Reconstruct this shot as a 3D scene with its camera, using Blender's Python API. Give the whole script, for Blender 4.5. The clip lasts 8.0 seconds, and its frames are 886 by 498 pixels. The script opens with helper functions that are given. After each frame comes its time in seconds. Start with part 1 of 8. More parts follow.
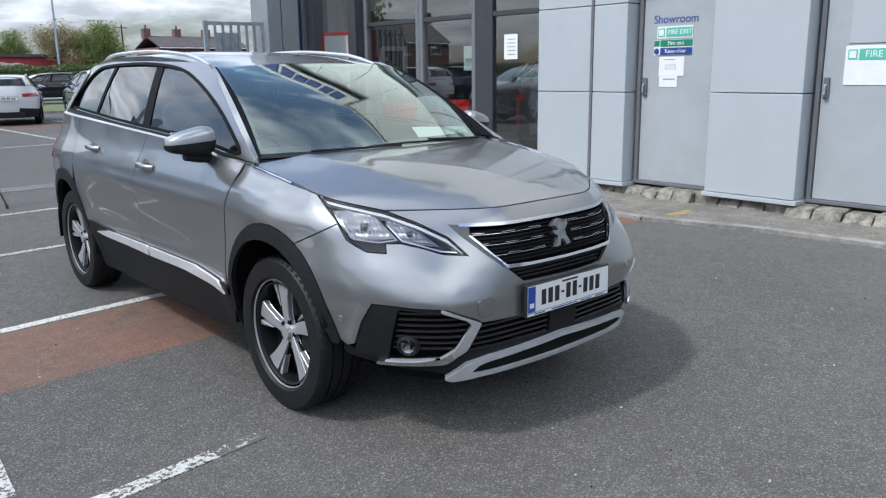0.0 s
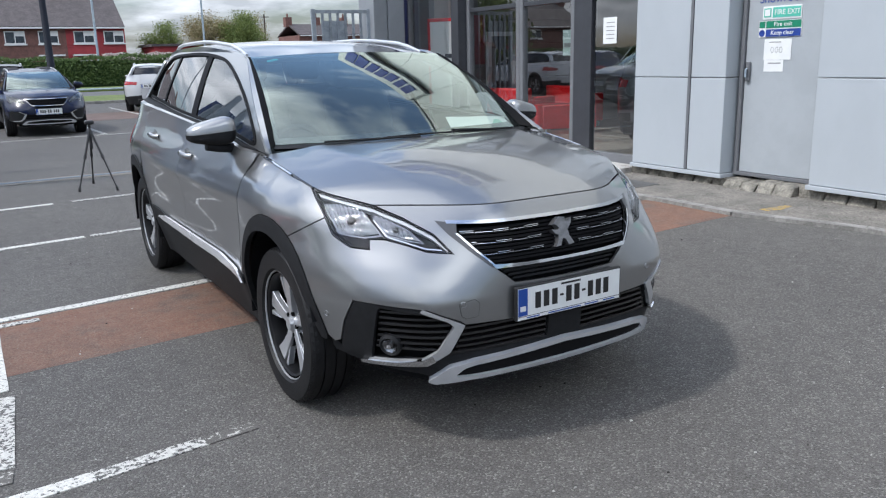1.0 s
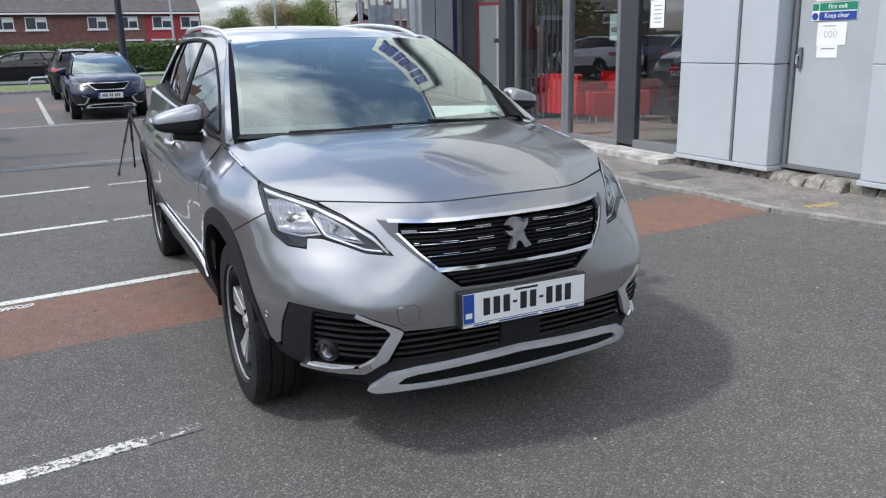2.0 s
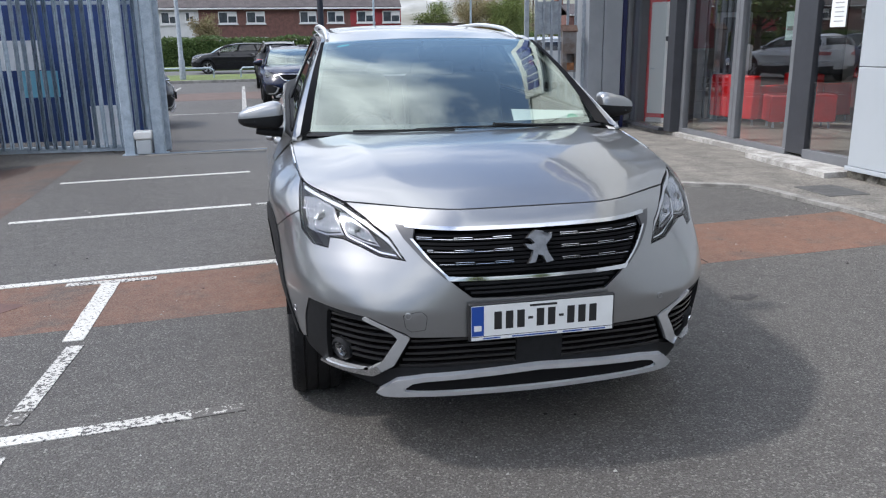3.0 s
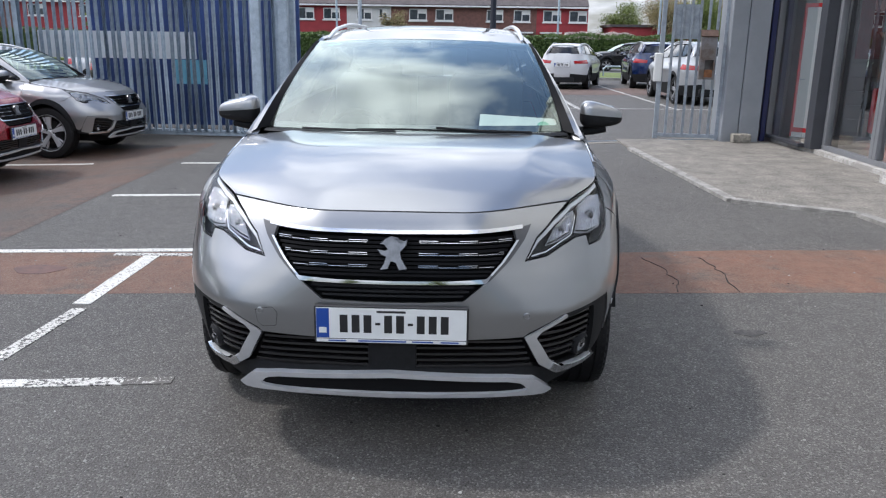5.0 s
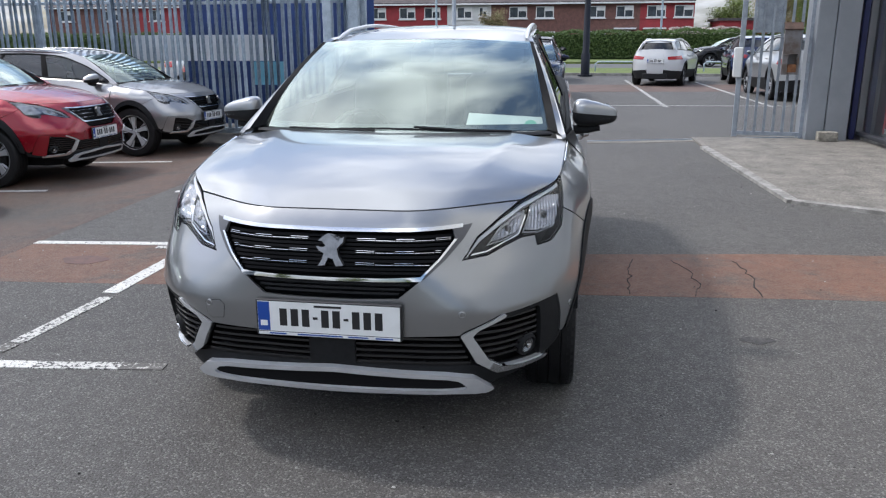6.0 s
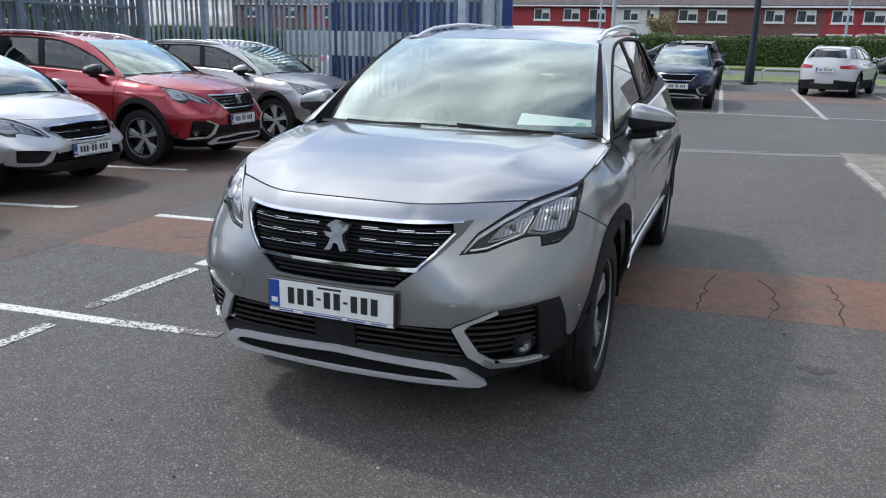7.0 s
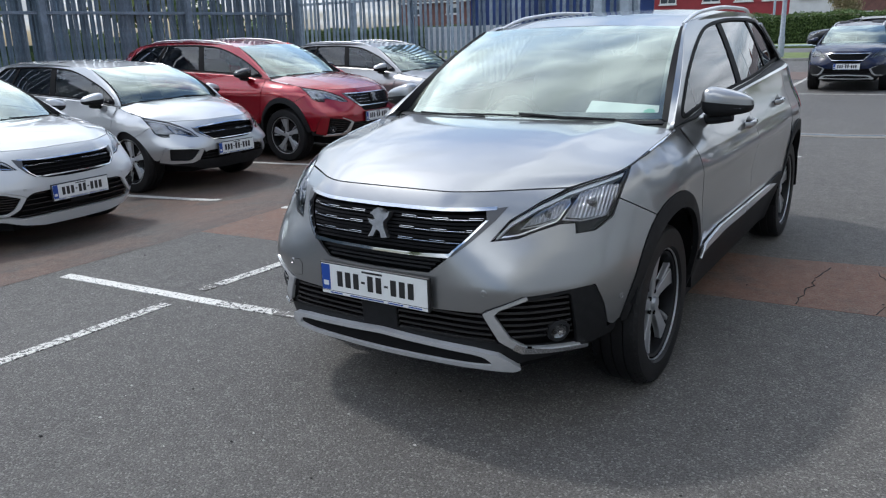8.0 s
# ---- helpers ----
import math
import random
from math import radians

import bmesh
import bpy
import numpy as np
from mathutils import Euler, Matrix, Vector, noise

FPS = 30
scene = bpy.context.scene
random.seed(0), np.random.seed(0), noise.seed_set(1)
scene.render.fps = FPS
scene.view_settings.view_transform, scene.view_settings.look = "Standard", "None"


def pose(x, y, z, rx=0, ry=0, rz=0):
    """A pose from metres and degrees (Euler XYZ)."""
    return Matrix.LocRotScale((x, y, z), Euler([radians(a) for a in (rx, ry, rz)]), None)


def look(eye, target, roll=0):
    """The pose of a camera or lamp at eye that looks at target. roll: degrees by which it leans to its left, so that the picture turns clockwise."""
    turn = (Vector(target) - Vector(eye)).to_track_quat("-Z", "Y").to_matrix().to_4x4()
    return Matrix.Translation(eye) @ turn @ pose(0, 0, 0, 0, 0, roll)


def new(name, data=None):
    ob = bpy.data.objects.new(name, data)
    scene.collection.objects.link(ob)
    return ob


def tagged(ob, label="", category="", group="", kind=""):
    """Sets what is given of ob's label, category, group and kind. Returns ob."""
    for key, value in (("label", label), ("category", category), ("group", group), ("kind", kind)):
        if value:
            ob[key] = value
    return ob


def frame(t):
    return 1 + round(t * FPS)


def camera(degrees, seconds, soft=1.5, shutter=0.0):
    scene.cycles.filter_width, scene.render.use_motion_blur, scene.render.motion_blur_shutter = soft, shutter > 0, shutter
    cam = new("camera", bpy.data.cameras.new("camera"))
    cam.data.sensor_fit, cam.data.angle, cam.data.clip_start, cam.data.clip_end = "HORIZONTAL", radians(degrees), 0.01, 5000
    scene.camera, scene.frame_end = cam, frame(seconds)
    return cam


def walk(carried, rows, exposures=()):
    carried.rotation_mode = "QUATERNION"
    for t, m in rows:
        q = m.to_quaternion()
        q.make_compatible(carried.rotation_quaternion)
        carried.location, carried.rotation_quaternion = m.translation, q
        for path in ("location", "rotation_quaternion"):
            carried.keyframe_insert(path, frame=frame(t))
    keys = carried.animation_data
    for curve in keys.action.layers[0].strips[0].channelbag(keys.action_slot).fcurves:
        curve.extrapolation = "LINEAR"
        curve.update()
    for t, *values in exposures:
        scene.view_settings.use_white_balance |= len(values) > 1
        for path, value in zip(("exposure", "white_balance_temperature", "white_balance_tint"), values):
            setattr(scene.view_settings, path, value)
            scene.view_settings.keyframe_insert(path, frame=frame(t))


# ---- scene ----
cam = camera(59.1, 8.0, soft=1.2)
PATH = [
    (0, (-2.486, -2.977, 1.488), (-1.206, -1.507, 1.042), -0.8),
    (0.5, (-2.256, -3.047, 1.485), (-1.088, -1.49, 1.026), -1.5),
    (1, (-1.964, -3.203, 1.495), (-0.956, -1.542, 1.019), -1.4),
    (1.2, (-1.862, -3.233, 1.492), (-0.894, -1.553, 1.003), -1.4),
    (2.3, (-1.289, -3.251, 1.489), (-0.551, -1.463, 0.981), -1.2),
    (2.5, (-1.171, -3.291, 1.488), (-0.541, -1.462, 0.982), -1.0),
    (3, (-0.877, -3.387, 1.512), (-0.475, -1.496, 1.001), -0.8),
    (3.5, (-0.615, -3.382, 1.502), (-0.331, -1.47, 0.991), -0.1),
    (4, (-0.347, -3.384, 1.526), (-0.148, -1.461, 1.015), -0.4),
    (4.2, (-0.232, -3.396, 1.525), (-0.081, -1.469, 1.012), -0.5),
    (5.3, (0.42, -3.472, 1.526), (0.318, -1.541, 1.012), 1.2),
    (5.5, (0.537, -3.448, 1.535), (0.408, -1.52, 1.016), 1.1),
    (6, (0.822, -3.434, 1.534), (0.51, -1.528, 1.016), -0.2),
    (6.5, (1.148, -3.453, 1.55), (0.58, -1.607, 1.033), 0.9),
    (7, (1.368, -3.357, 1.533), (0.682, -1.552, 1.012), 1.2),
    (7.5, (1.581, -3.26, 1.54), (0.744, -1.521, 1.014), 0.2),
    (8, (1.834, -3.22, 1.528), (0.778, -1.608, 0.993), -1.7),
]
walk(cam, [(t, look(eye, target, roll)) for t, eye, target, roll in PATH], exposures=((0, 0.71, 6060, 9), (1, 0.74, 6120, 10), (2.5, 0.80, 6250, 11), (4, 0.86, 6250, 12), (5.5, 0.81, 6250, 12), (7, 0.67, 6180, 10), (8, 0.63, 6120, 9)))

# ---- light ----
SUN_WAY = Vector((0.76, -0.13, -1.0)).normalized()
world = bpy.data.worlds.new("sky")
scene.world = world
world.use_nodes = True
wt = world.node_tree
for n in list(wt.nodes):
    wt.nodes.remove(n)
w_out = wt.nodes.new("ShaderNodeOutputWorld")
w_bg = wt.nodes.new("ShaderNodeBackground")
w_sky = wt.nodes.new("ShaderNodeTexSky")
w_sky.sky_type = "NISHITA"
w_sky.sun_disc = False
w_sky.sun_elevation = math.asin(-SUN_WAY.z)
w_sky.sun_rotation = math.atan2(-SUN_WAY.x, -SUN_WAY.y)
w_sky.air_density, w_sky.dust_density, w_sky.ozone_density = 1.0, 1.5, 1.0
w_bg.inputs["Strength"].default_value = 0.164
# broken cloud over the blue, the same all round
w_tc = wt.nodes.new("ShaderNodeTexCoord")
w_sep = wt.nodes.new("ShaderNodeSeparateXYZ")
w_add = wt.nodes.new("ShaderNodeMath"); w_add.operation = "ADD"; w_add.inputs[1].default_value = 0.22
w_div = wt.nodes.new("ShaderNodeVectorMath"); w_div.operation = "DIVIDE"
w_comb = wt.nodes.new("ShaderNodeCombineXYZ")
w_noise = wt.nodes.new("ShaderNodeTexNoise")
w_noise.inputs["Scale"].default_value = 1.1
w_noise.inputs["Detail"].default_value = 7.0
w_noise.inputs["Roughness"].default_value = 0.58
w_ramp = wt.nodes.new("ShaderNodeValToRGB")
w_ramp.color_ramp.elements[0].position, w_ramp.color_ramp.elements[1].position = 0.42, 0.58
w_mix = wt.nodes.new("ShaderNodeMix"); w_mix.data_type = "RGBA"
w_n2 = wt.nodes.new("ShaderNodeTexNoise")
w_n2.inputs["Scale"].default_value = 5.0
w_n2.inputs["Detail"].default_value = 5.0
w_cr = wt.nodes.new("ShaderNodeValToRGB")
w_cr.color_ramp.elements[0].color, w_cr.color_ramp.elements[1].color = (5.8, 6.1, 6.5, 1), (10.6, 10.9, 11.3, 1)
w_cr.color_ramp.elements[0].position, w_cr.color_ramp.elements[1].position = 0.35, 0.65
wt.links.new(w_tc.outputs["Generated"], w_sep.inputs[0])
wt.links.new(w_sep.outputs["Z"], w_add.inputs[0])
for k in "XYZ":
    wt.links.new(w_add.outputs[0], w_comb.inputs[k])
wt.links.new(w_tc.outputs["Generated"], w_div.inputs[0])
wt.links.new(w_comb.outputs[0], w_div.inputs[1])
w_off = wt.nodes.new("ShaderNodeVectorMath"); w_off.operation = "ADD"; w_off.inputs[1].default_value = (1.48, 4.92, 1.70)
wt.links.new(w_div.outputs[0], w_off.inputs[0])
wt.links.new(w_off.outputs[0], w_noise.inputs["Vector"])
wt.links.new(w_div.outputs[0], w_n2.inputs["Vector"])
wt.links.new(w_noise.outputs["Fac"], w_ramp.inputs[0])
wt.links.new(w_n2.outputs["Fac"], w_cr.inputs[0])
wt.links.new(w_ramp.outputs["Color"], w_mix.inputs[0])
wt.links.new(w_sky.outputs["Color"], w_mix.inputs[6])
wt.links.new(w_cr.outputs["Color"], w_mix.inputs[7])
# an overcast sky darkens towards the horizon
w_rise = wt.nodes.new("ShaderNodeMath"); w_rise.operation = "MULTIPLY_ADD"; w_rise.use_clamp = True
w_rise.inputs[1].default_value, w_rise.inputs[2].default_value = 1.15, 0.31
w_dim = wt.nodes.new("ShaderNodeVectorMath"); w_dim.operation = "SCALE"
wt.links.new(w_sep.outputs["Z"], w_rise.inputs[0])
wt.links.new(w_mix.outputs[2], w_dim.inputs[0])
wt.links.new(w_rise.outputs[0], w_dim.inputs["Scale"])
wt.links.new(w_dim.outputs[0], w_bg.inputs["Color"])
wt.links.new(w_bg.outputs[0], w_out.inputs[0])

sun_data = bpy.data.lights.new("sun", "SUN")
sun_data.energy, sun_data.angle, sun_data.color = 1.50, radians(4.0), (1.0, 0.96, 0.9)
sun = new("sun", sun_data)
sun.matrix_world = look((0, 0, 0), SUN_WAY) @ Matrix.Identity(4)
sun.location = (-7.2, 2.2, 10)

# ---- materials ----
MATS = {}


def paint(name, colour, rough=0.5, metal=0.0, coat=0.0, vary=0.0, scale=6.0, bump=0.0, bump_scale=60.0, second=None, lo=0.4, hi=0.6,
          fine=0.0, fine_scale=250.0, coat_rough=0.03, stretch=(1, 1, 1), spec=0.5, rnd=0.0):
    """A surface: base colour, a second colour mixed in by large noise, fine grain, and bump."""
    if name in MATS:
        return MATS[name]
    m = bpy.data.materials.new(name)
    m.use_nodes = True
    t = m.node_tree
    b = t.nodes["Principled BSDF"]
    b.inputs["Roughness"].default_value = rough
    b.inputs["Metallic"].default_value = metal
    b.inputs["Coat Weight"].default_value = coat
    b.inputs["Coat Roughness"].default_value = coat_rough
    b.inputs["Specular IOR Level"].default_value = spec
    b.inputs["Base Color"].default_value = (*colour, 1)
    tc = t.nodes.new("ShaderNodeTexCoord")
    mp = t.nodes.new("ShaderNodeMapping")
    mp.inputs["Scale"].default_value = stretch
    t.links.new(tc.outputs["Object"], mp.inputs["Vector"])
    last = None
    if vary or second:
        n = t.nodes.new("ShaderNodeTexNoise")
        n.inputs["Scale"].default_value = scale
        n.inputs["Detail"].default_value = 8
        n.inputs["Roughness"].default_value = 0.65
        t.links.new(mp.outputs[0], n.inputs["Vector"])
        r = t.nodes.new("ShaderNodeValToRGB")
        r.color_ramp.elements[0].position, r.color_ramp.elements[1].position = lo, hi
        c2 = second or tuple(c * (1 - vary) for c in colour)
        r.color_ramp.elements[0].color, r.color_ramp.elements[1].color = (*colour, 1), (*c2, 1)
        t.links.new(n.outputs["Fac"], r.inputs[0])
        last = r.outputs["Color"]
    if fine:
        n = t.nodes.new("ShaderNodeTexNoise")
        n.inputs["Scale"].default_value = fine_scale
        n.inputs["Detail"].default_value = 6
        n.inputs["Roughness"].default_value = 0.75
        t.links.new(mp.outputs[0], n.inputs["Vector"])
        r = t.nodes.new("ShaderNodeMapRange")
        r.inputs[1].default_value, r.inputs[2].default_value = 0.36, 0.64
        r.inputs[3].default_value, r.inputs[4].default_value = 1 - fine, 1 + fine
        t.links.new(n.outputs["Fac"], r.inputs[0])
        x = t.nodes.new("ShaderNodeVectorMath"); x.operation = "SCALE"
        if last:
            t.links.new(last, x.inputs[0])
        else:
            x.inputs[0].default_value = colour
        t.links.new(r.outputs[0], x.inputs["Scale"])
        last = x.outputs[0]
    if rnd:
        oi = t.nodes.new("ShaderNodeObjectInfo")
        r = t.nodes.new("ShaderNodeMapRange")
        r.inputs[3].default_value, r.inputs[4].default_value = 1 - rnd, 1 + rnd
        t.links.new(oi.outputs["Random"], r.inputs[0])
        x = t.nodes.new("ShaderNodeVectorMath"); x.operation = "SCALE"
        if last:
            t.links.new(last, x.inputs[0])
        else:
            x.inputs[0].default_value = colour
        t.links.new(r.outputs[0], x.inputs["Scale"])
        last = x.outputs[0]
    if last:
        t.links.new(last, b.inputs["Base Color"])
    if bump:
        n = t.nodes.new("ShaderNodeTexNoise")
        n.inputs["Scale"].default_value = bump_scale
        n.inputs["Detail"].default_value = 5
        t.links.new(mp.outputs[0], n.inputs["Vector"])
        bp = t.nodes.new("ShaderNodeBump")
        bp.inputs["Strength"].default_value = bump
        bp.inputs["Distance"].default_value = 0.01
        t.links.new(n.outputs["Fac"], bp.inputs["Height"])
        t.links.new(bp.outputs[0], b.inputs["Normal"])
    MATS[name] = m
    return m


def glass(name, tint, gloss=1.0, ior=1.5, rough=0.0, sheen=(1, 1, 1)):
    """A thin pane: clear or tinted straight-through light, with gloss that grows towards grazing views."""
    m = bpy.data.materials.new(name)
    m.use_nodes = True
    t = m.node_tree
    for n in list(t.nodes):
        t.nodes.remove(n)
    o = t.nodes.new("ShaderNodeOutputMaterial")
    mx = t.nodes.new("ShaderNodeMixShader")
    tr = t.nodes.new("ShaderNodeBsdfTransparent")
    gl = t.nodes.new("ShaderNodeBsdfGlossy")
    lw = t.nodes.new("ShaderNodeLayerWeight")
    lw.inputs["Blend"].default_value = 0.5
    pw = t.nodes.new("ShaderNodeMath"); pw.operation = "POWER"
    pw.inputs[1].default_value = 4.2
    f0 = ((ior - 1) / (ior + 1)) ** 2
    mul = t.nodes.new("ShaderNodeMath"); mul.operation = "MULTIPLY_ADD"; mul.use_clamp = True
    mul.inputs[1].default_value, mul.inputs[2].default_value = min(gloss, 2.3) * (1 - f0) * 0.8, gloss * f0
    tr.inputs["Color"].default_value = (*tint, 1)
    gl.inputs["Roughness"].default_value = rough
    gl.inputs["Color"].default_value = (*sheen, 1)
    t.links.new(lw.outputs["Facing"], pw.inputs[0])
    t.links.new(pw.outputs[0], mul.inputs[0])
    t.links.new(mul.outputs[0], mx.inputs[0])
    t.links.new(tr.outputs[0], mx.inputs[1])
    t.links.new(gl.outputs[0], mx.inputs[2])
    t.links.new(mx.outputs[0], o.inputs[0])
    MATS[name] = m
    return m


def tarmac(name, colour, stone, patch, rough=0.78, bump=0.5, wear=None, grain=0.55):
    """Rolled asphalt: bound stones of many greys, worn and stained patches at two scales."""
    m = bpy.data.materials.new(name)
    m.use_nodes = True
    t = m.node_tree
    b = t.nodes["Principled BSDF"]
    b.inputs["Specular IOR Level"].default_value = 0.36
    b.inputs["Diffuse Roughness"].default_value = 0.7
    tc = t.nodes.new("ShaderNodeTexCoord")

    def noise(scale, detail=5, rough_=0.6):
        n = t.nodes.new("ShaderNodeTexNoise")
        n.inputs["Scale"].default_value, n.inputs["Detail"].default_value, n.inputs["Roughness"].default_value = scale, detail, rough_
        t.links.new(tc.outputs["Object"], n.inputs["Vector"])
        return n.outputs["Fac"]

    def spread(src, a0, a1, b0, b1):
        r = t.nodes.new("ShaderNodeMapRange")
        for i, v in enumerate((a0, a1, b0, b1)):
            r.inputs[i + 1].default_value = v
        t.links.new(src, r.inputs[0])
        return r.outputs[0]

    def mixed(fac, c0, c1):
        x = t.nodes.new("ShaderNodeMix"); x.data_type = "RGBA"
        t.links.new(fac, x.inputs[0])
        for k, c in ((6, c0), (7, c1)):
            if isinstance(c, tuple):
                x.inputs[k].default_value = (*c, 1)
            else:
                t.links.new(c, x.inputs[k])
        return x.outputs[2]
    v = t.nodes.new("ShaderNodeTexVoronoi")
    v.inputs["Scale"].default_value = 125
    t.links.new(tc.outputs["Object"], v.inputs["Vector"])
    sep = t.nodes.new("ShaderNodeSeparateColor")
    t.links.new(v.outputs["Color"], sep.inputs[0])
    base = mixed(spread(noise(0.55, 6), 0.36, 0.66, 0, 1), colour, patch)
    if wear:
        base = mixed(spread(noise(1.9, 7, 0.7), 0.50, 0.66, 0, 0.8), base, wear)
    base = mixed(spread(sep.outputs[0], 0.70, 1.0, 0, 0.7), base, stone)
    x = t.nodes.new("ShaderNodeVectorMath"); x.operation = "SCALE"
    t.links.new(base, x.inputs[0])
    y = t.nodes.new("ShaderNodeMath"); y.operation = "MULTIPLY"
    t.links.new(spread(noise(120, 4, 0.75), 0.34, 0.66, 1 - grain, 1 + grain), y.inputs[0])
    t.links.new(spread(noise(9, 6, 0.7), 0.3, 0.7, 0.82, 1.18), y.inputs[1])
    t.links.new(y.outputs[0], x.inputs["Scale"])
    t.links.new(x.outputs[0], b.inputs["Base Color"])
    t.links.new(spread(sep.outputs[1], 0, 1, rough - 0.16, rough + 0.12), b.inputs["Roughness"])
    bp = t.nodes.new("ShaderNodeBump")
    bp.inputs["Strength"].default_value, bp.inputs["Distance"].default_value = bump, 0.006
    bp.invert = True
    t.links.new(v.outputs["Distance"], bp.inputs["Height"])
    t.links.new(bp.outputs[0], b.inputs["Normal"])
    MATS[name] = m
    return m


M_ASPHALT = tarmac("asphalt", (0.094, 0.088, 0.081), (0.21, 0.202, 0.188), (0.075, 0.070, 0.065))
M_RED = tarmac("red_tarmac", (0.180, 0.092, 0.062), (0.20, 0.145, 0.11), (0.142, 0.083, 0.060), wear=(0.092, 0.080, 0.070), grain=0.25, bump=0.3)
M_RED_OLD = tarmac("old_red_tarmac", (0.130, 0.076, 0.055), (0.15, 0.12, 0.10), (0.072, 0.063, 0.056), wear=(0.062, 0.060, 0.057), grain=0.25, bump=0.3)
M_LINE = paint("road_paint", (0.52, 0.51, 0.475), 0.7, second=(0.085, 0.082, 0.078), scale=50, fine=0.2, fine_scale=90, bump=0.3, bump_scale=90, lo=0.56, hi=0.60, stretch=(1, 1, 1))
M_LINE_WORN = paint("worn_road_paint", (0.47, 0.46, 0.43), 0.75, second=(0.075, 0.072, 0.068), scale=46, fine=0.25, fine_scale=120, bump=0.3, bump_scale=90, lo=0.50, hi=0.54)
M_LINE_GONE = paint("nearly_gone_road_paint", (0.44, 0.43, 0.40), 0.8, second=(0.096, 0.090, 0.083), scale=40, fine=0.3, fine_scale=120, bump=0.3, bump_scale=90, lo=0.40, hi=0.46)
M_CONC = paint("pavement_concrete", (0.215, 0.196, 0.170), 0.9, second=(0.125, 0.116, 0.102), scale=3.2, fine=0.5, fine_scale=55, bump=0.5, bump_scale=50, lo=0.36, hi=0.66)
M_KERB = paint("kerb_concrete", (0.31, 0.297, 0.275), 0.9, second=(0.18, 0.172, 0.157), scale=6, fine=0.2, fine_scale=70, bump=0.5, bump_scale=50, rnd=0.08)
M_BRICK = paint("plinth_stone", (0.27, 0.25, 0.21), 0.9, second=(0.12, 0.112, 0.095), scale=11, fine=0.25, fine_scale=60, bump=0.7, bump_scale=40, rnd=0.18)
M_PANEL = paint("grey_cladding", (0.425, 0.455, 0.48), 0.38, vary=0.05, scale=1.1, bump=0.012, bump_scale=3, stretch=(1, 1, 0.6))
M_PANEL_DK = paint("grey_frame", (0.15, 0.155, 0.165), 0.45, vary=0.15, scale=3)
# cladding grey lowered for the shaded end wall
M_PANEL_SHADE = paint("shaded_grey_cladding", (0.245, 0.262, 0.282), 0.45, vary=0.15, scale=1.3, bump=0.012, bump_scale=3)
M_DOORP = paint("grey_door_paint", (0.39, 0.415, 0.435), 0.4, vary=0.08, scale=2.5, bump=0.02, bump_scale=8)
M_FRAME = paint("anthracite_frame", (0.045, 0.047, 0.055), 0.4, vary=0.15, scale=4)
M_FRAME_L = paint("door_frame_grey", (0.16, 0.165, 0.175), 0.4, vary=0.1, scale=4)
M_BLUE = paint("blue_pilaster", (0.015, 0.02, 0.085), 0.35, vary=0.2, scale=3)
M_WHITE = paint("white_paint", (0.72, 0.72, 0.70), 0.6, vary=0.06, scale=4)
M_GALV = paint("galvanised_steel", (0.38, 0.445, 0.51), 0.5, metal=0.1, second=(0.28, 0.335, 0.39), scale=9, fine=0.1, fine_scale=60, rnd=0.12)
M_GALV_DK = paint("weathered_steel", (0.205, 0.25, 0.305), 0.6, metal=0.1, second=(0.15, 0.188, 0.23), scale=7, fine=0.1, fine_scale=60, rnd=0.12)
M_GALV_MID = paint("dull_galvanised_steel", (0.275, 0.305, 0.335), 0.55, metal=0.1, second=(0.20, 0.225, 0.255), scale=9, fine=0.1, fine_scale=60, rnd=0.12)
M_HOARD = paint("dark_blue_sheet", (0.022, 0.055, 0.19), 0.5, vary=0.3, scale=2)
M_SIGNW = paint("white_sheet", (0.80, 0.82, 0.84), 0.5, vary=0.1, scale=3)
M_SIGNB = paint("light_blue_sheet", (0.18, 0.46, 0.60), 0.5, vary=0.1, scale=3)
M_GRASS = paint("grass", (0.120, 0.155, 0.035), 0.9, second=(0.085, 0.115, 0.03), scale=1.2, fine=0.4, fine_scale=30, bump=0.6, bump_scale=40)
M_HEDGE = paint("hedge_leaf", (0.065, 0.115, 0.025), 0.6, second=(0.11, 0.165, 0.04), scale=9, rnd=0.2)
M_ROAD = paint("road_asphalt", (0.10, 0.10, 0.10), 0.85, vary=0.2, scale=1.2, fine=0.2, fine_scale=80)
M_HBRICK = paint("house_brick", (0.175, 0.085, 0.068), 0.85, second=(0.125, 0.062, 0.052), scale=3, fine=0.25, fine_scale=14)
M_HRED = paint("house_red_render", (0.30, 0.032, 0.038), 0.7, vary=0.15, scale=2)
M_HWHITE = paint("house_white_render", (0.62, 0.62, 0.60), 0.8, vary=0.1, scale=2)
M_SLATE = paint("roof_tile", (0.088, 0.074, 0.074), 0.8, vary=0.3, scale=2, fine=0.3, fine_scale=9)
M_HGLASS = paint("house_window", (0.06, 0.075, 0.09), 0.08, vary=0.4, scale=2)


# ---- building blocks ----
def thing(name, label, category, group="", kind="", m=None):
    ob = new(name)
    ob.empty_display_size = 0.1
    if m is not None:
        ob.matrix_world = m
    return tagged(ob, label, category, group, kind)


def finish(name, me, material, parent=None, label="", m=None):
    if material is not None:
        for one in (material if isinstance(material, (list, tuple)) else [material]):
            me.materials.append(one)
    ob = new(name, me)
    if m is not None:
        ob.matrix_basis = m
    if parent is not None:
        ob.parent = parent
    return tagged(ob, label)


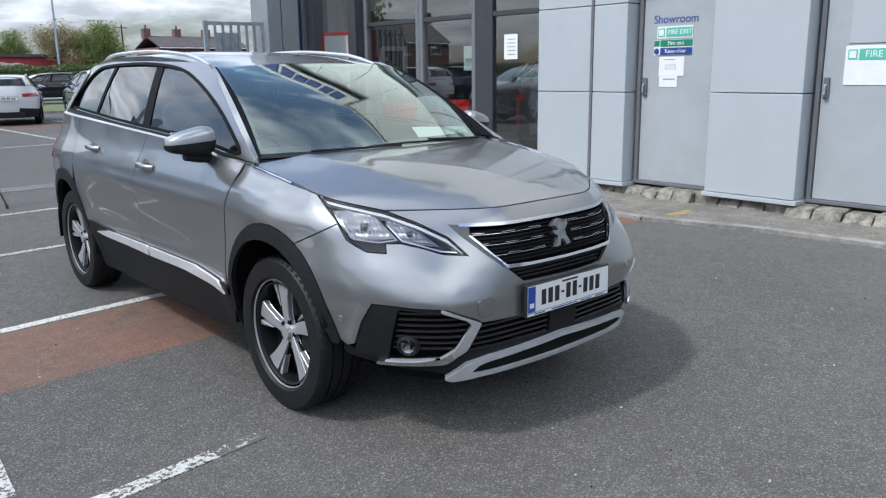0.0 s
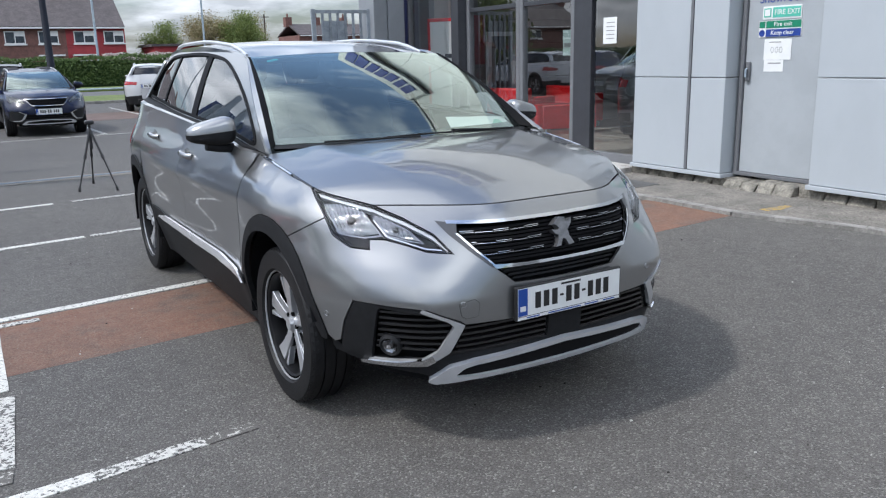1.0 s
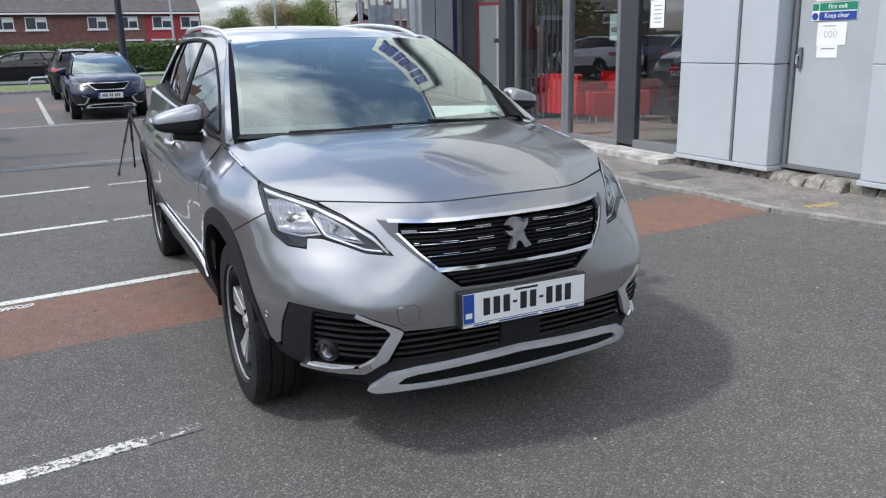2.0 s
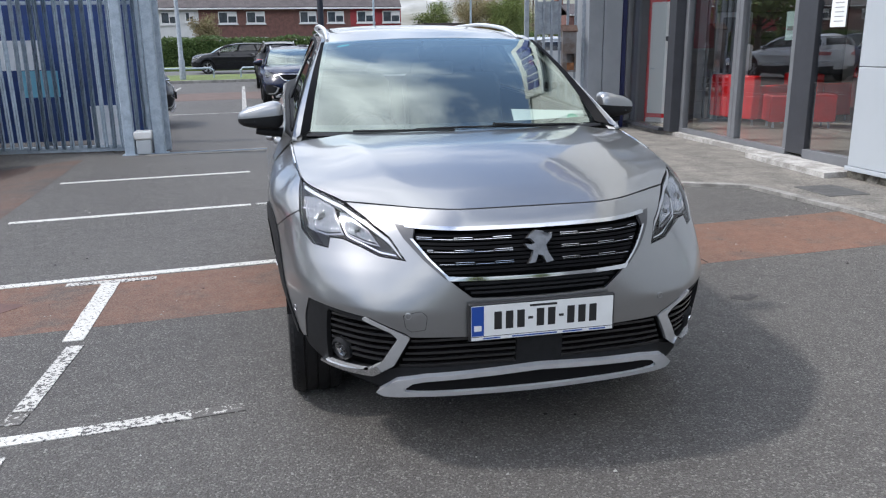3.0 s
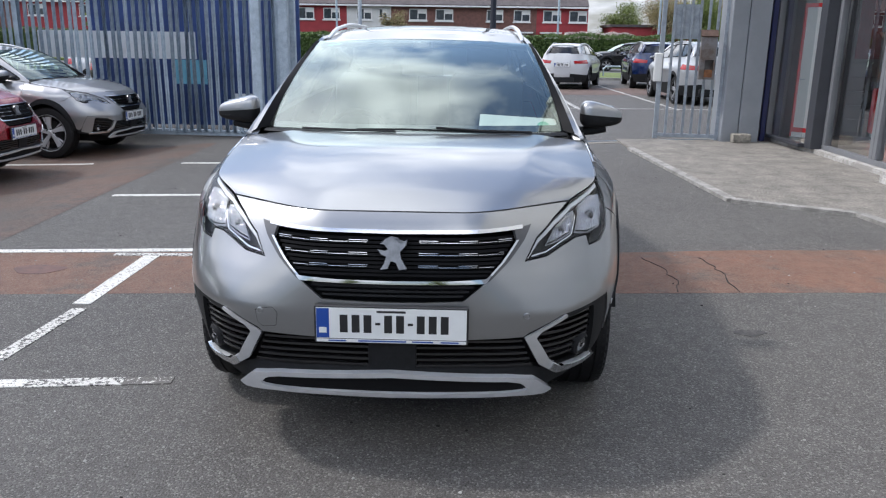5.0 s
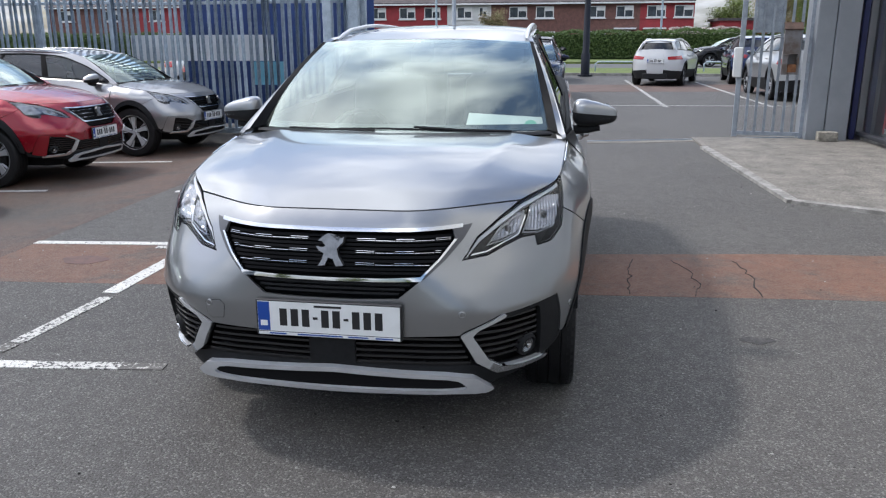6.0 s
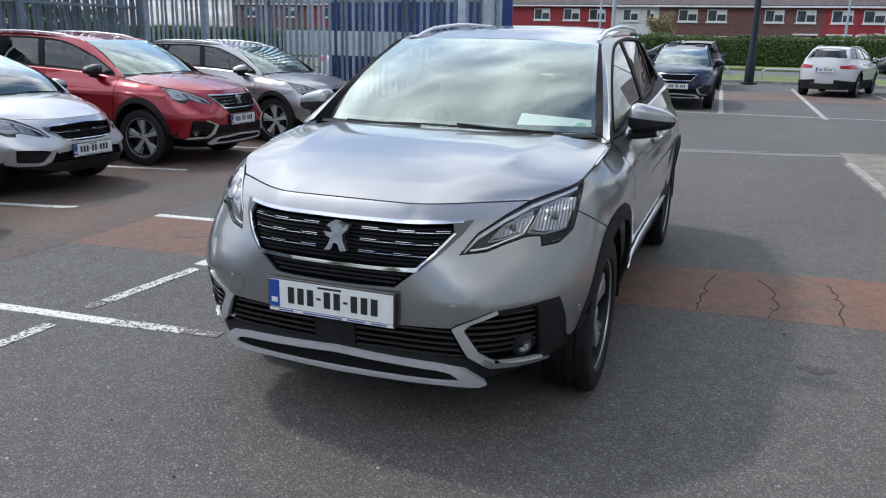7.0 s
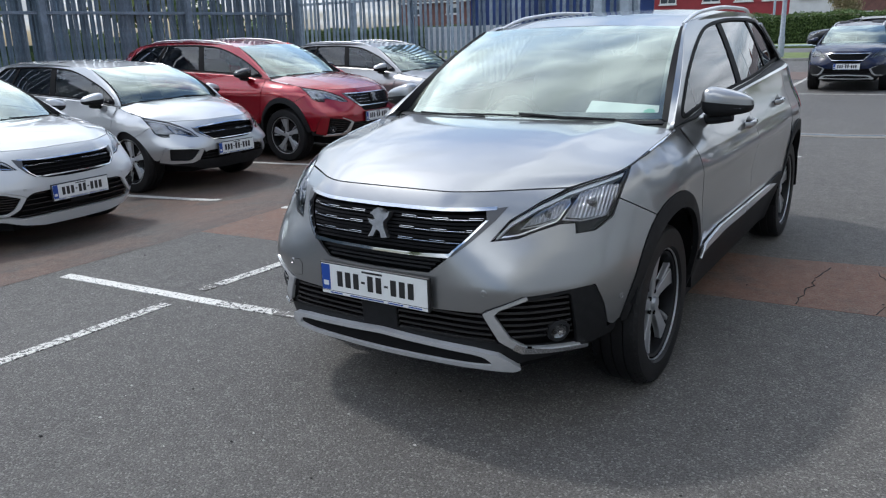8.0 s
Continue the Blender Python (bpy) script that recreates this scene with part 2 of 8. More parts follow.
def part(name, bm, material, parent=None, label="", smooth=0, m=None):
    """One mesh object from a bmesh, under a thing or a part. smooth: degrees up to which edges are shaded round."""
    me = bpy.data.meshes.new(name)
    bmesh.ops.recalc_face_normals(bm, faces=bm.faces)
    if smooth:
        a = radians(smooth)
        for f in bm.faces:
            f.smooth = True
        for e in bm.edges:
            e.smooth = len(e.link_faces) == 2 and e.calc_face_angle(0) < a
    bm.to_mesh(me)
    bm.free()
    return finish(name, me, material, parent, label, m)


def block(x0, x1, y0, y1, z0, z1, bevel=0.0, bm=None):
    """A box between two corners, edges bevelled."""
    bm = bm or bmesh.new()
    got = bmesh.ops.create_cube(bm, size=1)["verts"]
    bmesh.ops.scale(bm, vec=(x1 - x0, y1 - y0, z1 - z0), verts=got)
    bmesh.ops.translate(bm, vec=((x0 + x1) / 2, (y0 + y1) / 2, (z0 + z1) / 2), verts=got)
    if bevel:
        edges = list({e for v in got for e in v.link_edges})
        bmesh.ops.bevel(bm, geom=edges, offset=bevel, segments=1, affect="EDGES")
    return bm


def prism(points, z0, z1, bm=None, axis="z"):
    """A closed outline drawn out along an axis: z from (x, y), y from (x, z), x from (y, z)."""
    bm = bm or bmesh.new()

    def at(p, d):
        return {"z": (p[0], p[1], d), "y": (p[0], d, p[1]), "x": (d, p[0], p[1])}[axis]
    lo = [bm.verts.new(at(p, z0)) for p in points]
    hi = [bm.verts.new(at(p, z1)) for p in points]
    n = len(points)
    bm.faces.new(lo)
    bm.faces.new(hi)
    for i in range(n):
        bm.faces.new((lo[i], lo[(i + 1) % n], hi[(i + 1) % n], hi[i]))
    return bm


def pipe(path, r, sides=8, bm=None, closed=False, flat=None):
    """A round or flattened bar along a line of points. r: one radius or one for each point."""
    bm = bm or bmesh.new()
    pts = [Vector(p) for p in path]
    n = len(pts)
    rings = []
    for i, p in enumerate(pts):
        a = pts[(i - 1) % n] if closed or i else p
        b = pts[(i + 1) % n] if closed or i < n - 1 else p
        d = (b - a).normalized()
        u = d.cross(Vector((0, 0, 1)))
        if u.length < 0.05:
            u = d.cross(Vector((0, 1, 0)))
        u.normalize()
        v = d.cross(u)
        rr = r[i] if isinstance(r, (list, tuple)) else r
        ru, rv = (rr, rr) if flat is None else (rr, rr * flat)
        rings.append([bm.verts.new(p + u * ru * math.cos(k * math.tau / sides) + v * rv * math.sin(k * math.tau / sides)) for k in range(sides)])
    for i in range(n if closed else n - 1):
        a, b = rings[i], rings[(i + 1) % n]
        for k in range(sides):
            bm.faces.new((a[k], a[(k + 1) % sides], b[(k + 1) % sides], b[k]))
    if not closed:
        bm.faces.new(rings[0])
        bm.faces.new(rings[-1])
    return bm


def lathe(profile, sides=32, bm=None, axis="x"):
    """A turned shape from (along, radius) pairs."""
    bm = bm or bmesh.new()
    rings = []
    for a, r in profile:
        ring = []
        for k in range(sides):
            c, s = math.cos(k * math.tau / sides) * r, math.sin(k * math.tau / sides) * r
            ring.append(bm.verts.new((a, c, s) if axis == "x" else (c, s, a) if axis == "z" else (c, a, s)))
        rings.append(ring)
    for a, b in zip(rings, rings[1:]):
        for k in range(sides):
            bm.faces.new((a[k], a[(k + 1) % sides], b[(k + 1) % sides], b[k]))
    return bm


def writing(text, size, material, parent, m, name="lettering", depth=0.0015, align="CENTER"):
    """Words in the built-in font, as a mesh."""
    cu = bpy.data.curves.new(name, "FONT")
    cu.body, cu.size, cu.extrude, cu.align_x, cu.align_y = text, size, depth, align, "CENTER"
    tmp = bpy.data.objects.new(name, cu)
    scene.collection.objects.link(tmp)
    me = bpy.data.meshes.new_from_object(tmp.evaluated_get(bpy.context.evaluated_depsgraph_get()))
    bpy.data.objects.remove(tmp)
    bpy.data.curves.remove(cu)
    return finish(name, me, material, parent, "", m)

# ---- ground ----
def ease(k):
    k = min(1.0, max(0.0, k))
    return k * k * (3 - 2 * k)


def fall(x, y):
    """How far the yard drops towards the bays of the parked cars."""
    return 0.11 * ease((-3.4 - x) / 1.4) * ease((9.0 - y) / 0.3)


def grid(name, xs, ys, material, z=0.0):
    """A sheet over the yard's slope; xs may be a function of y."""
    bm = bmesh.new()
    rows = []
    for y in ys:
        row = xs(y) if callable(xs) else xs
        rows.append([bm.verts.new((x, y, z - fall(x, y))) for x in row])
    for p, q in zip(rows, rows[1:]):
        for i in range(len(p) - 1):
            bm.faces.new((p[i], p[i + 1], q[i + 1], q[i]))
    ob = part(name, bm, material, None, smooth=30)
    if ob.data.polygons[0].normal.z < 0:
        ob.data.flip_normals()
    return ob


gx = [-250, -60, -20, -12, -8, -6, -5.4] + [-4.9 + 0.08 * k for k in range(20)] + [-3.3, -2, 0, 20, 60, 250]
gy = [-120, -30, -12] + [-8 + 0.8 * k for k in range(21)] + [8.7, 8.8, 8.9, 9.0, 9.5, 20, 60, 400]
tagged(grid("ground", gx, gy, M_ASPHALT), "dark grey worn asphalt yard and surroundings", "ground", kind="structure")


def lay(name, pts, material, label, z=0.002, category="road marking"):
    bm = prism(pts, -0.02, z)
    for v in bm.verts:
        v.co.z -= fall(v.co.x, v.co.y)
    ob = part(name, bm, material)
    return tagged(ob, label, category, kind="structure")


def stripe(x0, y0, x1, y1, width, material, label, z=0.0045):
    d = Vector((x1 - x0, y1 - y0)).normalized()
    n = Vector((-d.y, d.x)) * width / 2
    pts = []
    count = max(2, int(math.hypot(x1 - x0, y1 - y0) / 0.12))
    for side in (1, -1):
        row = []
        for i in range(count + 1):
            k = i / count
            j = random.uniform(-0.006, 0.006)
            row.append((x0 + (x1 - x0) * k + n.x * side + n.x * j * 10, y0 + (y1 - y0) * k + n.y * side + n.y * j * 10))
        pts += row if side == 1 else row[::-1]
    return lay("bay_line", pts, material, label, z)


lay("red_strip", [(-3.42, 0.91), (-1.8, 1.06), (-0.6, 1.16), (1.0, 1.26), (2.3, 1.37), (4.07, 1.50), (4.08, 2.57), (2.3, 2.42), (1.0, 2.22), (-0.5, 2.17), (-2.1, 2.0), (-3.42, 1.89)], M_RED,
    "red-brown tarmac strip with cracks across the yard", 0.0012, "road surface")
edge_x = lambda y: float(np.interp(y, (-3.0, -0.9, 0.9, 1.92, 3.6, 8.3), (-3.55, -3.28, -3.25, -3.29, -3.36, -3.5)))
ob = grid("red_strip", lambda y: [edge_x(y) + (-4.95 - edge_x(y)) * (k / 20) for k in range(21)] + [-5.6, -6.6], [-3.0 + 0.45 * k for k in range(26)], M_RED_OLD, 0.002)
tagged(ob, "red-brown tarmac strip along the parked cars", "road surface", kind="structure")
lay("far_red_strip", [(-14, 18.6), (14, 22.6), (14, 26.4), (-14, 22.2)], paint("faded_red_tarmac", (0.125, 0.083, 0.068), 0.85, vary=0.3, scale=1.5, fine=0.3, fine_scale=60), "red-brown tarmac strip in the outer car park", category="road surface")
WORN = "white bay line worn through to the asphalt"
SHARP = "white painted bay line on asphalt"
stripe(-3.3, 1.93, -0.35, 2.25, 0.085, M_LINE, SHARP)
stripe(-2.28, 1.93, -1.72, 1.96, 0.07, M_LINE_WORN, WORN, 0.0055)
stripe(-2.0, 1.93, -2.0, 0.84, 0.11, M_LINE, SHARP)
stripe(-1.97, 0.76, -2.015, 0.0, 0.085, M_LINE_WORN, WORN)
stripe(-2.02, -0.03, -2.03, -0.13, 0.08, M_LINE_GONE, WORN)
stripe(-3.12, -0.362, -1.72, -0.252, 0.082, M_LINE, SHARP)
stripe(-1.718, -0.252, -1.30, -0.205, 0.082, M_LINE_WORN, WORN)
stripe(-1.298, -0.205, -1.08, -0.18, 0.075, M_LINE_GONE, WORN)
stripe(-2.0, -0.41, -2.05, -2.4, 0.082, M_LINE_WORN, WORN)
stripe(-3.32, 6.23, -1.2, 6.48, 0.085, M_LINE, SHARP)
stripe(-3.25, 4.09, -1.15, 4.36, 0.085, M_LINE, SHARP)
stripe(-1.1, 4.37, -0.2, 4.48, 0.085, M_LINE_WORN, WORN)
stripe(-1.0, 6.52, 0.4, 6.68, 0.085, M_LINE_WORN, WORN)
for x, y, x2, y2 in ((-9.91, 1.13, -4.51, 2.22), (-10.38, 3.33, -5.02, 4.46), (-10.05, 5.58, -4.68, 6.7)):
    stripe(x, y, x2, y2, 0.09, M_LINE, SHARP)
# outer car park
for x, y, x2, y2 in ((-1.53, 15.9, -1.91, 27.9), (0.81, 15.9, 0.36, 28.5), (2.98, 15.5, 2.8, 28.0), (5.4, 15.8, 5.2, 28.0), (7.9, 16.0, 7.7, 28.3), (-3.9, 16.0, -4.2, 28.0)):
    stripe(x, y, x2, y2, 0.11, M_LINE_WORN, WORN)
stripe(-4.5, 15.3, 9.0, 16.4, 0.10, M_LINE_WORN, WORN)

# cracks in the red strip
for x, y in ((1.22, 1.28), (1.62, 1.30), (2.02, 1.33)):
    bm = bmesh.new()
    px, py = x, y + 0.03
    line = []
    while py < y + 0.88:
        line.append((px, py))
        px += random.uniform(-0.028, 0.024)
        py += random.uniform(0.03, 0.09)
    pts = [(a - random.uniform(0.001, 0.005), b) for a, b in line] + [(a + random.uniform(0.001, 0.005), b) for a, b in line[::-1]]
    lay("crack", pts, paint("crack_shadow", (0.02, 0.018, 0.016), 0.95), "dark crack through the red tarmac", 0.004, "crack")
# oil stain
bm = bmesh.new()
pts = [(-2.62 + 0.17 * math.cos(a) * (1 + 0.15 * math.sin(3 * a)), 1.52 + 0.11 * math.sin(a)) for a in [k * math.tau / 24 for k in range(24)]]
lay("stain", pts, paint("oil_stain", (0.075, 0.035, 0.026), 0.6, second=(0.12, 0.055, 0.04), scale=9), "dark oil stain on the red tarmac", 0.0032, "stain")

pts = [(1.83 + 0.075 * math.cos(a) * (1 + 0.3 * math.sin(2 * a + 1)), 0.62 + 0.05 * math.sin(a) * (1 + 0.3 * math.sin(3 * a))) for a in [k * math.tau / 20 for k in range(20)]]
lay("stain", pts, paint("tar_stain", (0.035, 0.033, 0.031), 0.7, second=(0.075, 0.07, 0.065), scale=30, bump=0.4, bump_scale=80, lo=0.45, hi=0.6), "small dark tar stain on the asphalt", 0.003, "stain")


def litter(name, count, size, material, label, seed):
    """Loose chips of stone and dirt lying about the yard, as one mesh."""
    r = np.random.default_rng(seed)
    verts, faces = [], []
    for _ in range(count):
        x, y = r.uniform(-3.1, 4.0), r.uniform(-3.0, 8.2)
        a, q = r.uniform(0, math.tau), size * r.uniform(0.5, 1.6)
        k = len(verts)
        n = 5
        for j in range(n):
            t = a + j * math.tau / n
            d = q * r.uniform(0.55, 1.0)
            verts.append((x + d * math.cos(t), y + d * 0.7 * math.sin(t), 0.001))
        for j in range(n):
            px, py, _z = verts[k + j]
            verts.append((x + (px - x) * 0.6, y + (py - y) * 0.6, 0.001 + q * r.uniform(0.3, 0.6)))
        faces.append([k + n + j for j in range(n)])
        faces += [[k + j, k + (j + 1) % n, k + n + (j + 1) % n, k + n + j] for j in range(n)]
    me = bpy.data.meshes.new(name)
    me.from_pydata(verts, [], faces)
    return tagged(finish(name, me, material), label, "gravel", kind="stuff")


litter("gravel", 420, 0.007, paint("pale_chip", (0.40, 0.39, 0.36), 0.85, vary=0.4, scale=3), "pale loose stone chips scattered on the asphalt", 11)
litter("grit", 160, 0.008, paint("dark_chip", (0.028, 0.026, 0.024), 0.9, vary=0.3, scale=3), "dark crumbs of tar and dirt on the asphalt", 12)

# ---- pavement ----
PV = [(2.70, 9.45), (2.72, 8.3), (2.95, 4.38), (3.95, 3.80), (4.10, 2.4), (4.08, 1.5), (4.36, 0.4), (4.45, -0.8), (4.55, -9.0), (5.6, -9.0), (5.6, 9.45)]
ob = part("pavement", prism(PV, -0.05, 0.028), M_CONC)
tagged(ob, "weathered concrete pavement along the showroom", "pavement", kind="structure")
kerb = thing("kerb", "pale worn concrete kerb edging along the pavement", "kerb", kind="structure")
for (ax, ay), (bx, by) in zip(PV[1:9], PV[2:9]):
    length = math.hypot(bx - ax, by - ay)
    count = max(1, round(length / 0.92))
    d = Vector((bx - ax, by - ay)) / length
    n = Vector((d.y, -d.x)) * -0.055
    for i in range(count):
        a0, a1 = length * i / count + 0.004, length * (i + 1) / count - 0.004
        q = [(ax + d.x * a0 - n.x, ay + d.y * a0 - n.y), (ax + d.x * a1 - n.x, ay + d.y * a1 - n.y), (ax + d.x * a1 + n.x, ay + d.y * a1 + n.y), (ax + d.x * a0 + n.x, ay + d.y * a0 + n.y)]
        part("kerb_stone", prism(q, -0.05, 0.036), M_KERB, kerb)
ob = part("paint_mark", prism([(4.36, 1.36), (4.50, 1.31), (4.74, 1.35), (4.72, 1.42), (4.52, 1.43), (4.37, 1.45)], 0.02, 0.0295), paint("yellow_paint", (0.42, 0.27, 0.05), 0.8, second=(0.22, 0.185, 0.13), scale=16, fine=0.3, fine_scale=60, lo=0.42, hi=0.58))
tagged(ob, "worn yellow paint mark on the pavement", "road marking", kind="structure")
# raised concrete apron before the glass
ob = part("threshold", prism([(4.92, 3.95), (5.02, 5.6), (5.28, 5.9), (5.30, 8.1), (5.2, 9.45), (5.6, 9.45), (5.6, 3.95)], -0.05, 0.09), paint("pale_concrete", (0.47, 0.455, 0.43), 0.85, second=(0.27, 0.255, 0.235), scale=5, fine=0.25, fine_scale=60, bump=0.4, bump_scale=50))
tagged(ob, "pale concrete threshold under the shop windows", "threshold", kind="structure")
ob = part("inspection_cover", block(4.30, 4.75, 3.05, 3.6, 0.0, 0.034, 0.004), paint("cover_steel", (0.09, 0.088, 0.085), 0.7, vary=0.3, scale=12, bump=0.3, bump_scale=90))
tagged(ob, "dark metal inspection cover set in the pavement", "manhole cover", kind="structure")

# ---- showroom building ----
WALL_H = 4.6
plinth = thing("wall_plinth", "rough stone plinth course under the grey cladding", "plinth", kind="structure")
y = -6.0
while y < 3.9:
    L = random.uniform(0.17, 0.30)
    deep = 5.10 if not (0.45 < y + L / 2 < 1.55 or y + L / 2 > 2.5) else 5.19
    h = random.uniform(0.12, 0.155)
    bm = block(deep + random.uniform(-0.02, 0.02), 5.44, y + 0.008, y + L - 0.008, 0.0, h, 0.012)
    for v in bm.verts:
        if v.co.z > 0.1 and v.co.x < 5.2:
            v.co.x += 0.07
            v.co.z -= 0.02
    part("plinth_stone", bm, M_BRICK, plinth)
    y += L

wall = thing("wall_east", "showroom wall of pale grey metal cladding panels", "wall", kind="structure")
part("core", block(5.44, 5.75, -14.0, 3.92, 0.0, WALL_H), M_PANEL_DK, wall)


def cassette(y0, y1, z0, z1, x=5.15, deep=0.29):
    part("panel", block(x, x + deep, y0, y1, z0, z1, 0.006), M_PANEL, wall)


for y0, y1 in ((2.56, 3.03), (3.07, 3.90)):
    cassette(y0, y1, 0.17, 1.205)
    cassette(y0, y1, 1.213, 2.195)
    cassette(y0, y1, 2.203, 3.3)
    cassette(y0, y1, 3.31, WALL_H)
part("trim", block(5.13, 5.44, 2.53, 3.92, 0.12, 0.165, 0.003), M_PANEL, wall, "folded metal base trim")
part("trim", block(5.142, 5.44, 3.033, 3.067, 0.17, WALL_H), M_PANEL_DK, wall, "dark joint strip")
for y0, y1 in ((0.50, 1.48),):
    cassette(y0, y1, 0.18, 1.215)
    cassette(y0, y1, 1.223, 3.3)
    cassette(y0, y1, 3.31, WALL_H)
part("trim", block(5.13, 5.44, 0.47, 1.5, 0.13, 0.175, 0.003), M_PANEL, wall, "folded metal base trim")
for y0, y1 in ((-1.9, -0.66), (-3.2, -1.92), (-4.5, -3.22), (-6.0, -4.52), (-9, -6.02)):
    cassette(y0, y1, 0.18, 1.215)
    cassette(y0, y1, 1.223, 3.3)
    cassette(y0, y1, 3.31, WALL_H)
for y0, y1 in ((1.5, 2.53), (-0.64, 0.47)):
    cassette(y0 + 0.003, y1 - 0.003, 2.32, WALL_H, 5.30, 0.14)

SIGN_GREEN = paint("sign_green", (0.01, 0.22, 0.12), 0.45, vary=0.1, scale=8)
SIGN_BLUE = paint("sign_blue", (0.015, 0.05, 0.28), 0.45, vary=0.1, scale=8)
SIGN_TEAL = paint("sign_teal", (0.10, 0.50, 0.38), 0.45, vary=0.1, scale=8)
PAPER = paint("paper", (0.78, 0.79, 0.78), 0.7, vary=0.05, scale=10)
INK = paint("grey_ink", (0.28, 0.28, 0.28), 0.7)
LETTER_BLUE = paint("letter_blue", (0.03, 0.07, 0.28), 0.5)
FACE_W = Matrix(((0, 0, -1, 0), (-1, 0, 0, 0), (0, 1, 0, 0), (0, 0, 0, 1)))  # text on a wall that faces -x


def on_wall(x, y, z):
    return Matrix.Translation((x, y, z)) @ FACE_W


def exit_door(y0, y1, label):
    d = thing("door_%d" % (1 if y0 > 1 else 2), label, "door", kind="structure")
    part("leaf", block(5.37, 5.42, y0 + 0.03, y1 - 0.05, 0.19, 2.25, 0.003), M_DOORP, d)
    part("door_frame", block(5.34, 5.44, y1 - 0.045, y1, 0.17, 2.30, 0.003), M_PANEL_DK, d)
    part("door_frame", block(5.345, 5.44, y0, y0 + 0.026, 0.17, 2.30, 0.003), M_DOORP, d)
    part("door_frame", block(5.343, 5.44, y0 + 0.027, y1 - 0.046, 2.255, 2.30, 0.003), M_DOORP, d)
    part("sill", block(5.33, 5.44, y0, y1, 0.15, 0.187, 0.003), M_PANEL_DK, d)
    h = part("lock_case", block(5.335, 5.37, y1 - 0.125, y1 - 0.075, 1.17, 1.37, 0.006), M_PANEL_DK, d, "grey lever lock case")
    part("lever", pipe([(5.33, y1 - 0.10, 1.30), (5.31, y1 - 0.10, 1.29), (5.308, y1 - 0.10, 1.21)], 0.011, 8), M_GALV, h)
    bp = part("bolt_plate", block(5.364, 5.3695, y0 + 0.06, y0 + 0.13, 1.10, 1.28, 0.002), M_DOORP, d)
    for yy in (y0 + 0.075, y0 + 0.115):
        for z in (1.12, 1.26):
            part("bolt", lathe([(-0.004, 0.0001), (-0.003, 0.006), (0.0, 0.007)], 8), M_PANEL_DK, bp, m=Matrix.Translation((5.364, yy, z)))
    for z in (0.6, 1.28, 1.9):
        part("hinge", pipe([(5.362, y0 + 0.02, z - 0.05), (5.362, y0 + 0.02, z + 0.05)], 0.011, 8), M_GALV, d)
    return d


exit_door(1.50, 2.53, "grey painted steel showroom fire exit door, closed")
exit_door(-0.63, 0.47, "grey painted steel fire exit door, closed, with a notice")
writing("Showroom", 0.125, LETTER_BLUE, tagged(new("wall_lettering"), "dark blue lettering on the grey door", "lettering"), on_wall(5.366, 2.07, 2.005))
bpy.data.objects["wall_lettering"].empty_display_size = 0.05

sign = thing("fire_exit_sign", "white and teal fire exit plate taped to the door", "sign")
part("plate", block(5.362, 5.368, 1.85, 2.30, 1.80, 1.93), PAPER, sign)
part("band", block(5.358, 5.361, 1.86, 2.18, 1.815, 1.915), SIGN_TEAL, sign)
part("pictogram", block(5.358, 5.361, 2.20, 2.285, 1.82, 1.91), SIGN_TEAL, sign)
part("pictogram_field", block(5.356, 5.3575, 2.212, 2.273, 1.832, 1.898), PAPER, sign)
writing("FIRE", 0.072, PAPER, sign, on_wall(5.3565, 2.0301, 1.865), align="RIGHT")
writing("EXIT", 0.072, PAPER, sign, on_wall(5.3565, 2.0099, 1.865), align="LEFT")
sign = thing("keep_clear_sign", "green and blue fire exit keep clear sign on the door", "sign")
part("plate", block(5.362, 5.368, 1.84, 2.335, 1.62, 1.785), PAPER, sign)
part("green_band", block(5.358, 5.361, 1.845, 2.25, 1.71, 1.782), SIGN_GREEN, sign)
part("blue_band", block(5.358, 5.361, 1.845, 2.25, 1.624, 1.698), SIGN_BLUE, sign)
part("pictogram", block(5.358, 5.361, 2.262, 2.33, 1.715, 1.78), SIGN_GREEN, sign)
part("disc", lathe([(5.361, 0.0001), (5.357, 0.033), (5.361, 0.034)], 20), SIGN_BLUE, sign, m=Matrix.Translation((0, 2.297, 1.661)))
writing("Fire", 0.062, PAPER, sign, on_wall(5.3565, 2.0587, 1.747), align="RIGHT")
writing("exit", 0.062, PAPER, sign, on_wall(5.3565, 2.0413, 1.747), align="LEFT")
writing("Keep", 0.062, PAPER, sign, on_wall(5.3565, 2.0587, 1.662), align="RIGHT")
writing("clear", 0.062, PAPER, sign, on_wall(5.3565, 2.0413, 1.662), align="LEFT")
note = thing("paper_notice", "white paper notices taped to the door", "notice")
part("sheet", block(5.364, 5.367, 1.94, 2.26, 1.39, 1.60), PAPER, note)
part("sheet", block(5.3645, 5.3675, 2.02, 2.25, 1.27, 1.388), PAPER, note)
for k in range(3):
    part("ink_mark", pipe([(5.363, 2.06 + 0.05 * k + 0.017 * math.cos(a), 1.49 + 0.03 * math.sin(a)) for a in [j * math.tau / 10 for j in range(10)]], 0.0025, 4, closed=True), INK, note)
part("ink_bar", block(5.362, 5.3635, 2.05, 2.2, 1.35, 1.362), INK, note)
part("ink_bar", block(5.362, 5.3635, 2.06, 2.2, 1.565, 1.573), INK, note)
sign = thing("fire_exit_sign", "large white fire exit notice on the second grey door", "sign")
part("plate", block(5.362, 5.368, -0.45, 0.225, 1.30, 1.66), PAPER, sign)
part("band", block(5.358, 5.361, -0.44, 0.10, 1.53, 1.63), SIGN_TEAL, sign)
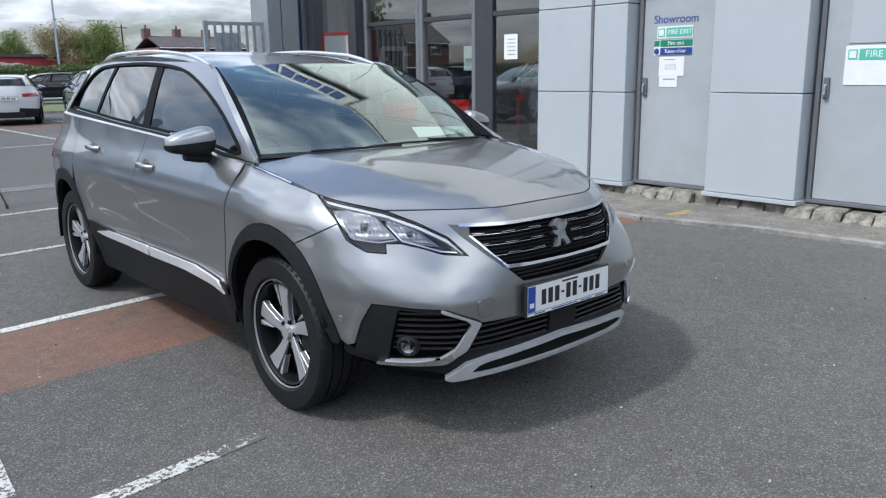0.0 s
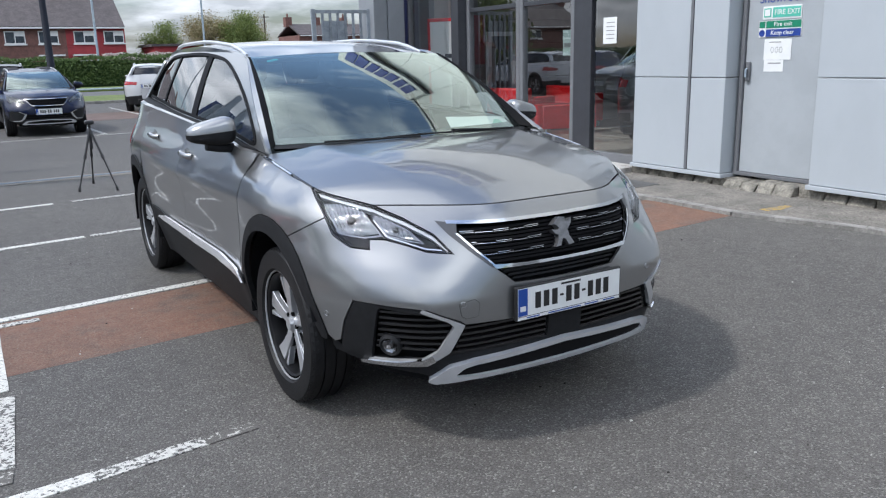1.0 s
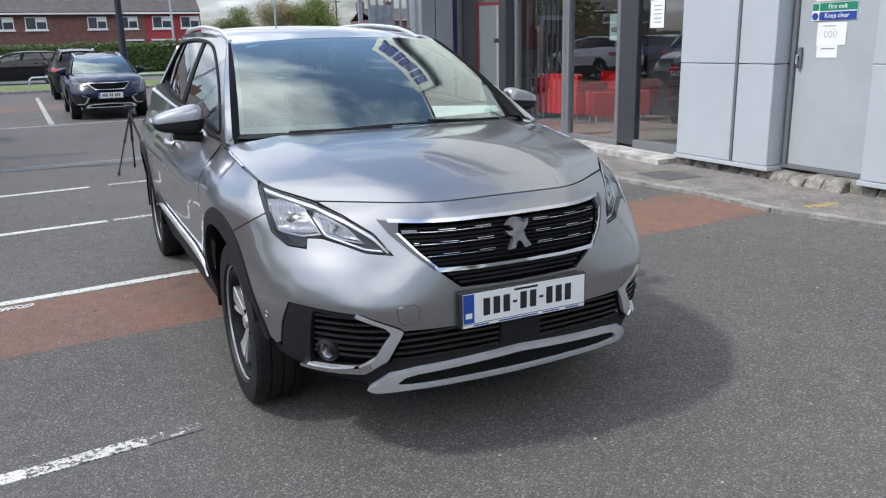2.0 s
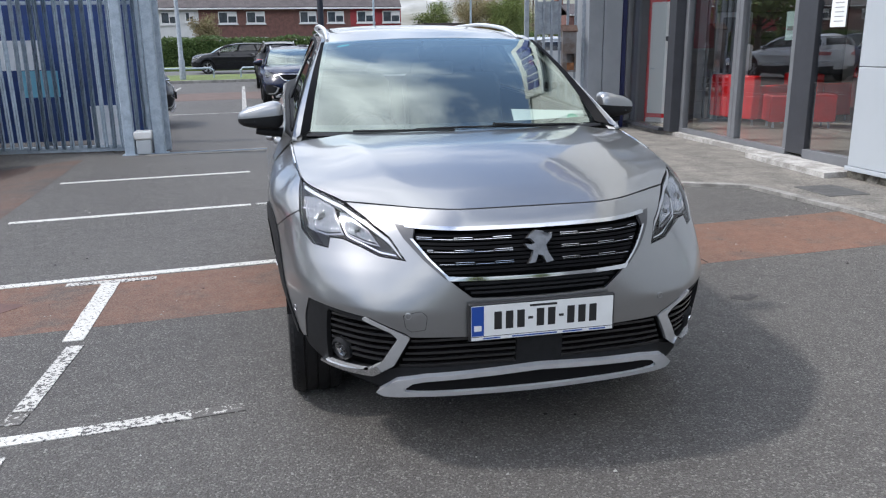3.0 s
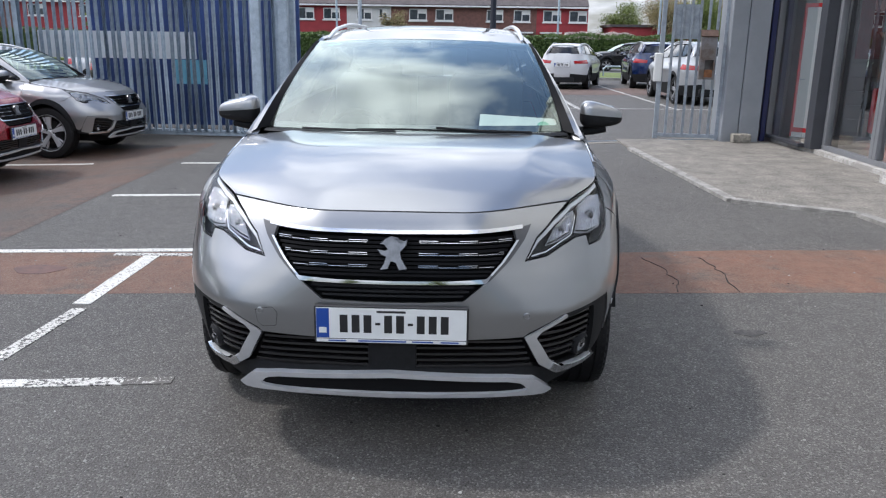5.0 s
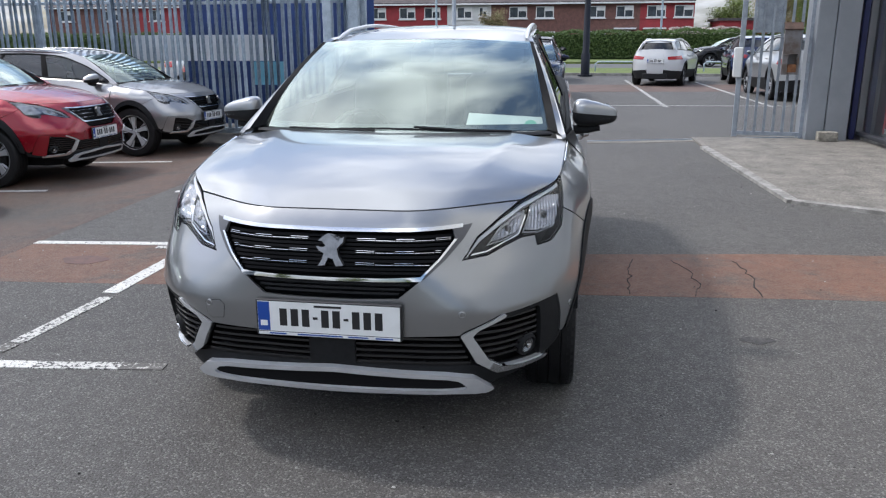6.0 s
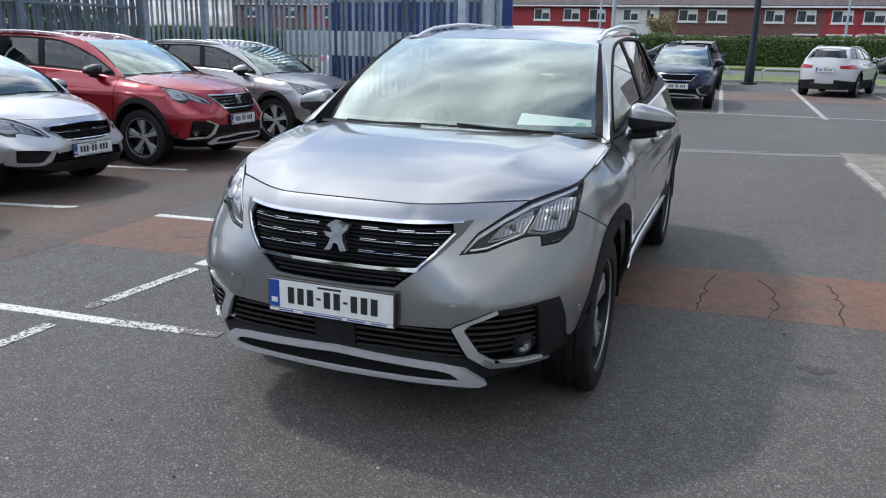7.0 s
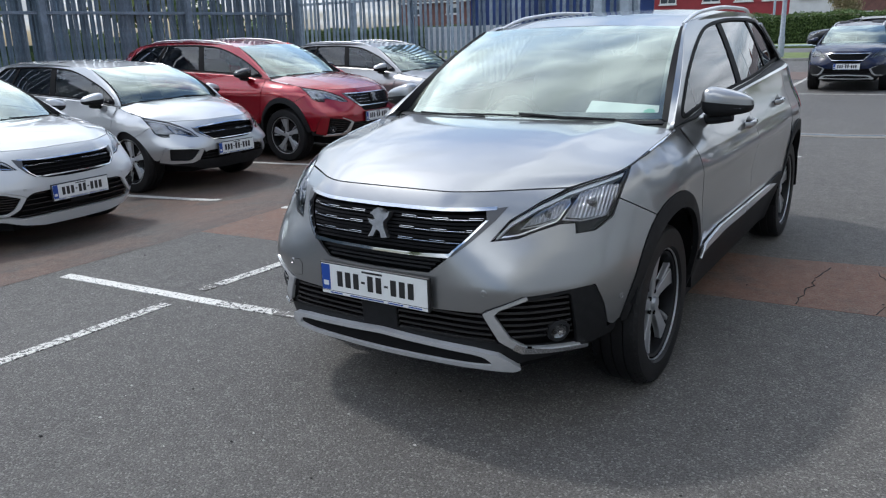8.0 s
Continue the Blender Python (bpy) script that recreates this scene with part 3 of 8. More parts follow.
part("pictogram", block(5.358, 5.361, 0.115, 0.20, 1.535, 1.625), SIGN_TEAL, sign)
part("pictogram_field", block(5.356, 5.3575, 0.127, 0.188, 1.547, 1.613), PAPER, sign)
writing("FIRE", 0.085, PAPER, sign, on_wall(5.3565, -0.1081, 1.58), align="RIGHT")
writing("EXIT", 0.085, PAPER, sign, on_wall(5.3565, -0.1319, 1.58), align="LEFT")
ob = part("wall_panel", block(5.36, 5.37, -0.5, 0.2, 1.68, 2.2, 0.003), M_PANEL)
tagged(ob, "pale grey vision panel in the steel door", "panel", kind="structure")

# end wall by the gate, its shade put into a darker grey
ew = thing("wall_north", "pale grey end wall beside the gate", "wall", kind="structure")
part("panel", block(4.36, 4.62, 9.32, 9.9, 0.0, WALL_H, 0.008), M_PANEL_SHADE, ew)
part("panel", block(4.63, 4.95, 9.30, 9.9, 0.0, WALL_H, 0.008), M_PANEL_SHADE, ew)
part("core", block(4.95, 5.75, 9.62, 9.95, 0.0, WALL_H), M_PANEL_SHADE, ew)
ob = part("pilaster", block(5.045, 5.13, 9.50, 9.60, 0.02, WALL_H, 0.01), M_BLUE)
tagged(ob, "dark blue pilaster at the end of the shop front", "pilaster", kind="structure")
blk = thing("concrete_block", "worn concrete block at the foot of the end wall", "block")
part("block_body", block(4.50, 4.78, 9.12, 9.28, 0.026, 0.17, 0.012), M_BRICK, blk)

# glass front
front = thing("window_1", "tall shop window wall in dark grey metal frames", "shop window", kind="structure")
M_SHOP = glass("shop_glass", (0.86, 0.90, 0.90), 4.6, 1.52)
GX = 5.44


def mullion(y0, y1, x0, x1, z0, z1, material=None, name="mullion"):
    part(name, block(x0, x1, y0, y1, z0, z1, 0.004), material or M_FRAME, front)


def pane(y0, y1, z0, z1, x=GX):
    bm = bmesh.new()
    bm.faces.new([bm.verts.new(q) for q in ((x, y0, z0), (x, y0, z1), (x, y1, z1), (x, y1, z0))])
    ob = part("pane", bm, M_SHOP, front)
    ob.visible_shadow = False


mullion(8.02, 8.24, 5.24, 5.52, 0.09, WALL_H, name="column")
mullion(9.53, 9.60, 5.15, 5.25, 0.09, WALL_H, M_FRAME_L)
mullion(4.98, 5.33, 5.40, 5.50, 0.13, WALL_H, name="column")
for y0, y1 in ((6.475, 6.557), (6.563, 6.645)):
    mullion(y0, y1, 5.39, 5.50, 0.16, 3.2, M_FRAME_L, "door_stile")
mullion(7.93, 8.02, 5.40, 5.50, 0.16, 3.2, M_FRAME_L, "door_stile")
mullion(5.33, 5.40, 5.40, 5.50, 0.16, 3.2, M_FRAME_L, "door_stile")
mullion(5.33, 8.02, 5.395, 5.50, 0.09, 0.158, M_FRAME_L, "bottom_rail")
mullion(8.24, 9.53, 5.15, 5.25, 0.09, 0.145, M_FRAME, "bottom_rail")
mullion(3.92, 4.98, 5.38, 5.50, 0.09, 0.20, M_FRAME_L, "bottom_rail")
for y0, y1 in ((8.24, 9.50), (3.92, 4.98)):
    mullion(y0, y1, 5.40, 5.50, 3.2, 3.3)
mullion(5.33, 8.02, 5.40, 5.50, 3.2, 3.3)
for y0, y1 in ((3.945, 4.975), (5.405, 6.47), (6.65, 7.925)):
    mullion(y0, y1, 5.405, 5.475, 2.20, 2.265, name="transom")
mullion(3.90, 3.94, 5.36, 5.52, 0.09, WALL_H, M_FRAME_L, "jamb")
for y0, y1, z0 in ((3.95, 4.97, 0.205), (5.41, 6.47, 0.165), (6.65, 7.92, 0.165)):
    pane(y0, y1, z0, 2.195)
    pane(y0, y1, 2.27, 3.19)
pane(8.25, 9.525, 0.15, 3.19, 5.20)
for y0, y1 in ((3.95, 4.97), (5.41, 6.47), (6.65, 7.92), (8.25, 9.49)):
    pane(y0, y1, 3.305, WALL_H - 0.3)
part("head", block(5.36, 5.75, 3.92, 9.62, WALL_H - 0.29, WALL_H), M_PANEL, front, "pale grey fascia over the windows")
ob = part("ceiling", block(5.76, 15.9, -13.9, 9.9, WALL_H - 0.02, WALL_H), M_PANEL)
tagged(ob, "plain pale showroom ceiling", "ceiling", kind="structure")
# upper storey: white sheet cladding with a deep sign band over the shop windows
TOP = 9.1
M_UPPER = paint("white_cladding", (0.74, 0.74, 0.70), 0.5, vary=0.06, scale=0.8, bump=0.01, bump_scale=3)
up = thing("wall_upper", "tall upper wall of the showroom in white cladding", "wall", kind="structure")
part("core", block(5.44, 16.2, -14.0, 9.96, WALL_H + 0.002, TOP - 0.05), M_PANEL, up)
for k in range(18):
    y0 = -13.99 + 1.33 * k
    part("panel", block(5.16, 5.438, y0, y0 + 1.31, WALL_H + 0.01, TOP - 0.2, 0.006), M_UPPER, up)
part("coping", block(5.10, 5.60, -14.02, 9.98, TOP - 0.19, TOP, 0.01), M_PANEL, up, "folded metal coping")
band_ = thing("fascia_sign", "deep white fascia with blue shapes above the shop windows", "sign")
part("box", block(4.95, 5.098, 4.50, 9.97, 7.45, TOP + 0.02, 0.02), M_UPPER, band_)
part("soffit", block(4.93, 5.11, 4.48, 9.99, 7.32, 7.44, 0.01), M_FRAME, band_, "dark lower edge")
for k, (h0, h1, w) in enumerate(((0.0, 1.0, 0.42), (0.0, 1.0, 0.36), (0.0, 0.9, 0.46), (0.1, 1.0, 0.42), (0.0, 1.0, 0.38), (0.0, 1.0, 0.46), (0.1, 1.0, 0.34))):
    part("blue_shape", block(4.90, 4.948, 4.95 + 0.68 * k, 5.09 + 0.68 * k + w, 7.72 + 0.95 * h0, 7.72 + 0.95 * h1, 0.02), paint("sign_letter_blue", (0.012, 0.03, 0.22), 0.35, vary=0.1, scale=3), band_)
ob = part("roof", block(5.3, 16.3, -14.1, 10.0, TOP + 0.002, TOP + 0.1), M_PANEL)
tagged(ob, "flat roof of the showroom", "roof", kind="structure")

# inside the showroom
ob = part("floor", block(5.52, 16.0, -14.0, 9.9, 0.02, 0.12), paint("showroom_tile", (0.36, 0.33, 0.29), 0.25, vary=0.12, scale=1.5))
tagged(ob, "pale polished showroom floor", "floor", kind="structure")
for name, b in (("wall_south", (15.9, 16.2, -14, 9.95)), ("wall_inner", (5.76, 16.0, -13.9, -13.6)), ("wall_back", (5.76, 15.9, 9.62, 9.95))):
    ob = part(name, block(*b, 0.1, WALL_H), paint("showroom_wall", (0.62, 0.61, 0.59), 0.8, vary=0.1, scale=2))
    tagged(ob, "plain showroom inner wall", "wall", kind="structure")

# armchairs inside
M_SEATRED = paint("red_upholstery", (0.72, 0.014, 0.018), 0.45, vary=0.15, scale=5, bump=0.1, bump_scale=40)


def armchair(x, y, turn, wide=0.0):
    a = thing("armchair", "red box armchair on the showroom floor", "armchair", "red armchairs", m=pose(x, y, 0.12, 0, 0, turn))
    k = 0.40 + wide / 2
    part("seat", block(-k + 0.13, k - 0.13, -0.30, 0.30, 0.14, 0.44, 0.02), M_SEATRED, a, smooth=40)
    part("backrest", block(-k, k, 0.30, 0.46, 0.10, 0.80, 0.02), M_SEATRED, a, smooth=40)
    for s in (-1, 1):
        part("armrest", block(*sorted((s * (k - 0.125), s * k)), -0.34, 0.295, 0.10, 0.64, 0.02), M_SEATRED, a, smooth=40)
        for yy in (-0.28, 0.36):
            part("leg", pipe([(s * (k - 0.08), yy, 0.0), (s * (k - 0.08), yy, 0.12)], 0.018, 8), M_GALV, a)
    return a


armchair(7.12, 8.74, 100, 0.22)
armchair(8.45, 8.75, 95)
bench = thing("bench", "low red upholstered bench on the showroom floor", "bench", m=pose(7.34, 7.78, 0.12, 0, 0, -20))
part("seat", block(-0.50, 0.50, -0.25, 0.25, 0.10, 0.52, 0.02), M_SEATRED, bench, smooth=40)
for x in (-0.42, 0.42):
    for y in (-0.18, 0.18):
        part("leg", pipe([(x, y, 0.0), (x, y, 0.11)], 0.018, 8), M_GALV, bench)
# white door standing across the corner of the showroom
idoor = thing("door_3", "white inner door with red frame in the showroom", "door", kind="structure", m=pose(5.50, 9.45, 0, 0, 0, -55))
part("leaf", block(0.045, 0.50, 0.010, 0.045, 0.27, 2.12, 0.004), M_WHITE, idoor)
for b in ((0.0, 0.043, 0.0, 0.05, 0.121, 2.18), (0.502, 0.545, 0.0, 0.05, 0.121, 2.18), (0.045, 0.50, 0.002, 0.048, 2.122, 2.18), (0.045, 0.50, 0.004, 0.046, 0.20, 0.268)):
    part("door_frame", block(*b, 0.003), M_SEATRED, idoor, "red door frame")
part("door_step", block(0.045, 0.50, -0.02, 0.046, 0.121, 0.198, 0.004), M_WHITE, idoor)
part("number_plaque", block(0.33, 0.47, 0.0, 0.009, 1.485, 1.56, 0.002), M_FRAME, idoor)
part("lever", pipe([(0.09, 0.009, 1.03), (0.09, -0.03, 1.03), (0.17, -0.03, 1.03)], 0.009, 6), M_GALV, idoor)
unit = thing("display_shelf", "dark slatted display wall with shelves", "shelf")
for k in range(10):
    part("slat", block(6.34, 9.4, 9.50, 9.55, 0.2 + 0.22 * k, 0.405 + 0.22 * k, 0.004), paint("dark_slat", (0.12, 0.115, 0.11), 0.6, vary=0.2, scale=4), unit)
part("back_board", block(6.30, 9.5, 9.56, 9.60, 0.12, 2.6), paint("shelf_back", (0.07, 0.068, 0.068), 0.7), unit)
ban = thing("red_banner", "dark red cloth banner hung on the display wall", "banner")
part("cloth", block(6.38, 6.76, 9.46, 9.475, 1.35, 2.25, 0.003), paint("dark_red_cloth", (0.16, 0.012, 0.02), 0.8, vary=0.3, scale=8), ban)
prt = thing("door_4", "pale grey inner doorway with a dark leaf", "door", kind="structure")
for b in ((6.80, 6.88, 9.40, 9.49, 0.12, 1.95), (7.36, 7.44, 9.40, 9.49, 0.12, 1.95), (6.88, 7.36, 9.402, 9.488, 1.87, 1.95)):
    part("door_frame", block(*b, 0.003), M_PANEL, prt)
part("leaf", block(6.885, 7.355, 9.45, 9.485, 0.13, 1.865), M_FRAME, prt)

pn = thing("paper_notice", "white notice taped inside the shop window", "notice")
part("sheet", block(5.430, 5.4335, 4.53, 4.78, 1.62, 1.95), PAPER, pn)
for k in range(5):
    part("ink_bar", block(5.428, 5.4295, 4.57, 4.72, 1.68 + 0.05 * k, 1.69 + 0.05 * k), INK, pn)
pn = thing("window_sign", "pale green translucent sign hung behind the glass", "sign")
part("board", block(5.47, 5.48, 5.40, 5.64, 1.48, 1.825), paint("pale_sign", (0.32, 0.40, 0.38), 0.5, vary=0.1, scale=4), pn)
part("word_bar", block(5.462, 5.468, 5.44, 5.60, 1.60, 1.65), paint("sign_ink", (0.12, 0.14, 0.14), 0.6), pn)

# ---- gate and fences ----
def pale(h, w=0.065):
    """One palisade pale: a folded W-section strip with a pointed top."""
    bm = bmesh.new()
    sec = [(-w / 2, 0.012), (-w / 4, -0.012), (0, 0.0), (w / 4, -0.012), (w / 2, 0.012)]
    lo = [bm.verts.new((a, b, 0.06)) for a, b in sec]
    hi = [bm.verts.new((a, b, h - 0.05)) for a, b in sec]
    tip = bm.verts.new((0, 0, h))
    for i in range(4):
        bm.faces.new((lo[i], lo[i + 1], hi[i + 1], hi[i]))
        bm.faces.new((hi[i], hi[i + 1], tip))
    back = bmesh.ops.solidify(bm, geom=list(bm.faces), thickness=0.004)
    me = bpy.data.meshes.new("pale")
    bm.to_mesh(me)
    bm.free()
    return me


def fence(name, label, x0, y0, x1, y1, h, pitch, material, rails=(0.12, 2.0), posts=2.6, z0=0.0, wide=0.065):
    f = thing(name, label, "fence")
    L = math.hypot(x1 - x0, y1 - y0)
    a = math.degrees(math.atan2(y1 - y0, x1 - x0))
    f.matrix_world = pose(x0, y0, z0, 0, 0, a)
    me = pale(h, wide)
    me.materials.append(material)
    n = int(L / pitch)
    for i in range(n):
        p = new("pale", me)
        p.parent = f
        p.matrix_basis = pose(pitch * (i + 0.5), random.uniform(-0.003, 0.003), random.uniform(-0.012, 0.012), random.uniform(-0.5, 0.5), random.uniform(-0.6, 0.6), 0)
    for z in rails:
        part("rail", block(0, L, 0.02, 0.06, z - 0.025, z + 0.025, 0.004), material, f)
    if posts:
        k = 0.0
        while k <= L + 0.1:
            part("post", block(k - 0.05, k + 0.05, 0.065, 0.15, 0, h - 0.02, 0.006), material, f)
            k += posts
    return f


fence("palisade_fence", "galvanised steel palisade fence behind the parked cars", -9.95, 9.42, -6.92, 9.21, 2.75, 0.125, M_GALV, rails=(0.12, 2.15), posts=1.5)
sg = fence("sliding_gate", "galvanised palisade sliding gate standing open", -6.9, 9.17, -2.4, 8.86, 2.75, 0.118, M_GALV, rails=(0.07, 2.10), posts=0, z0=0.02)
part("bottom_beam", block(0, 4.5, 0.025, 0.10, 0.0, 0.085, 0.006), M_GALV, sg)
part("end_frame", block(4.44, 4.52, -0.02, 0.06, 0.0, 2.7, 0.006), M_GALV, sg)
part("end_frame", block(4.2, 4.26, 0.0, 0.07, 0.0, 2.7, 0.006), M_GALV, sg)
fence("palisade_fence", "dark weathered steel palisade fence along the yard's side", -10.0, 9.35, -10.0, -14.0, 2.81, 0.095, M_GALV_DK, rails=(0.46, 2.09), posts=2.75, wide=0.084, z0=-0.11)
for x, y, w in ((-2.92, 8.60, 0.14), (-2.52, 8.66, 0.15)):
    ob = thing("gate_post", "square galvanised steel gate post in the asphalt", "gate post", "gate posts")
    part("shaft", block(x - w / 2, x + w / 2, y - w / 2, y + w / 2, 0.0, 3.1, 0.012), M_GALV, ob)
    part("base_plate", block(x - w * 0.75, x + w * 0.75, y - w * 0.75, y + w * 0.75, 0.0, 0.012), M_GALV, ob)
bx = thing("gate_motor", "grey gate motor housing with pale cover between the posts", "gate motor")
part("housing", block(-2.83, -2.62, 8.52, 8.72, 0.0, 0.22, 0.02), M_PANEL, bx, smooth=40)
part("cover", block(-2.85, -2.60, 8.50, 8.74, 0.222, 0.34, 0.02), M_WHITE, bx, "pale top cover", smooth=40)
track = part("gate_track", prism([(-2.7, 8.36), (0.6, 8.52), (2.0, 8.84), (3.4, 9.32), (4.4, 9.62), (4.4, 9.98), (3.4, 9.72), (2.0, 9.20), (0.6, 8.92), (-2.7, 8.72)], -0.03, 0.006), M_CONC)
tagged(track, "pale concrete gate track set flush in the yard", "gate track", kind="structure")
rail = part("track_rail", pipe([(-2.7, 8.53, 0.008), (0.6, 8.71, 0.008), (3.4, 9.52, 0.008), (4.4, 9.8, 0.008)], 0.012, 6), M_GALV_DK)
tagged(rail, "steel running rail of the gate", "rail", kind="structure")

# hoarding and sheets behind the fence
hd = thing("hoarding", "dark blue sheeting standing behind the palisade fence", "hoarding")
part("sheet", block(-6.16, -2.60, 10.20, 10.23, 0.06, 3.0), M_HOARD, hd)
for k in range(5):
    part("stay", block(-6.1 + 0.84 * k, -6.05 + 0.84 * k, 10.235, 10.28, 0.0, 3.0), M_GALV_DK, hd)
sh = thing("fence_banner", "long white sheet fixed behind the pales", "banner")
part("sheet", block(-6.62, -4.08, 9.275, 9.285, 1.20, 1.62), M_SIGNW, sh)
sh = thing("fence_banner", "small light blue sheet fixed behind the pales", "banner")
part("sheet", block(-4.46, -3.92, 9.255, 9.265, 0.81, 1.19), M_SIGNB, sh)
sh = thing("white_board", "white board leaning behind the gate", "board")
part("sheet", block(-3.50, -3.02, 9.10, 9.11, 0.03, 0.68), M_SIGNW, sh)

# standing gate leaf
gl = thing("gate_leaf", "galvanised bar gate leaf with lock box beside the wall", "gate", m=pose(3.34, 9.62, 0, 0, 0, -8))
for x in (0.0, 0.98):
    part("stile", block(x, x + 0.075, 0, 0.06, 0.03, 2.34, 0.006), M_GALV_MID, gl)
for k in range(6):
    part("bar", block(0.175 + 0.135 * k, 0.215 + 0.135 * k, 0.012, 0.045, 0.115, 2.27), M_GALV_MID, gl)
part("rail", block(0.076, 0.979, 0.004, 0.055, 0.06, 0.115), M_GALV_MID, gl)
part("rail", block(0.076, 0.979, 0.004, 0.055, 2.27, 2.325), M_GALV_MID, gl)
part("lock_box", block(-0.07, 0.06, -0.05, -0.002, 0.95, 1.40, 0.012), M_WHITE, gl, "white lock box")
M_BOXGREY = paint("weathered_box_steel", (0.17, 0.165, 0.17), 0.6, second=(0.10, 0.075, 0.06), scale=5, bump=0.1, bump_scale=30)
pb = part("post_box", prism([(-0.14, 1.30), (-0.003, 1.30), (-0.003, 1.74), (-0.06, 1.74), (-0.14, 1.66)], 0.625, 0.855, axis="x"), M_BOXGREY, gl, "grey steel post box with rusty opening")
part("box_cap", prism([(-0.155, 1.655), (-0.062, 1.745), (0.0, 1.745), (0.0, 1.765), (-0.07, 1.765), (-0.165, 1.67)], 0.61, 0.87, axis="x"), paint("rusty_cap", (0.10, 0.06, 0.045), 0.8, vary=0.4, scale=12), pb)
for b in ((0.625, 0.70, -0.14, -0.003, 1.0, 1.298), (0.83, 0.855, -0.14, -0.003, 1.0, 1.298), (0.701, 0.829, -0.14, -0.003, 1.0, 1.03), (0.701, 0.829, -0.012, -0.003, 1.031, 1.298)):
    part("box_side", block(*b, 0.002), M_BOXGREY, pb)
part("box_shelf", block(0.703, 0.827, -0.12, -0.014, 1.032, 1.15, 0.004), paint("rust", (0.26, 0.11, 0.045), 0.8, vary=0.4, scale=14), pb, "rust-brown inner box")
part("cover_plate", block(0.22, 0.60, 0.048, 0.056, 1.62, 2.15), M_GALV_MID, gl)

# ---- beyond the yard ----
ob = part("verge", prism([(-60, 30.5), (-4.5, 31.6), (0.0, 32.0), (14.0, 31.0), (60, 29.5), (60, 35.6), (0, 38.6), (-60, 36.6)], -0.05, 0.10), M_GRASS)
tagged(ob, "mown grass verge beside the car park", "grass", kind="structure")
ob = part("kerb_line", prism([(-60, 30.3), (-4.5, 31.4), (0.0, 31.8), (14.0, 30.8), (60, 29.3), (60, 29.5), (14, 31.0), (0, 32.0), (-4.5, 31.6), (-60, 30.5)], -0.05, 0.11), M_KERB)
tagged(ob, "concrete kerb along the verge", "kerb", kind="structure")
ob = part("road", prism([(-120, 38), (120, 38), (120, 48), (-120, 48)], -0.05, 0.012), M_ROAD)
tagged(ob, "grey road behind the verge", "road", kind="structure")
ob = part("verge", prism([(-120, 48), (120, 48), (120, 54), (-120, 54)], -0.05, 0.14), M_GRASS)
tagged(ob, "grass strip in front of the hedge", "grass", kind="structure")


def leaf_mesh(n, box_of, size, name, material, parent=None, label=""):
    """Many small bent leaves, as one mesh."""
    r = np.random.default_rng(len(name) + n)
    c = box_of(r, n)
    d = r.normal(size=(n, 3)); d /= np.linalg.norm(d, axis=1)[:, None]
    e = np.cross(d, r.normal(size=(n, 3))); e /= np.linalg.norm(e, axis=1)[:, None]
    s = (size * r.uniform(0.6, 1.4, n))[:, None]
    nrm = np.cross(d, e)
    v = np.stack([c - d * s, c + e * s * 0.5 + nrm * s * 0.15, c + d * s, c - e * s * 0.5 + nrm * s * 0.15], 1).reshape(-1, 3)
    me = bpy.data.meshes.new(name)
    me.from_pydata(v.tolist(), [], np.arange(4 * n).reshape(-1, 4).tolist())
    ob = finish(name, me, material, parent, label)
    return ob


hedge = thing("hedge", "long clipped dark green hedge along the road", "hedge")
# solid core; the shade between the leaves is put into its darker green
part("core", block(-70, 45, 55.0, 56.4, 0.0, 1.84), paint("shaded_leaf_core", (0.03, 0.06, 0.014), 0.9, vary=0.3, scale=3), hedge)


def hedge_points(r, n):
    x = r.uniform(-70, 45, n)
    k = r.uniform(0, 1, n)
    top = 1.97 + 0.05 * np.sin(x * 0.9) + 0.10 * np.clip((x - 2.0) / 6.0, 0, 1) + 0.06 * np.sin(x * 2.3)
    front = k < 0.62
    y = np.where(front, 54.85 + r.normal(0, 0.09, n), r.uniform(54.9, 56.5, n))
    z = np.where(front, r.uniform(0.12, 1, n) * top, top + r.normal(0, 0.06, n))
    return np.stack([x, y, z], 1)


tagged(leaf_mesh(90000, hedge_points, 0.078, "foliage", M_HEDGE, hedge), kind="stuff")
M_BLOSSOM = paint("pale_blossom", (0.72, 0.66, 0.64), 0.8, second=(0.42, 0.33, 0.30), scale=2.5)
shrub = thing("blossom_shrub", "row of low shrubs covered in pale pinkish blossom", "shrub")
# same dark core, painting the shade inside the shrubs
part("core", block(8.5, 13.7, 63.5, 64.3, 0.0, 2.05, 0.05), MATS["shaded_leaf_core"], shrub)


def blossom_points(r, n):
    x = r.uniform(8.3, 13.9, n)
    top = 2.40 + 0.06 * np.sin(x * 2.1 + 0.6) + 0.04 * np.sin(x * 5.3)
    return np.stack([x, 63.3 + r.uniform(0, 1.1, n), top * np.sqrt(r.uniform(0.2, 1, n))], 1)


tagged(leaf_mesh(14000, blossom_points, 0.055, "foliage", M_BLOSSOM, shrub), kind="stuff")

bank = thing("shrub_bank", "dark green shrubs behind the side fence", "shrubs")
# dark core again stands in for the bank's inner shade
part("core", block(-16.5, -15.0, -16, 14, 0.0, 1.5), MATS["shaded_leaf_core"], bank)


def bank_points(r, n):
    y = r.uniform(-16, 14, n)
    k = r.uniform(0, 1, n)
    top = 1.9 + 0.5 * np.sin(y * 0.7) + 0.3 * np.sin(y * 1.9)
    return np.stack([-14.9 + r.normal(0, 0.25, n), y, r.uniform(0.05, 1, n) * top], 1)


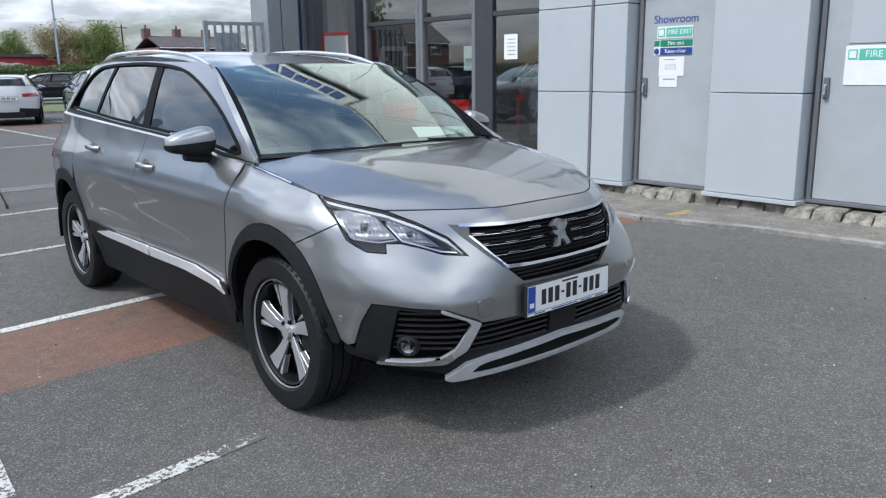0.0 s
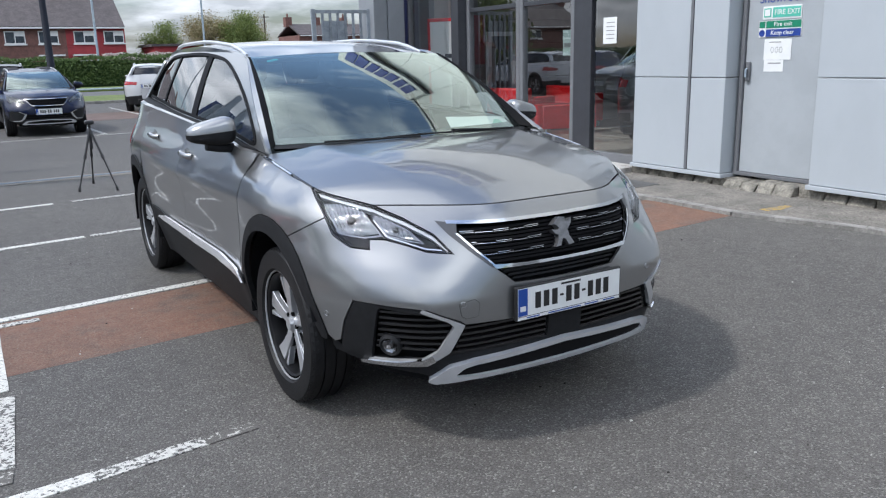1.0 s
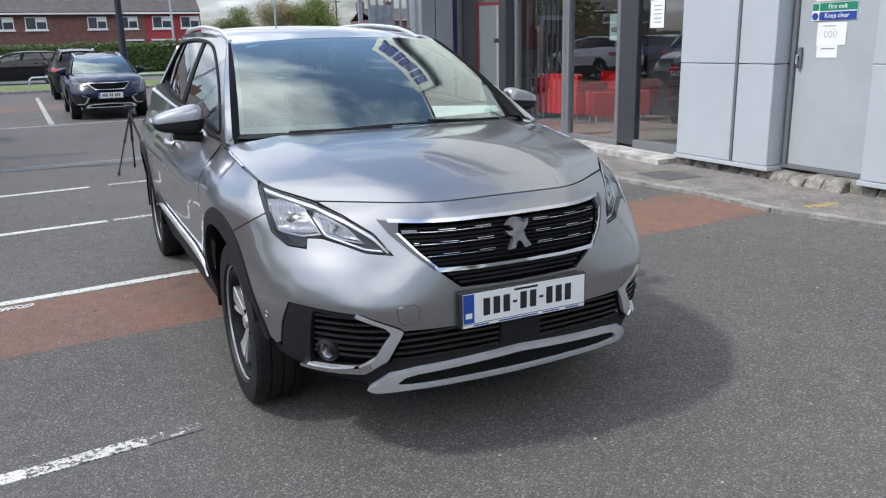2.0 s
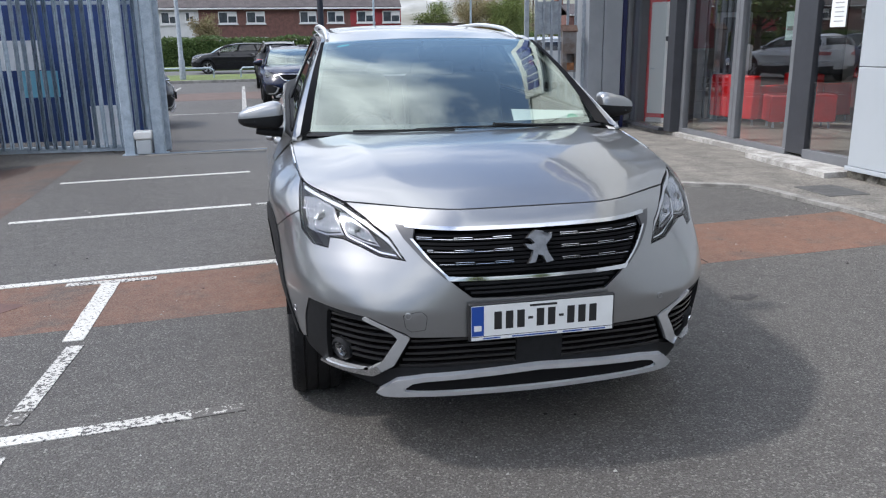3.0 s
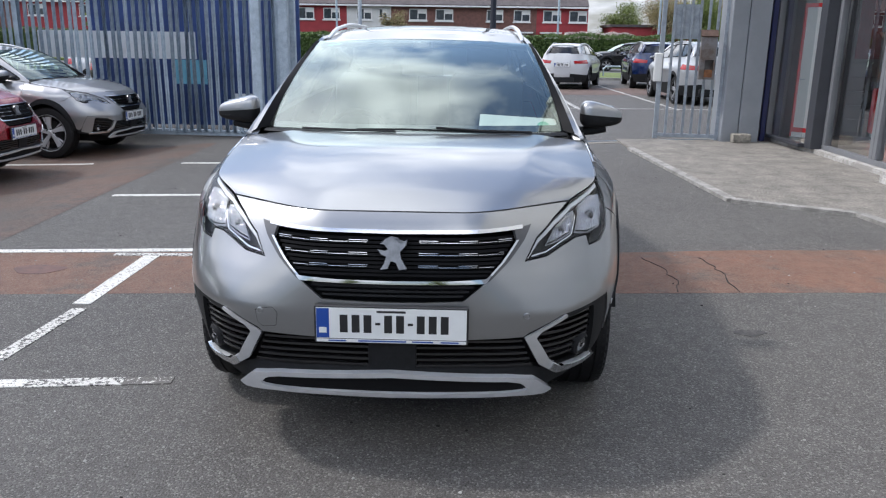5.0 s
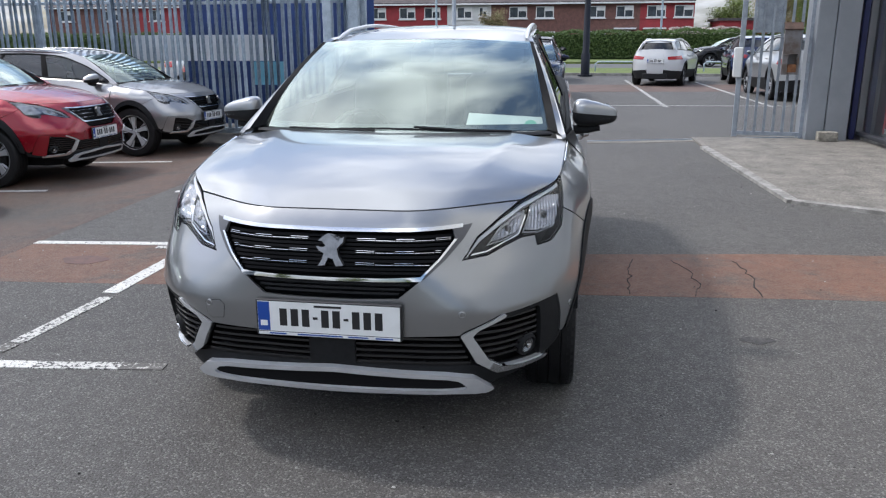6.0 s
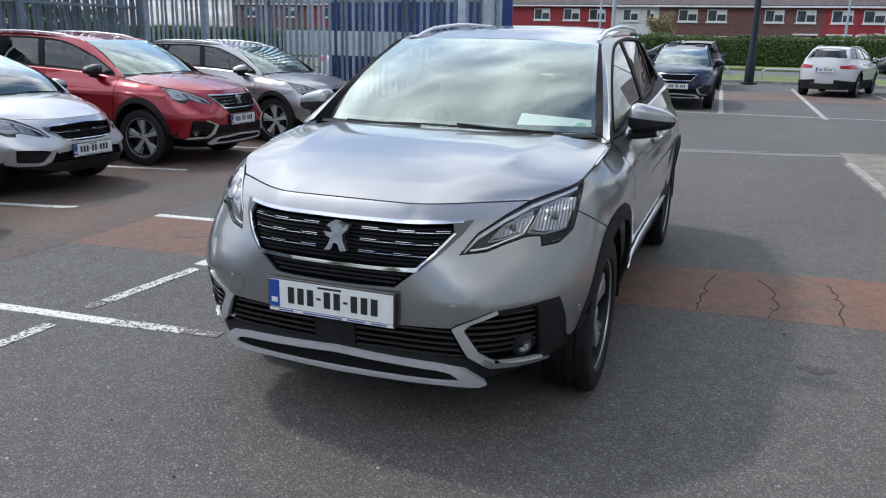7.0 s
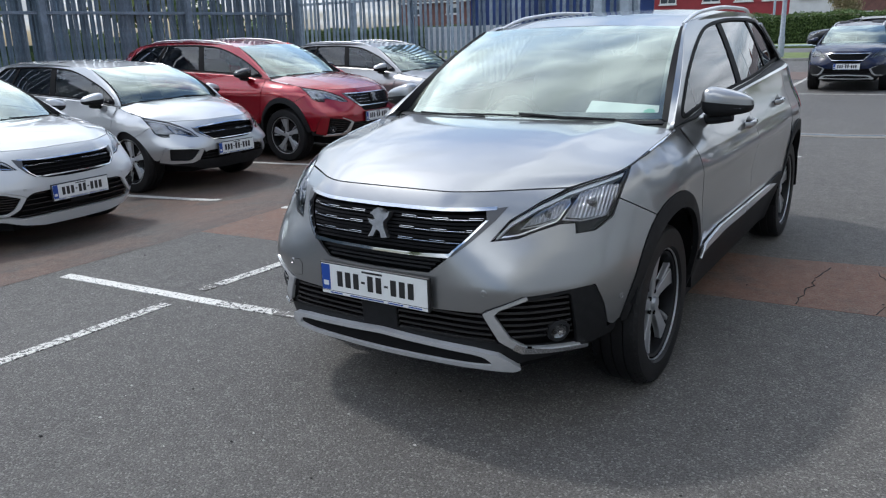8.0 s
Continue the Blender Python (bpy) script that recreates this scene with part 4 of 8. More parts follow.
tagged(leaf_mesh(9000, bank_points, 0.16, "foliage", M_HEDGE, bank), kind="stuff")

# knee rails on the verge
for x0, x1, y in ((-14.5, -8.6, 35.0), (-7.2, -3.4, 34.6), (1.8, 5.0, 34.0), (6.6, 9.8, 34.0), (11.2, 14.4, 33.6), (-2.2, 0.4, 34.6)):
    k = thing("knee_rail", "low galvanised tubular knee rail on the grass", "rail", "knee rails")
    part("hoop", pipe([(x0, y, 0.08), (x0, y, 0.42), (x0 + 0.12, y, 0.52), (x1 - 0.12, y, 0.52), (x1, y, 0.42), (x1, y, 0.08)], 0.04, 8), M_GALV, k, smooth=50)
for x, y in ((6.0, 33.6), (10.6, 33.3), (15.2, 33.0)):
    b = thing("bollard", "short black bollard with white bands", "bollard", "verge bollards")
    part("post", lathe([(0.05, 0.0001), (0.05, 0.07), (0.95, 0.065), (1.0, 0.0001)], 12, axis="z"), M_FRAME, b, smooth=40, m=Matrix.Translation((x, y, 0.05)))
    part("band", lathe([(0.7, 0.0665), (0.7, 0.074), (0.82, 0.073), (0.82, 0.0665)], 12, axis="z"), M_WHITE, b, m=Matrix.Translation((x, y, 0.05)))


def lamp_post(x, y, r, h, label, material):
    p = thing("street_lamp", label, "lamp post", m=Matrix.Translation((x, y, 0.03)))
    part("column", lathe([(0, r * 1.3), (0.9, r * 1.3), (0.95, r), (h, r * 0.55)], 14, axis="z"), material, p, smooth=40)
    part("base", lathe([(0.0, 0.0001), (0.0, r * 2.2), (0.06, r * 2.2), (0.07, r * 1.25)], 14, axis="z"), material, p)
    part("arm", pipe([(0, 0, h - 0.05), (0.3, -0.5, h + 0.2), (0.5, -1.0, h + 0.25)], 0.04, 8), material, p)
    part("lantern", block(0.36, 0.66, -1.5, -0.95, h + 0.16, h + 0.3, 0.03), material, p)
    return p


lamp_post(1.3, 30.4, 0.14, 8.5, "dark navy steel lighting column at the verge edge", paint("dark_column_paint", (0.010, 0.013, 0.022), 0.6, spec=0.2, vary=0.2, scale=4))
lamp_post(-4.6, 33.0, 0.10, 8.5, "slim galvanised lighting column on the grass verge", M_GALV_MID)
for x, y, h in ((-9.6, 57.5, 9), (7.0, 57.5, 9), (-19.0, 57.5, 9), (14.5, 57.5, 9)):
    p = thing("utility_pole", "slim pale street pole beyond the hedge", "pole", "street poles", m=Matrix.Translation((x, y, 0)))
    part("pole", lathe([(0, 0.09), (h, 0.06)], 10, axis="z"), M_GALV, p, smooth=40)
    part("cap", lathe([(h, 0.065), (h + 0.05, 0.05), (h + 0.07, 0.0001)], 10, axis="z"), M_GALV, p)


# ---- houses ----
def house(x0, x1, material, label, wins, y=66.0, door=None, chimney=True, eave=4.5, ridge=7.0):
    h = thing("terraced_house", label, "house", "terraced houses")
    part("wall", block(x0, x1, y, y + 8, 0, eave), material, h)
    bm = bmesh.new()
    q = [bm.verts.new(c) for c in ((x0, y - 0.35, eave - 0.12), (x1, y - 0.35, eave - 0.12), (x1, y + 4, ridge), (x0, y + 4, ridge), (x0, y + 8.35, eave - 0.12), (x1, y + 8.35, eave - 0.12),
                                   (x0, y - 0.35, eave + 0.06), (x1, y - 0.35, eave + 0.06), (x1, y + 4, ridge + 0.2), (x0, y + 4, ridge + 0.2), (x0, y + 8.35, eave + 0.06), (x1, y + 8.35, eave + 0.06))]
    for f in ((0, 1, 2, 3), (3, 2, 5, 4), (6, 9, 8, 7), (9, 10, 11, 8), (0, 6, 7, 1), (4, 5, 11, 10), (0, 3, 9, 6), (3, 4, 10, 9), (1, 7, 8, 2), (2, 8, 11, 5)):
        bm.faces.new([q[i] for i in f])
    roof = part("roof", bm, M_SLATE, h)
    part("gutter", block(x0, x1, y - 0.47, y - 0.36, eave - 0.14, eave - 0.02, 0.01), M_WHITE, h)
    for x, w, z0, z1 in wins:
        win = part("window", block(x - w / 2, x + w / 2, y - 0.06, y - 0.002, z0, z1), M_WHITE, h, "white framed window")
        part("window_sill", block(x - w / 2 - 0.08, x + w / 2 + 0.08, y - 0.14, y - 0.062, z0 - 0.1, z0), M_WHITE, win)
        n = 3 if w > 1.5 else 2
        for i in range(n):
            a = x - w / 2 + 0.07 + (w - 0.07) / n * i
            part("pane", block(a, a + (w - 0.07) / n - 0.07, y - 0.075, y - 0.065, z0 + 0.08, z1 - (0.38 if i == 1 else 0.08)), M_HGLASS, win)
    if door:
        d = part("door", block(door - 0.5, door + 0.5, y - 0.07, y - 0.003, 0.1, 2.2), M_WHITE, h, "white front door")
        part("canopy", block(door - 0.9, door + 0.9, y - 0.9, y - 0.004, 2.3, 2.42), M_WHITE, h)
    if chimney:
        c = part("chimney", block(x0 - 0.45, x0 + 0.45, y + 3.5, y + 4.5, ridge - 0.2, ridge + 1.1), M_HBRICK, roof)
        part("chimney_pot", lathe([(0, 0.14), (0.5, 0.11), (0.5, 0.0001)], 10, axis="z"), M_HBRICK, roof, m=Matrix.Translation((x0, y + 4, ridge + 1.1)))
    return h


UP = (3.25, 4.2)
LOW = (0.7, 2.15)
house(-6.3, 0.7, M_HBRICK, "brown brick terraced house with white windows", [(-4.0, 1.5, *UP), (-1.75, 1.5, *UP), (-2.0, 2.3, *LOW), (-5.0, 1.6, *LOW)], door=0.0)
house(0.7, 6.1, M_HBRICK, "brown brick terraced house with white windows and door", [(2.55, 1.4, *UP), (4.85, 1.4, *UP), (2.4, 1.9, *LOW)], door=4.9)
house(6.1, 10.45, M_HRED, "red painted terraced end house with bay windows", [(7.4, 1.5, *UP), (9.6, 1.5, *UP), (9.4, 2.0, *LOW)], door=7.3)
house(-10.1, -6.3, M_HWHITE, "white rendered terraced house", [(-8.6, 1.3, *UP), (-7.0, 0.7, 3.4, 4.2), (-8.4, 1.8, *LOW)])
house(-14.6, -10.1, M_HRED, "red painted terraced house", [(-13.6, 1.4, *UP), (-11.4, 1.4, *UP), (-12.4, 2.0, *LOW)])
house(-21.0, -14.6, M_HRED, "red painted terraced house with brick trim", [(-19.8, 1.4, *UP), (-16.2, 1.4, *UP), (-18.0, 2.2, *LOW)])
house(-30.0, -21.0, M_HBRICK, "brown brick terraced house", [(-28.0, 1.5, *UP), (-23.5, 1.5, *UP), (-26.0, 2.2, *LOW)])
g = thing("outbuilding", "low red painted outbuilding with flat roof", "outbuilding")
part("wall", block(12.2, 19.0, 64, 69, 0, 2.9), M_HRED, g)
part("roof", block(12.0, 19.2, 63.8, 69.2, 2.9, 3.1), M_SLATE, g)
house(-39.0, -30.0, M_HRED, "red painted terraced house beyond the side fence", [(-37.0, 1.5, *UP), (-32.5, 1.5, *UP), (-35.0, 2.2, *LOW)])
house(-48.0, -39.0, M_HBRICK, "brown brick terraced house beyond the side fence", [(-46.0, 1.5, *UP), (-41.5, 1.5, *UP), (-44.0, 2.2, *LOW)])
for x0, x1 in ((38.8, 43.0), (43.0, 47.2), (47.2, 51.4)):
    house(x0, x1, M_HBRICK, "brown brick house with chimneys in the distance", [(x0 + 1.3, 1.2, 2.4, 3.4), (x1 - 1.3, 1.2, 2.4, 3.4)], y=100.0, eave=4.9, ridge=6.3)


# ---- trees ----
M_BARK = paint("bark", (0.09, 0.07, 0.055), 0.9, vary=0.3, scale=8, bump=0.5, bump_scale=20)
M_LEAF_G = paint("spring_leaf", (0.17, 0.21, 0.045), 0.6, second=(0.10, 0.14, 0.03), scale=2)
M_LEAF_B = paint("budding_twig_leaf", (0.28, 0.21, 0.12), 0.7, second=(0.19, 0.18, 0.07), scale=2)


def tree(x, y, h, spread, leaf, label, n=2600, size=0.16, seed=1):
    r = np.random.default_rng(seed)
    t = thing("tree", label, "tree", m=Matrix.Translation((x, y, 0)))
    bm = pipe([(0, 0, 0), (0.05, 0.02, h * 0.25), (0.0, 0.1, h * 0.5), (0.1, 0.05, h * 0.85)], [h * 0.035, h * 0.028, h * 0.02, h * 0.006], 8)
    tips = []
    for k in range(13):
        a = k * 2.4 + r.uniform(-0.4, 0.4)
        z0 = h * r.uniform(0.22, 0.6)
        z1 = z0 + h * r.uniform(0.12, 0.4)
        q = spread * r.uniform(0.5, 1.0) * (1.15 - z1 / h * 0.6)
        p1 = (q * 0.5 * math.cos(a), q * 0.5 * math.sin(a), z0 + (z1 - z0) * 0.65)
        p2 = (q * math.cos(a), q * math.sin(a), z1)
        pipe([(0, 0.03, z0), p1, p2], [h * 0.012, h * 0.008, h * 0.003], 5, bm)
        tips += [p1, p2, tuple((np.array(p1) + p2) / 2)]
    tips.append((0.1, 0, h * 0.9))
    part("trunk", bm, M_BARK, t, smooth=60)
    tips = np.array(tips)

    def spots(rr, k):
        i = rr.integers(0, len(tips), k)
        return tips[i] + np.clip(rr.normal(0, 1, (k, 3)), -1.7, 1.7) * np.array([spread * 0.16, spread * 0.16, h * 0.065])
    tagged(leaf_mesh(n, spots, size, "crown", leaf, t), kind="stuff")
    return t


tree(16.6, 64, 5.7, 2.9, M_LEAF_B, "budding roadside tree with brown twigs", 16000, 0.055, 3)
tree(18.9, 63, 5.6, 2.6, M_LEAF_G, "leafy green roadside tree", 19000, 0.06, 4)
tree(13.9, 68, 4.9, 2.4, M_LEAF_G, "pale green tree beyond the hedge", 12000, 0.062, 5)
tree(24.8, 78, 6.3, 2.7, M_LEAF_B, "bare budding tree by the far houses", 10000, 0.055, 6)
tree(-5.4, 60.5, 3.9, 1.5, M_LEAF_B, "small brown budding tree in a front garden", 4500, 0.07, 7)
tree(22.0, 70, 4.6, 2.2, M_LEAF_G, "green tree behind the hedge", 12000, 0.06, 8)
for i, (x, y) in enumerate(((-17, 40), (-38, 27))):
    tree(x, y, 6.5, 3.4, M_LEAF_G, "green tree beyond the palisade fence", 2200, 0.22, 40 + i)
for i, (x, y) in enumerate(((-30, -60), (-14, -64), (4, -62), (22, -66), (-46, -40), (-55, -20), (-56, 4), (-52, 24))):
    tree(x, y, 8.5, 4.2, M_LEAF_G, "tall green tree on the far side of the yard", 1500, 0.3, 20 + i)
p = thing("utility_pole", "wooden pole with crossbar in the distance", "pole", m=Matrix.Translation((26.4, 78, 0)))
part("pole", lathe([(0, 0.11), (6.3, 0.07)], 8, axis="z"), M_BARK, p)
part("crossbar", block(-0.5, 0.5, -0.04, 0.04, 5.95, 6.03), M_BARK, p)

# ---- cars: surfaces ----
def bend(xs, ys):
    """A smooth curve without overshoot through a few points (monotone cubic), as a function of arrays."""
    xs, ys = np.array(xs, float), np.array(ys, float)
    h, d = np.diff(xs), np.diff(ys) / np.diff(xs)
    m = np.zeros(len(xs))
    m[0], m[-1] = d[0], d[-1]
    for i in range(1, len(xs) - 1):
        if d[i - 1] * d[i] > 0:
            w1, w2 = 2 * h[i] + h[i - 1], h[i] + 2 * h[i - 1]
            m[i] = (w1 + w2) / (w1 / d[i - 1] + w2 / d[i])

    def f(v):
        v = np.clip(np.asarray(v, float), xs[0], xs[-1])
        i = np.clip(np.searchsorted(xs, v, side="right") - 1, 0, len(xs) - 2)
        t = (v - xs[i]) / h[i]
        return ((1 + 2 * t) * (1 - t) ** 2 * ys[i] + t * (1 - t) ** 2 * h[i] * m[i] + t * t * (3 - 2 * t) * ys[i + 1] + t * t * (t - 1) * h[i] * m[i + 1])
    return f


class Shell:
    """The skin of a car, as a sheet wrapped round nose, side and tail: skin(s, z), with s the way along the plan's outline from the middle of the nose
    (plus to the car's left) and z the height; side glass, windscreen, bonnet and roof are sheets of their own."""

    def __init__(self, width=0.92, nose=0.912, base=2.84, tail=0.86, wide=None, noses=None, front=None, tails=None, belt=(1.085, 1.138, 1.163, 1.222), taper=0.965,
                 roof=((0.98, 1.537), (1.5, 1.60), (2.1, 1.63), (2.8, 1.622), (3.4, 1.555)), cowl=(0.13, 1.125, 0.36, 1.115, 0.725), header=(0.98, 1.537, 1.03, 1.522, 0.588), wheel=0.352,
                 hood_edge=(-0.77, 0.948, 0.645, -0.505, 0.947, 0.783, -0.27, 0.995), a_base=(0.800, 0.27, 1.083), hood_crown=0.035, flare=0.012, glass_top=0.60, sweep=1.0):
        self.width, self.nose, self.base, self.tail, self.wheel, self.flare = width, nose, base, tail, wheel, flare
        self.wide = bend(*zip(*(wide or ((0.18, 0.86), (0.30, 0.905), (0.45, 0.955), (0.60, 0.985), (0.75, 0.995), (0.88, 1.0), (0.96, 0.982), (1.02, 0.95), (1.08, 0.916), (1.16, 0.885), (1.30, 0.845)))))
        self.nosed = bend(*zip(*(noses or ((0.18, 0.10), (0.27, 0.055), (0.36, 0.022), (0.46, 0.004), (0.58, 0.0), (0.70, 0.010), (0.80, 0.036), (0.88, 0.075), (0.95, 0.135), (1.02, 0.25), (1.10, 0.40)))))
        f = front or ((0, 0), (0.15, 0.003), (0.30, 0.014), (0.42, 0.036), (0.54, 0.075), (0.66, 0.135), (0.77, 0.225), (0.86, 0.335), (0.925, 0.47), (0.965, 0.64), (0.988, 0.83), (1.0, 1.06))
        q, d = np.array(f, float).T
        t = np.concatenate([[0], np.cumsum(np.hypot(np.diff(q * width), np.diff(d)))])
        self.turn, self.q, self.d, self.reach = t[-1], bend(t, q), bend(t, d), d[-1]
        r = tails or ((0, 0), (0.3, 0.015), (0.55, 0.06), (0.75, 0.14), (0.88, 0.26), (0.96, 0.44), (1.0, 0.75))
        rq, rd = np.array(r, float).T
        rt = np.concatenate([[0], np.cumsum(np.hypot(np.diff(rq * width), np.diff(rd)))])
        self.rturn, self.rq, self.rd, self.rreach = rt[-1], bend(rt, rq), bend(rt, rd), rd[-1]
        self.straight = nose + base + tail - self.reach - self.rreach
        self.total = self.turn + self.straight + self.rturn
        self.taper = bend((-nose, 0.3, base * 0.6, base + tail), (1.0, 1.0, 0.995, taper))
        self.belt = bend((-nose, 0.3, 0.9, 1.45, 3.05, base + tail), (belt[0] - 0.02, *belt, belt[3] + 0.02))
        self.roofz = bend(*zip(*roof))
        self.cowl, self.header, self.hood_edge, self.a_base, self.crown = cowl, header, hood_edge, a_base, hood_crown
        self.top = glass_top
        k = np.array((-0.05, -0.055, -0.04, 0.0, 0.055, 0.11, 0.15, 0.21, 0.26)) * sweep
        self.sweep = bend((0.2, 0.6, 0.65, 0.72, 0.80, 0.90, 0.945, 1.0, 1.1), k)
        self.in_belt = bend((0.2, 0.6, 1.0, 1.67, 2.2, 2.65, 3.1, 3.5), (0.03, 0.025, 0.022, 0.022, 0.04, 0.075, 0.105, 0.135))
        self.in_top = bend((1.0, 1.8, 2.5, 3.1, 3.5), (0.0, 0.0, 0.01, 0.065, 0.12))
        self.roof_wide = bend((1.0, 1.3, 1.8, 2.5, 3.0, 3.4), (1.02, 1.005, 0.998, 0.975, 0.91, 0.80))
        self.meet = None
        self.ss = np.linspace(0, self.total, 700)
        p = self.skin(self.ss, np.full(700, 0.62), plain=True)
        self.xs, self.ys = p[:, 0], p[:, 1]
        # where bonnet and skin meet: the bonnet's nose follows the skin, the wing's top follows the bonnet
        self.nose_fix = lambda a: 0.0 * a
        aa = np.linspace(0, 1, 17)
        e = self.hood(aa, np.zeros(17))
        self.nose_fix = bend(aa, [float(self.skin(*self.at(x=float(q[0]), z=float(q[2])))[1] - q[1]) for q in e])
        vv = np.linspace(0.25, 1.0, 16)
        e = self.hood(np.ones(16), vv)
        d = [float(self.skin(*self.at(y=float(q[1]), z=float(q[2])))[0] - q[0]) for q in e]
        self.meet = (bend(e[:, 1], np.array(d) * np.clip(np.linspace(0, 5, 16), 0, 1)), bend(e[:, 1], e[:, 2]))

    def skin(self, s, z, plain=False):
        s, z = np.asarray(s, float), np.asarray(z, float)
        a, sg = np.abs(s), np.where(np.asarray(s) < 0, -1.0, 1.0)
        w = self.width * self.wide(z)
        fr = a < self.turn
        back = a > self.turn + self.straight
        fade = np.clip(a / self.turn, 0, 1)
        fade = 1 - fade * fade * (3 - 2 * fade)
        qa = np.clip((self.q(a) - 0.25) / 0.47, 0, 1)
        last = np.clip((a - 0.70 * self.turn) / (0.30 * self.turn), 0, 1)
        yf = -self.nose + self.d(a) + self.nosed(z) * fade + self.sweep(z) * qa * qa * (3 - 2 * qa) * (1 - last * last * (3 - 2 * last))
        ys = -self.nose + self.reach + (a - self.turn)
        rs = self.total - a
        lean = 0.10 * np.clip((z - 0.75) / 0.5, 0, 1.5) ** 1.3 + 0.05 * np.clip((0.5 - z) / 0.3, 0, 1)
        rf = np.clip(rs / self.rturn, 0, 1)
        yr = self.base + self.tail - self.rd(rs) - lean * (1 - rf * rf * (3 - 2 * rf))
        y = np.where(fr, yf, np.where(back, yr, ys))
        x = w * np.where(fr, self.q(a), np.where(back, self.rq(rs), 1.0)) * self.taper(y)
        if not plain:
            out = np.clip((a - self.turn * 0.55) / 0.35, 0, 1)
            for c in (0.0, self.base):
                r = np.hypot(y - c, z - self.wheel)
                x = x + out * self.flare * np.exp(-((r - 0.43) / 0.09) ** 2)
            side = np.exp(-((y - self.base * 0.5) / 0.95) ** 4)
            x = x - out * side * (0.016 * np.exp(-((z - 0.70) / 0.10) ** 2) - 0.012 * np.exp(-((z - 0.885) / 0.03) ** 2))
            if self.meet:
                k = np.clip((z - self.meet[1](y) + 0.11) / 0.10, 0, 1)
                x = x - self.meet[0](y) * k * k * (3 - 2 * k) * np.clip((y + 0.30) / 0.06, 0, 1) * np.clip((0.50 - y) / 0.15, 0, 1)
        return np.stack([x * sg, y, z], -1)

    def sx(self, x):
        """s of the place on the nose that lies x beside the middle."""
        n = int(np.argmax(self.xs >= self.width * 0.985))
        return float(np.interp(abs(x), self.xs[:n], self.ss[:n])) * (1 if x >= 0 else -1)

    def sy(self, y, side=1):
        """s of the place on the flank at y."""
        return float(np.interp(y, self.ys, self.ss)) * side

    def at(self, x=None, y=None, z=0.6, side=1):
        """(s, z) of the skin's place at that height with that x (nose) or that y (flank)."""
        p = self.skin(self.ss, np.full(len(self.ss), z))
        n = int(np.argmax(p[:, 0])) if x is not None else len(self.ss)
        s = np.interp(abs(x), p[:n, 0], self.ss[:n]) * (1 if x >= 0 else -1) if x is not None else np.interp(y, p[:, 1], self.ss)
        return (float(s) * side, z)

    def pane(self, p, z):
        """Side glass: p is y on the car's left and -y on its right."""
        p, z = np.asarray(p, float), np.asarray(z, float)
        sg = np.where(p >= 0, 1.0, -1.0)
        y = np.abs(p) - 10.0
        b = self.belt(y)
        k = np.clip((z - b) / (1.53 - b), -0.3, 1.3)
        xb = self.width * self.wide(b) * self.taper(y) - self.in_belt(y)
        x = xb + (self.top - self.in_top(y) - xb) * (0.82 * k + 0.18 * k * np.abs(k)) - 0.02
        return np.stack([x * sg, y, z], -1)

    def screen(self, u, v):
        """Windscreen: u across from -1 to 1, v up from 0 to 1."""
        u, v = np.asarray(u, float), np.asarray(v, float)
        cy, cz, ey, ez, ex = self.cowl
        hy, hz, fy, fz, fx = self.header
        k = np.abs(u) ** 2.2
        x = u * (ex + (fx - ex) * v)
        y0, z0 = cy + (ey - cy) * k, cz + (ez - cz) * k
        y1, z1 = hy + (fy - hy) * k, hz + (fz - hz) * k
        return np.stack([x, y0 + (y1 - y0) * v - 0.03 * np.sin(np.pi * v), z0 + (z1 - z0) * v + 0.028 * np.sin(np.pi * v)], -1)

    def roof(self, u, y):
        """Roof: u across, y back from the windscreen's upper edge."""
        u, y = np.asarray(u, float), np.asarray(y, float)
        hy, hz, fy, fz, fx = self.header
        x = u * fx * self.roof_wide(y)
        lead = np.clip((y - hy) / 0.5, 0, 1)
        yy = y + (fy - hy) * np.abs(u) ** 2.2 * (1 - lead)
        z = self.roofz(y) - 0.032 * np.abs(u) ** 2.6
        return np.stack([x, yy, z], -1)

    def hood(self, u, v):
        """Bonnet: u across, v from its leading edge (0) to the windscreen (1)."""
        u, v = np.asarray(u, float), np.asarray(v, float)
        y0, z0, x1, y1, z1, x2, y2, z2 = self.hood_edge
        ax, ay, az = self.a_base
        cy, cz, ey, ez, ex = self.cowl
        a = np.abs(u)
        sg = np.where(u < 0, -1.0, 1.0)
        # outer edge: corner, lamp top, pillar foot
        t = np.clip(v, 0, 1)
        kx = bend((0, 0.28, 0.62, 1.0), (x1, x2 - 0.005, (x2 + ax) / 2 + 0.005, ax))(t)
        ky = bend((0, 0.28, 0.62, 1.0), (y1, y2, (y2 + ay) / 2 + 0.01, ay))(t)
        kz = bend((0, 0.28, 0.62, 1.0), (z1, z2, (z2 + az) / 2 + 0.006, az))(t)
        my = y0 + (cy - y0) * t
        mz = bend((y0, y0 + 0.12, y0 + 0.45, cy), (z0, z0 + 0.052, z0 + 0.128, cz))(my)
        b = a ** 2.1
        x = a * kx
        y = my + (ky - my) * b
        y = y + self.nose_fix(a) * np.clip(1 - t / 0.3, 0, 1) ** 2
        z = mz + (kz - mz) * a ** 2.6
        rib = np.exp(-np.abs((a - 0.56 - 0.16 * t) / 0.085) ** 1.6) * np.clip(t * 2.0 - 0.1, 0, 1) * 0.009 + self.crown * 0.25 * (1 - a * a) * np.sin(np.pi * np.clip(t, 0, 1)) ** 0.8
        return np.stack([x * sg, y, z + rib], -1)


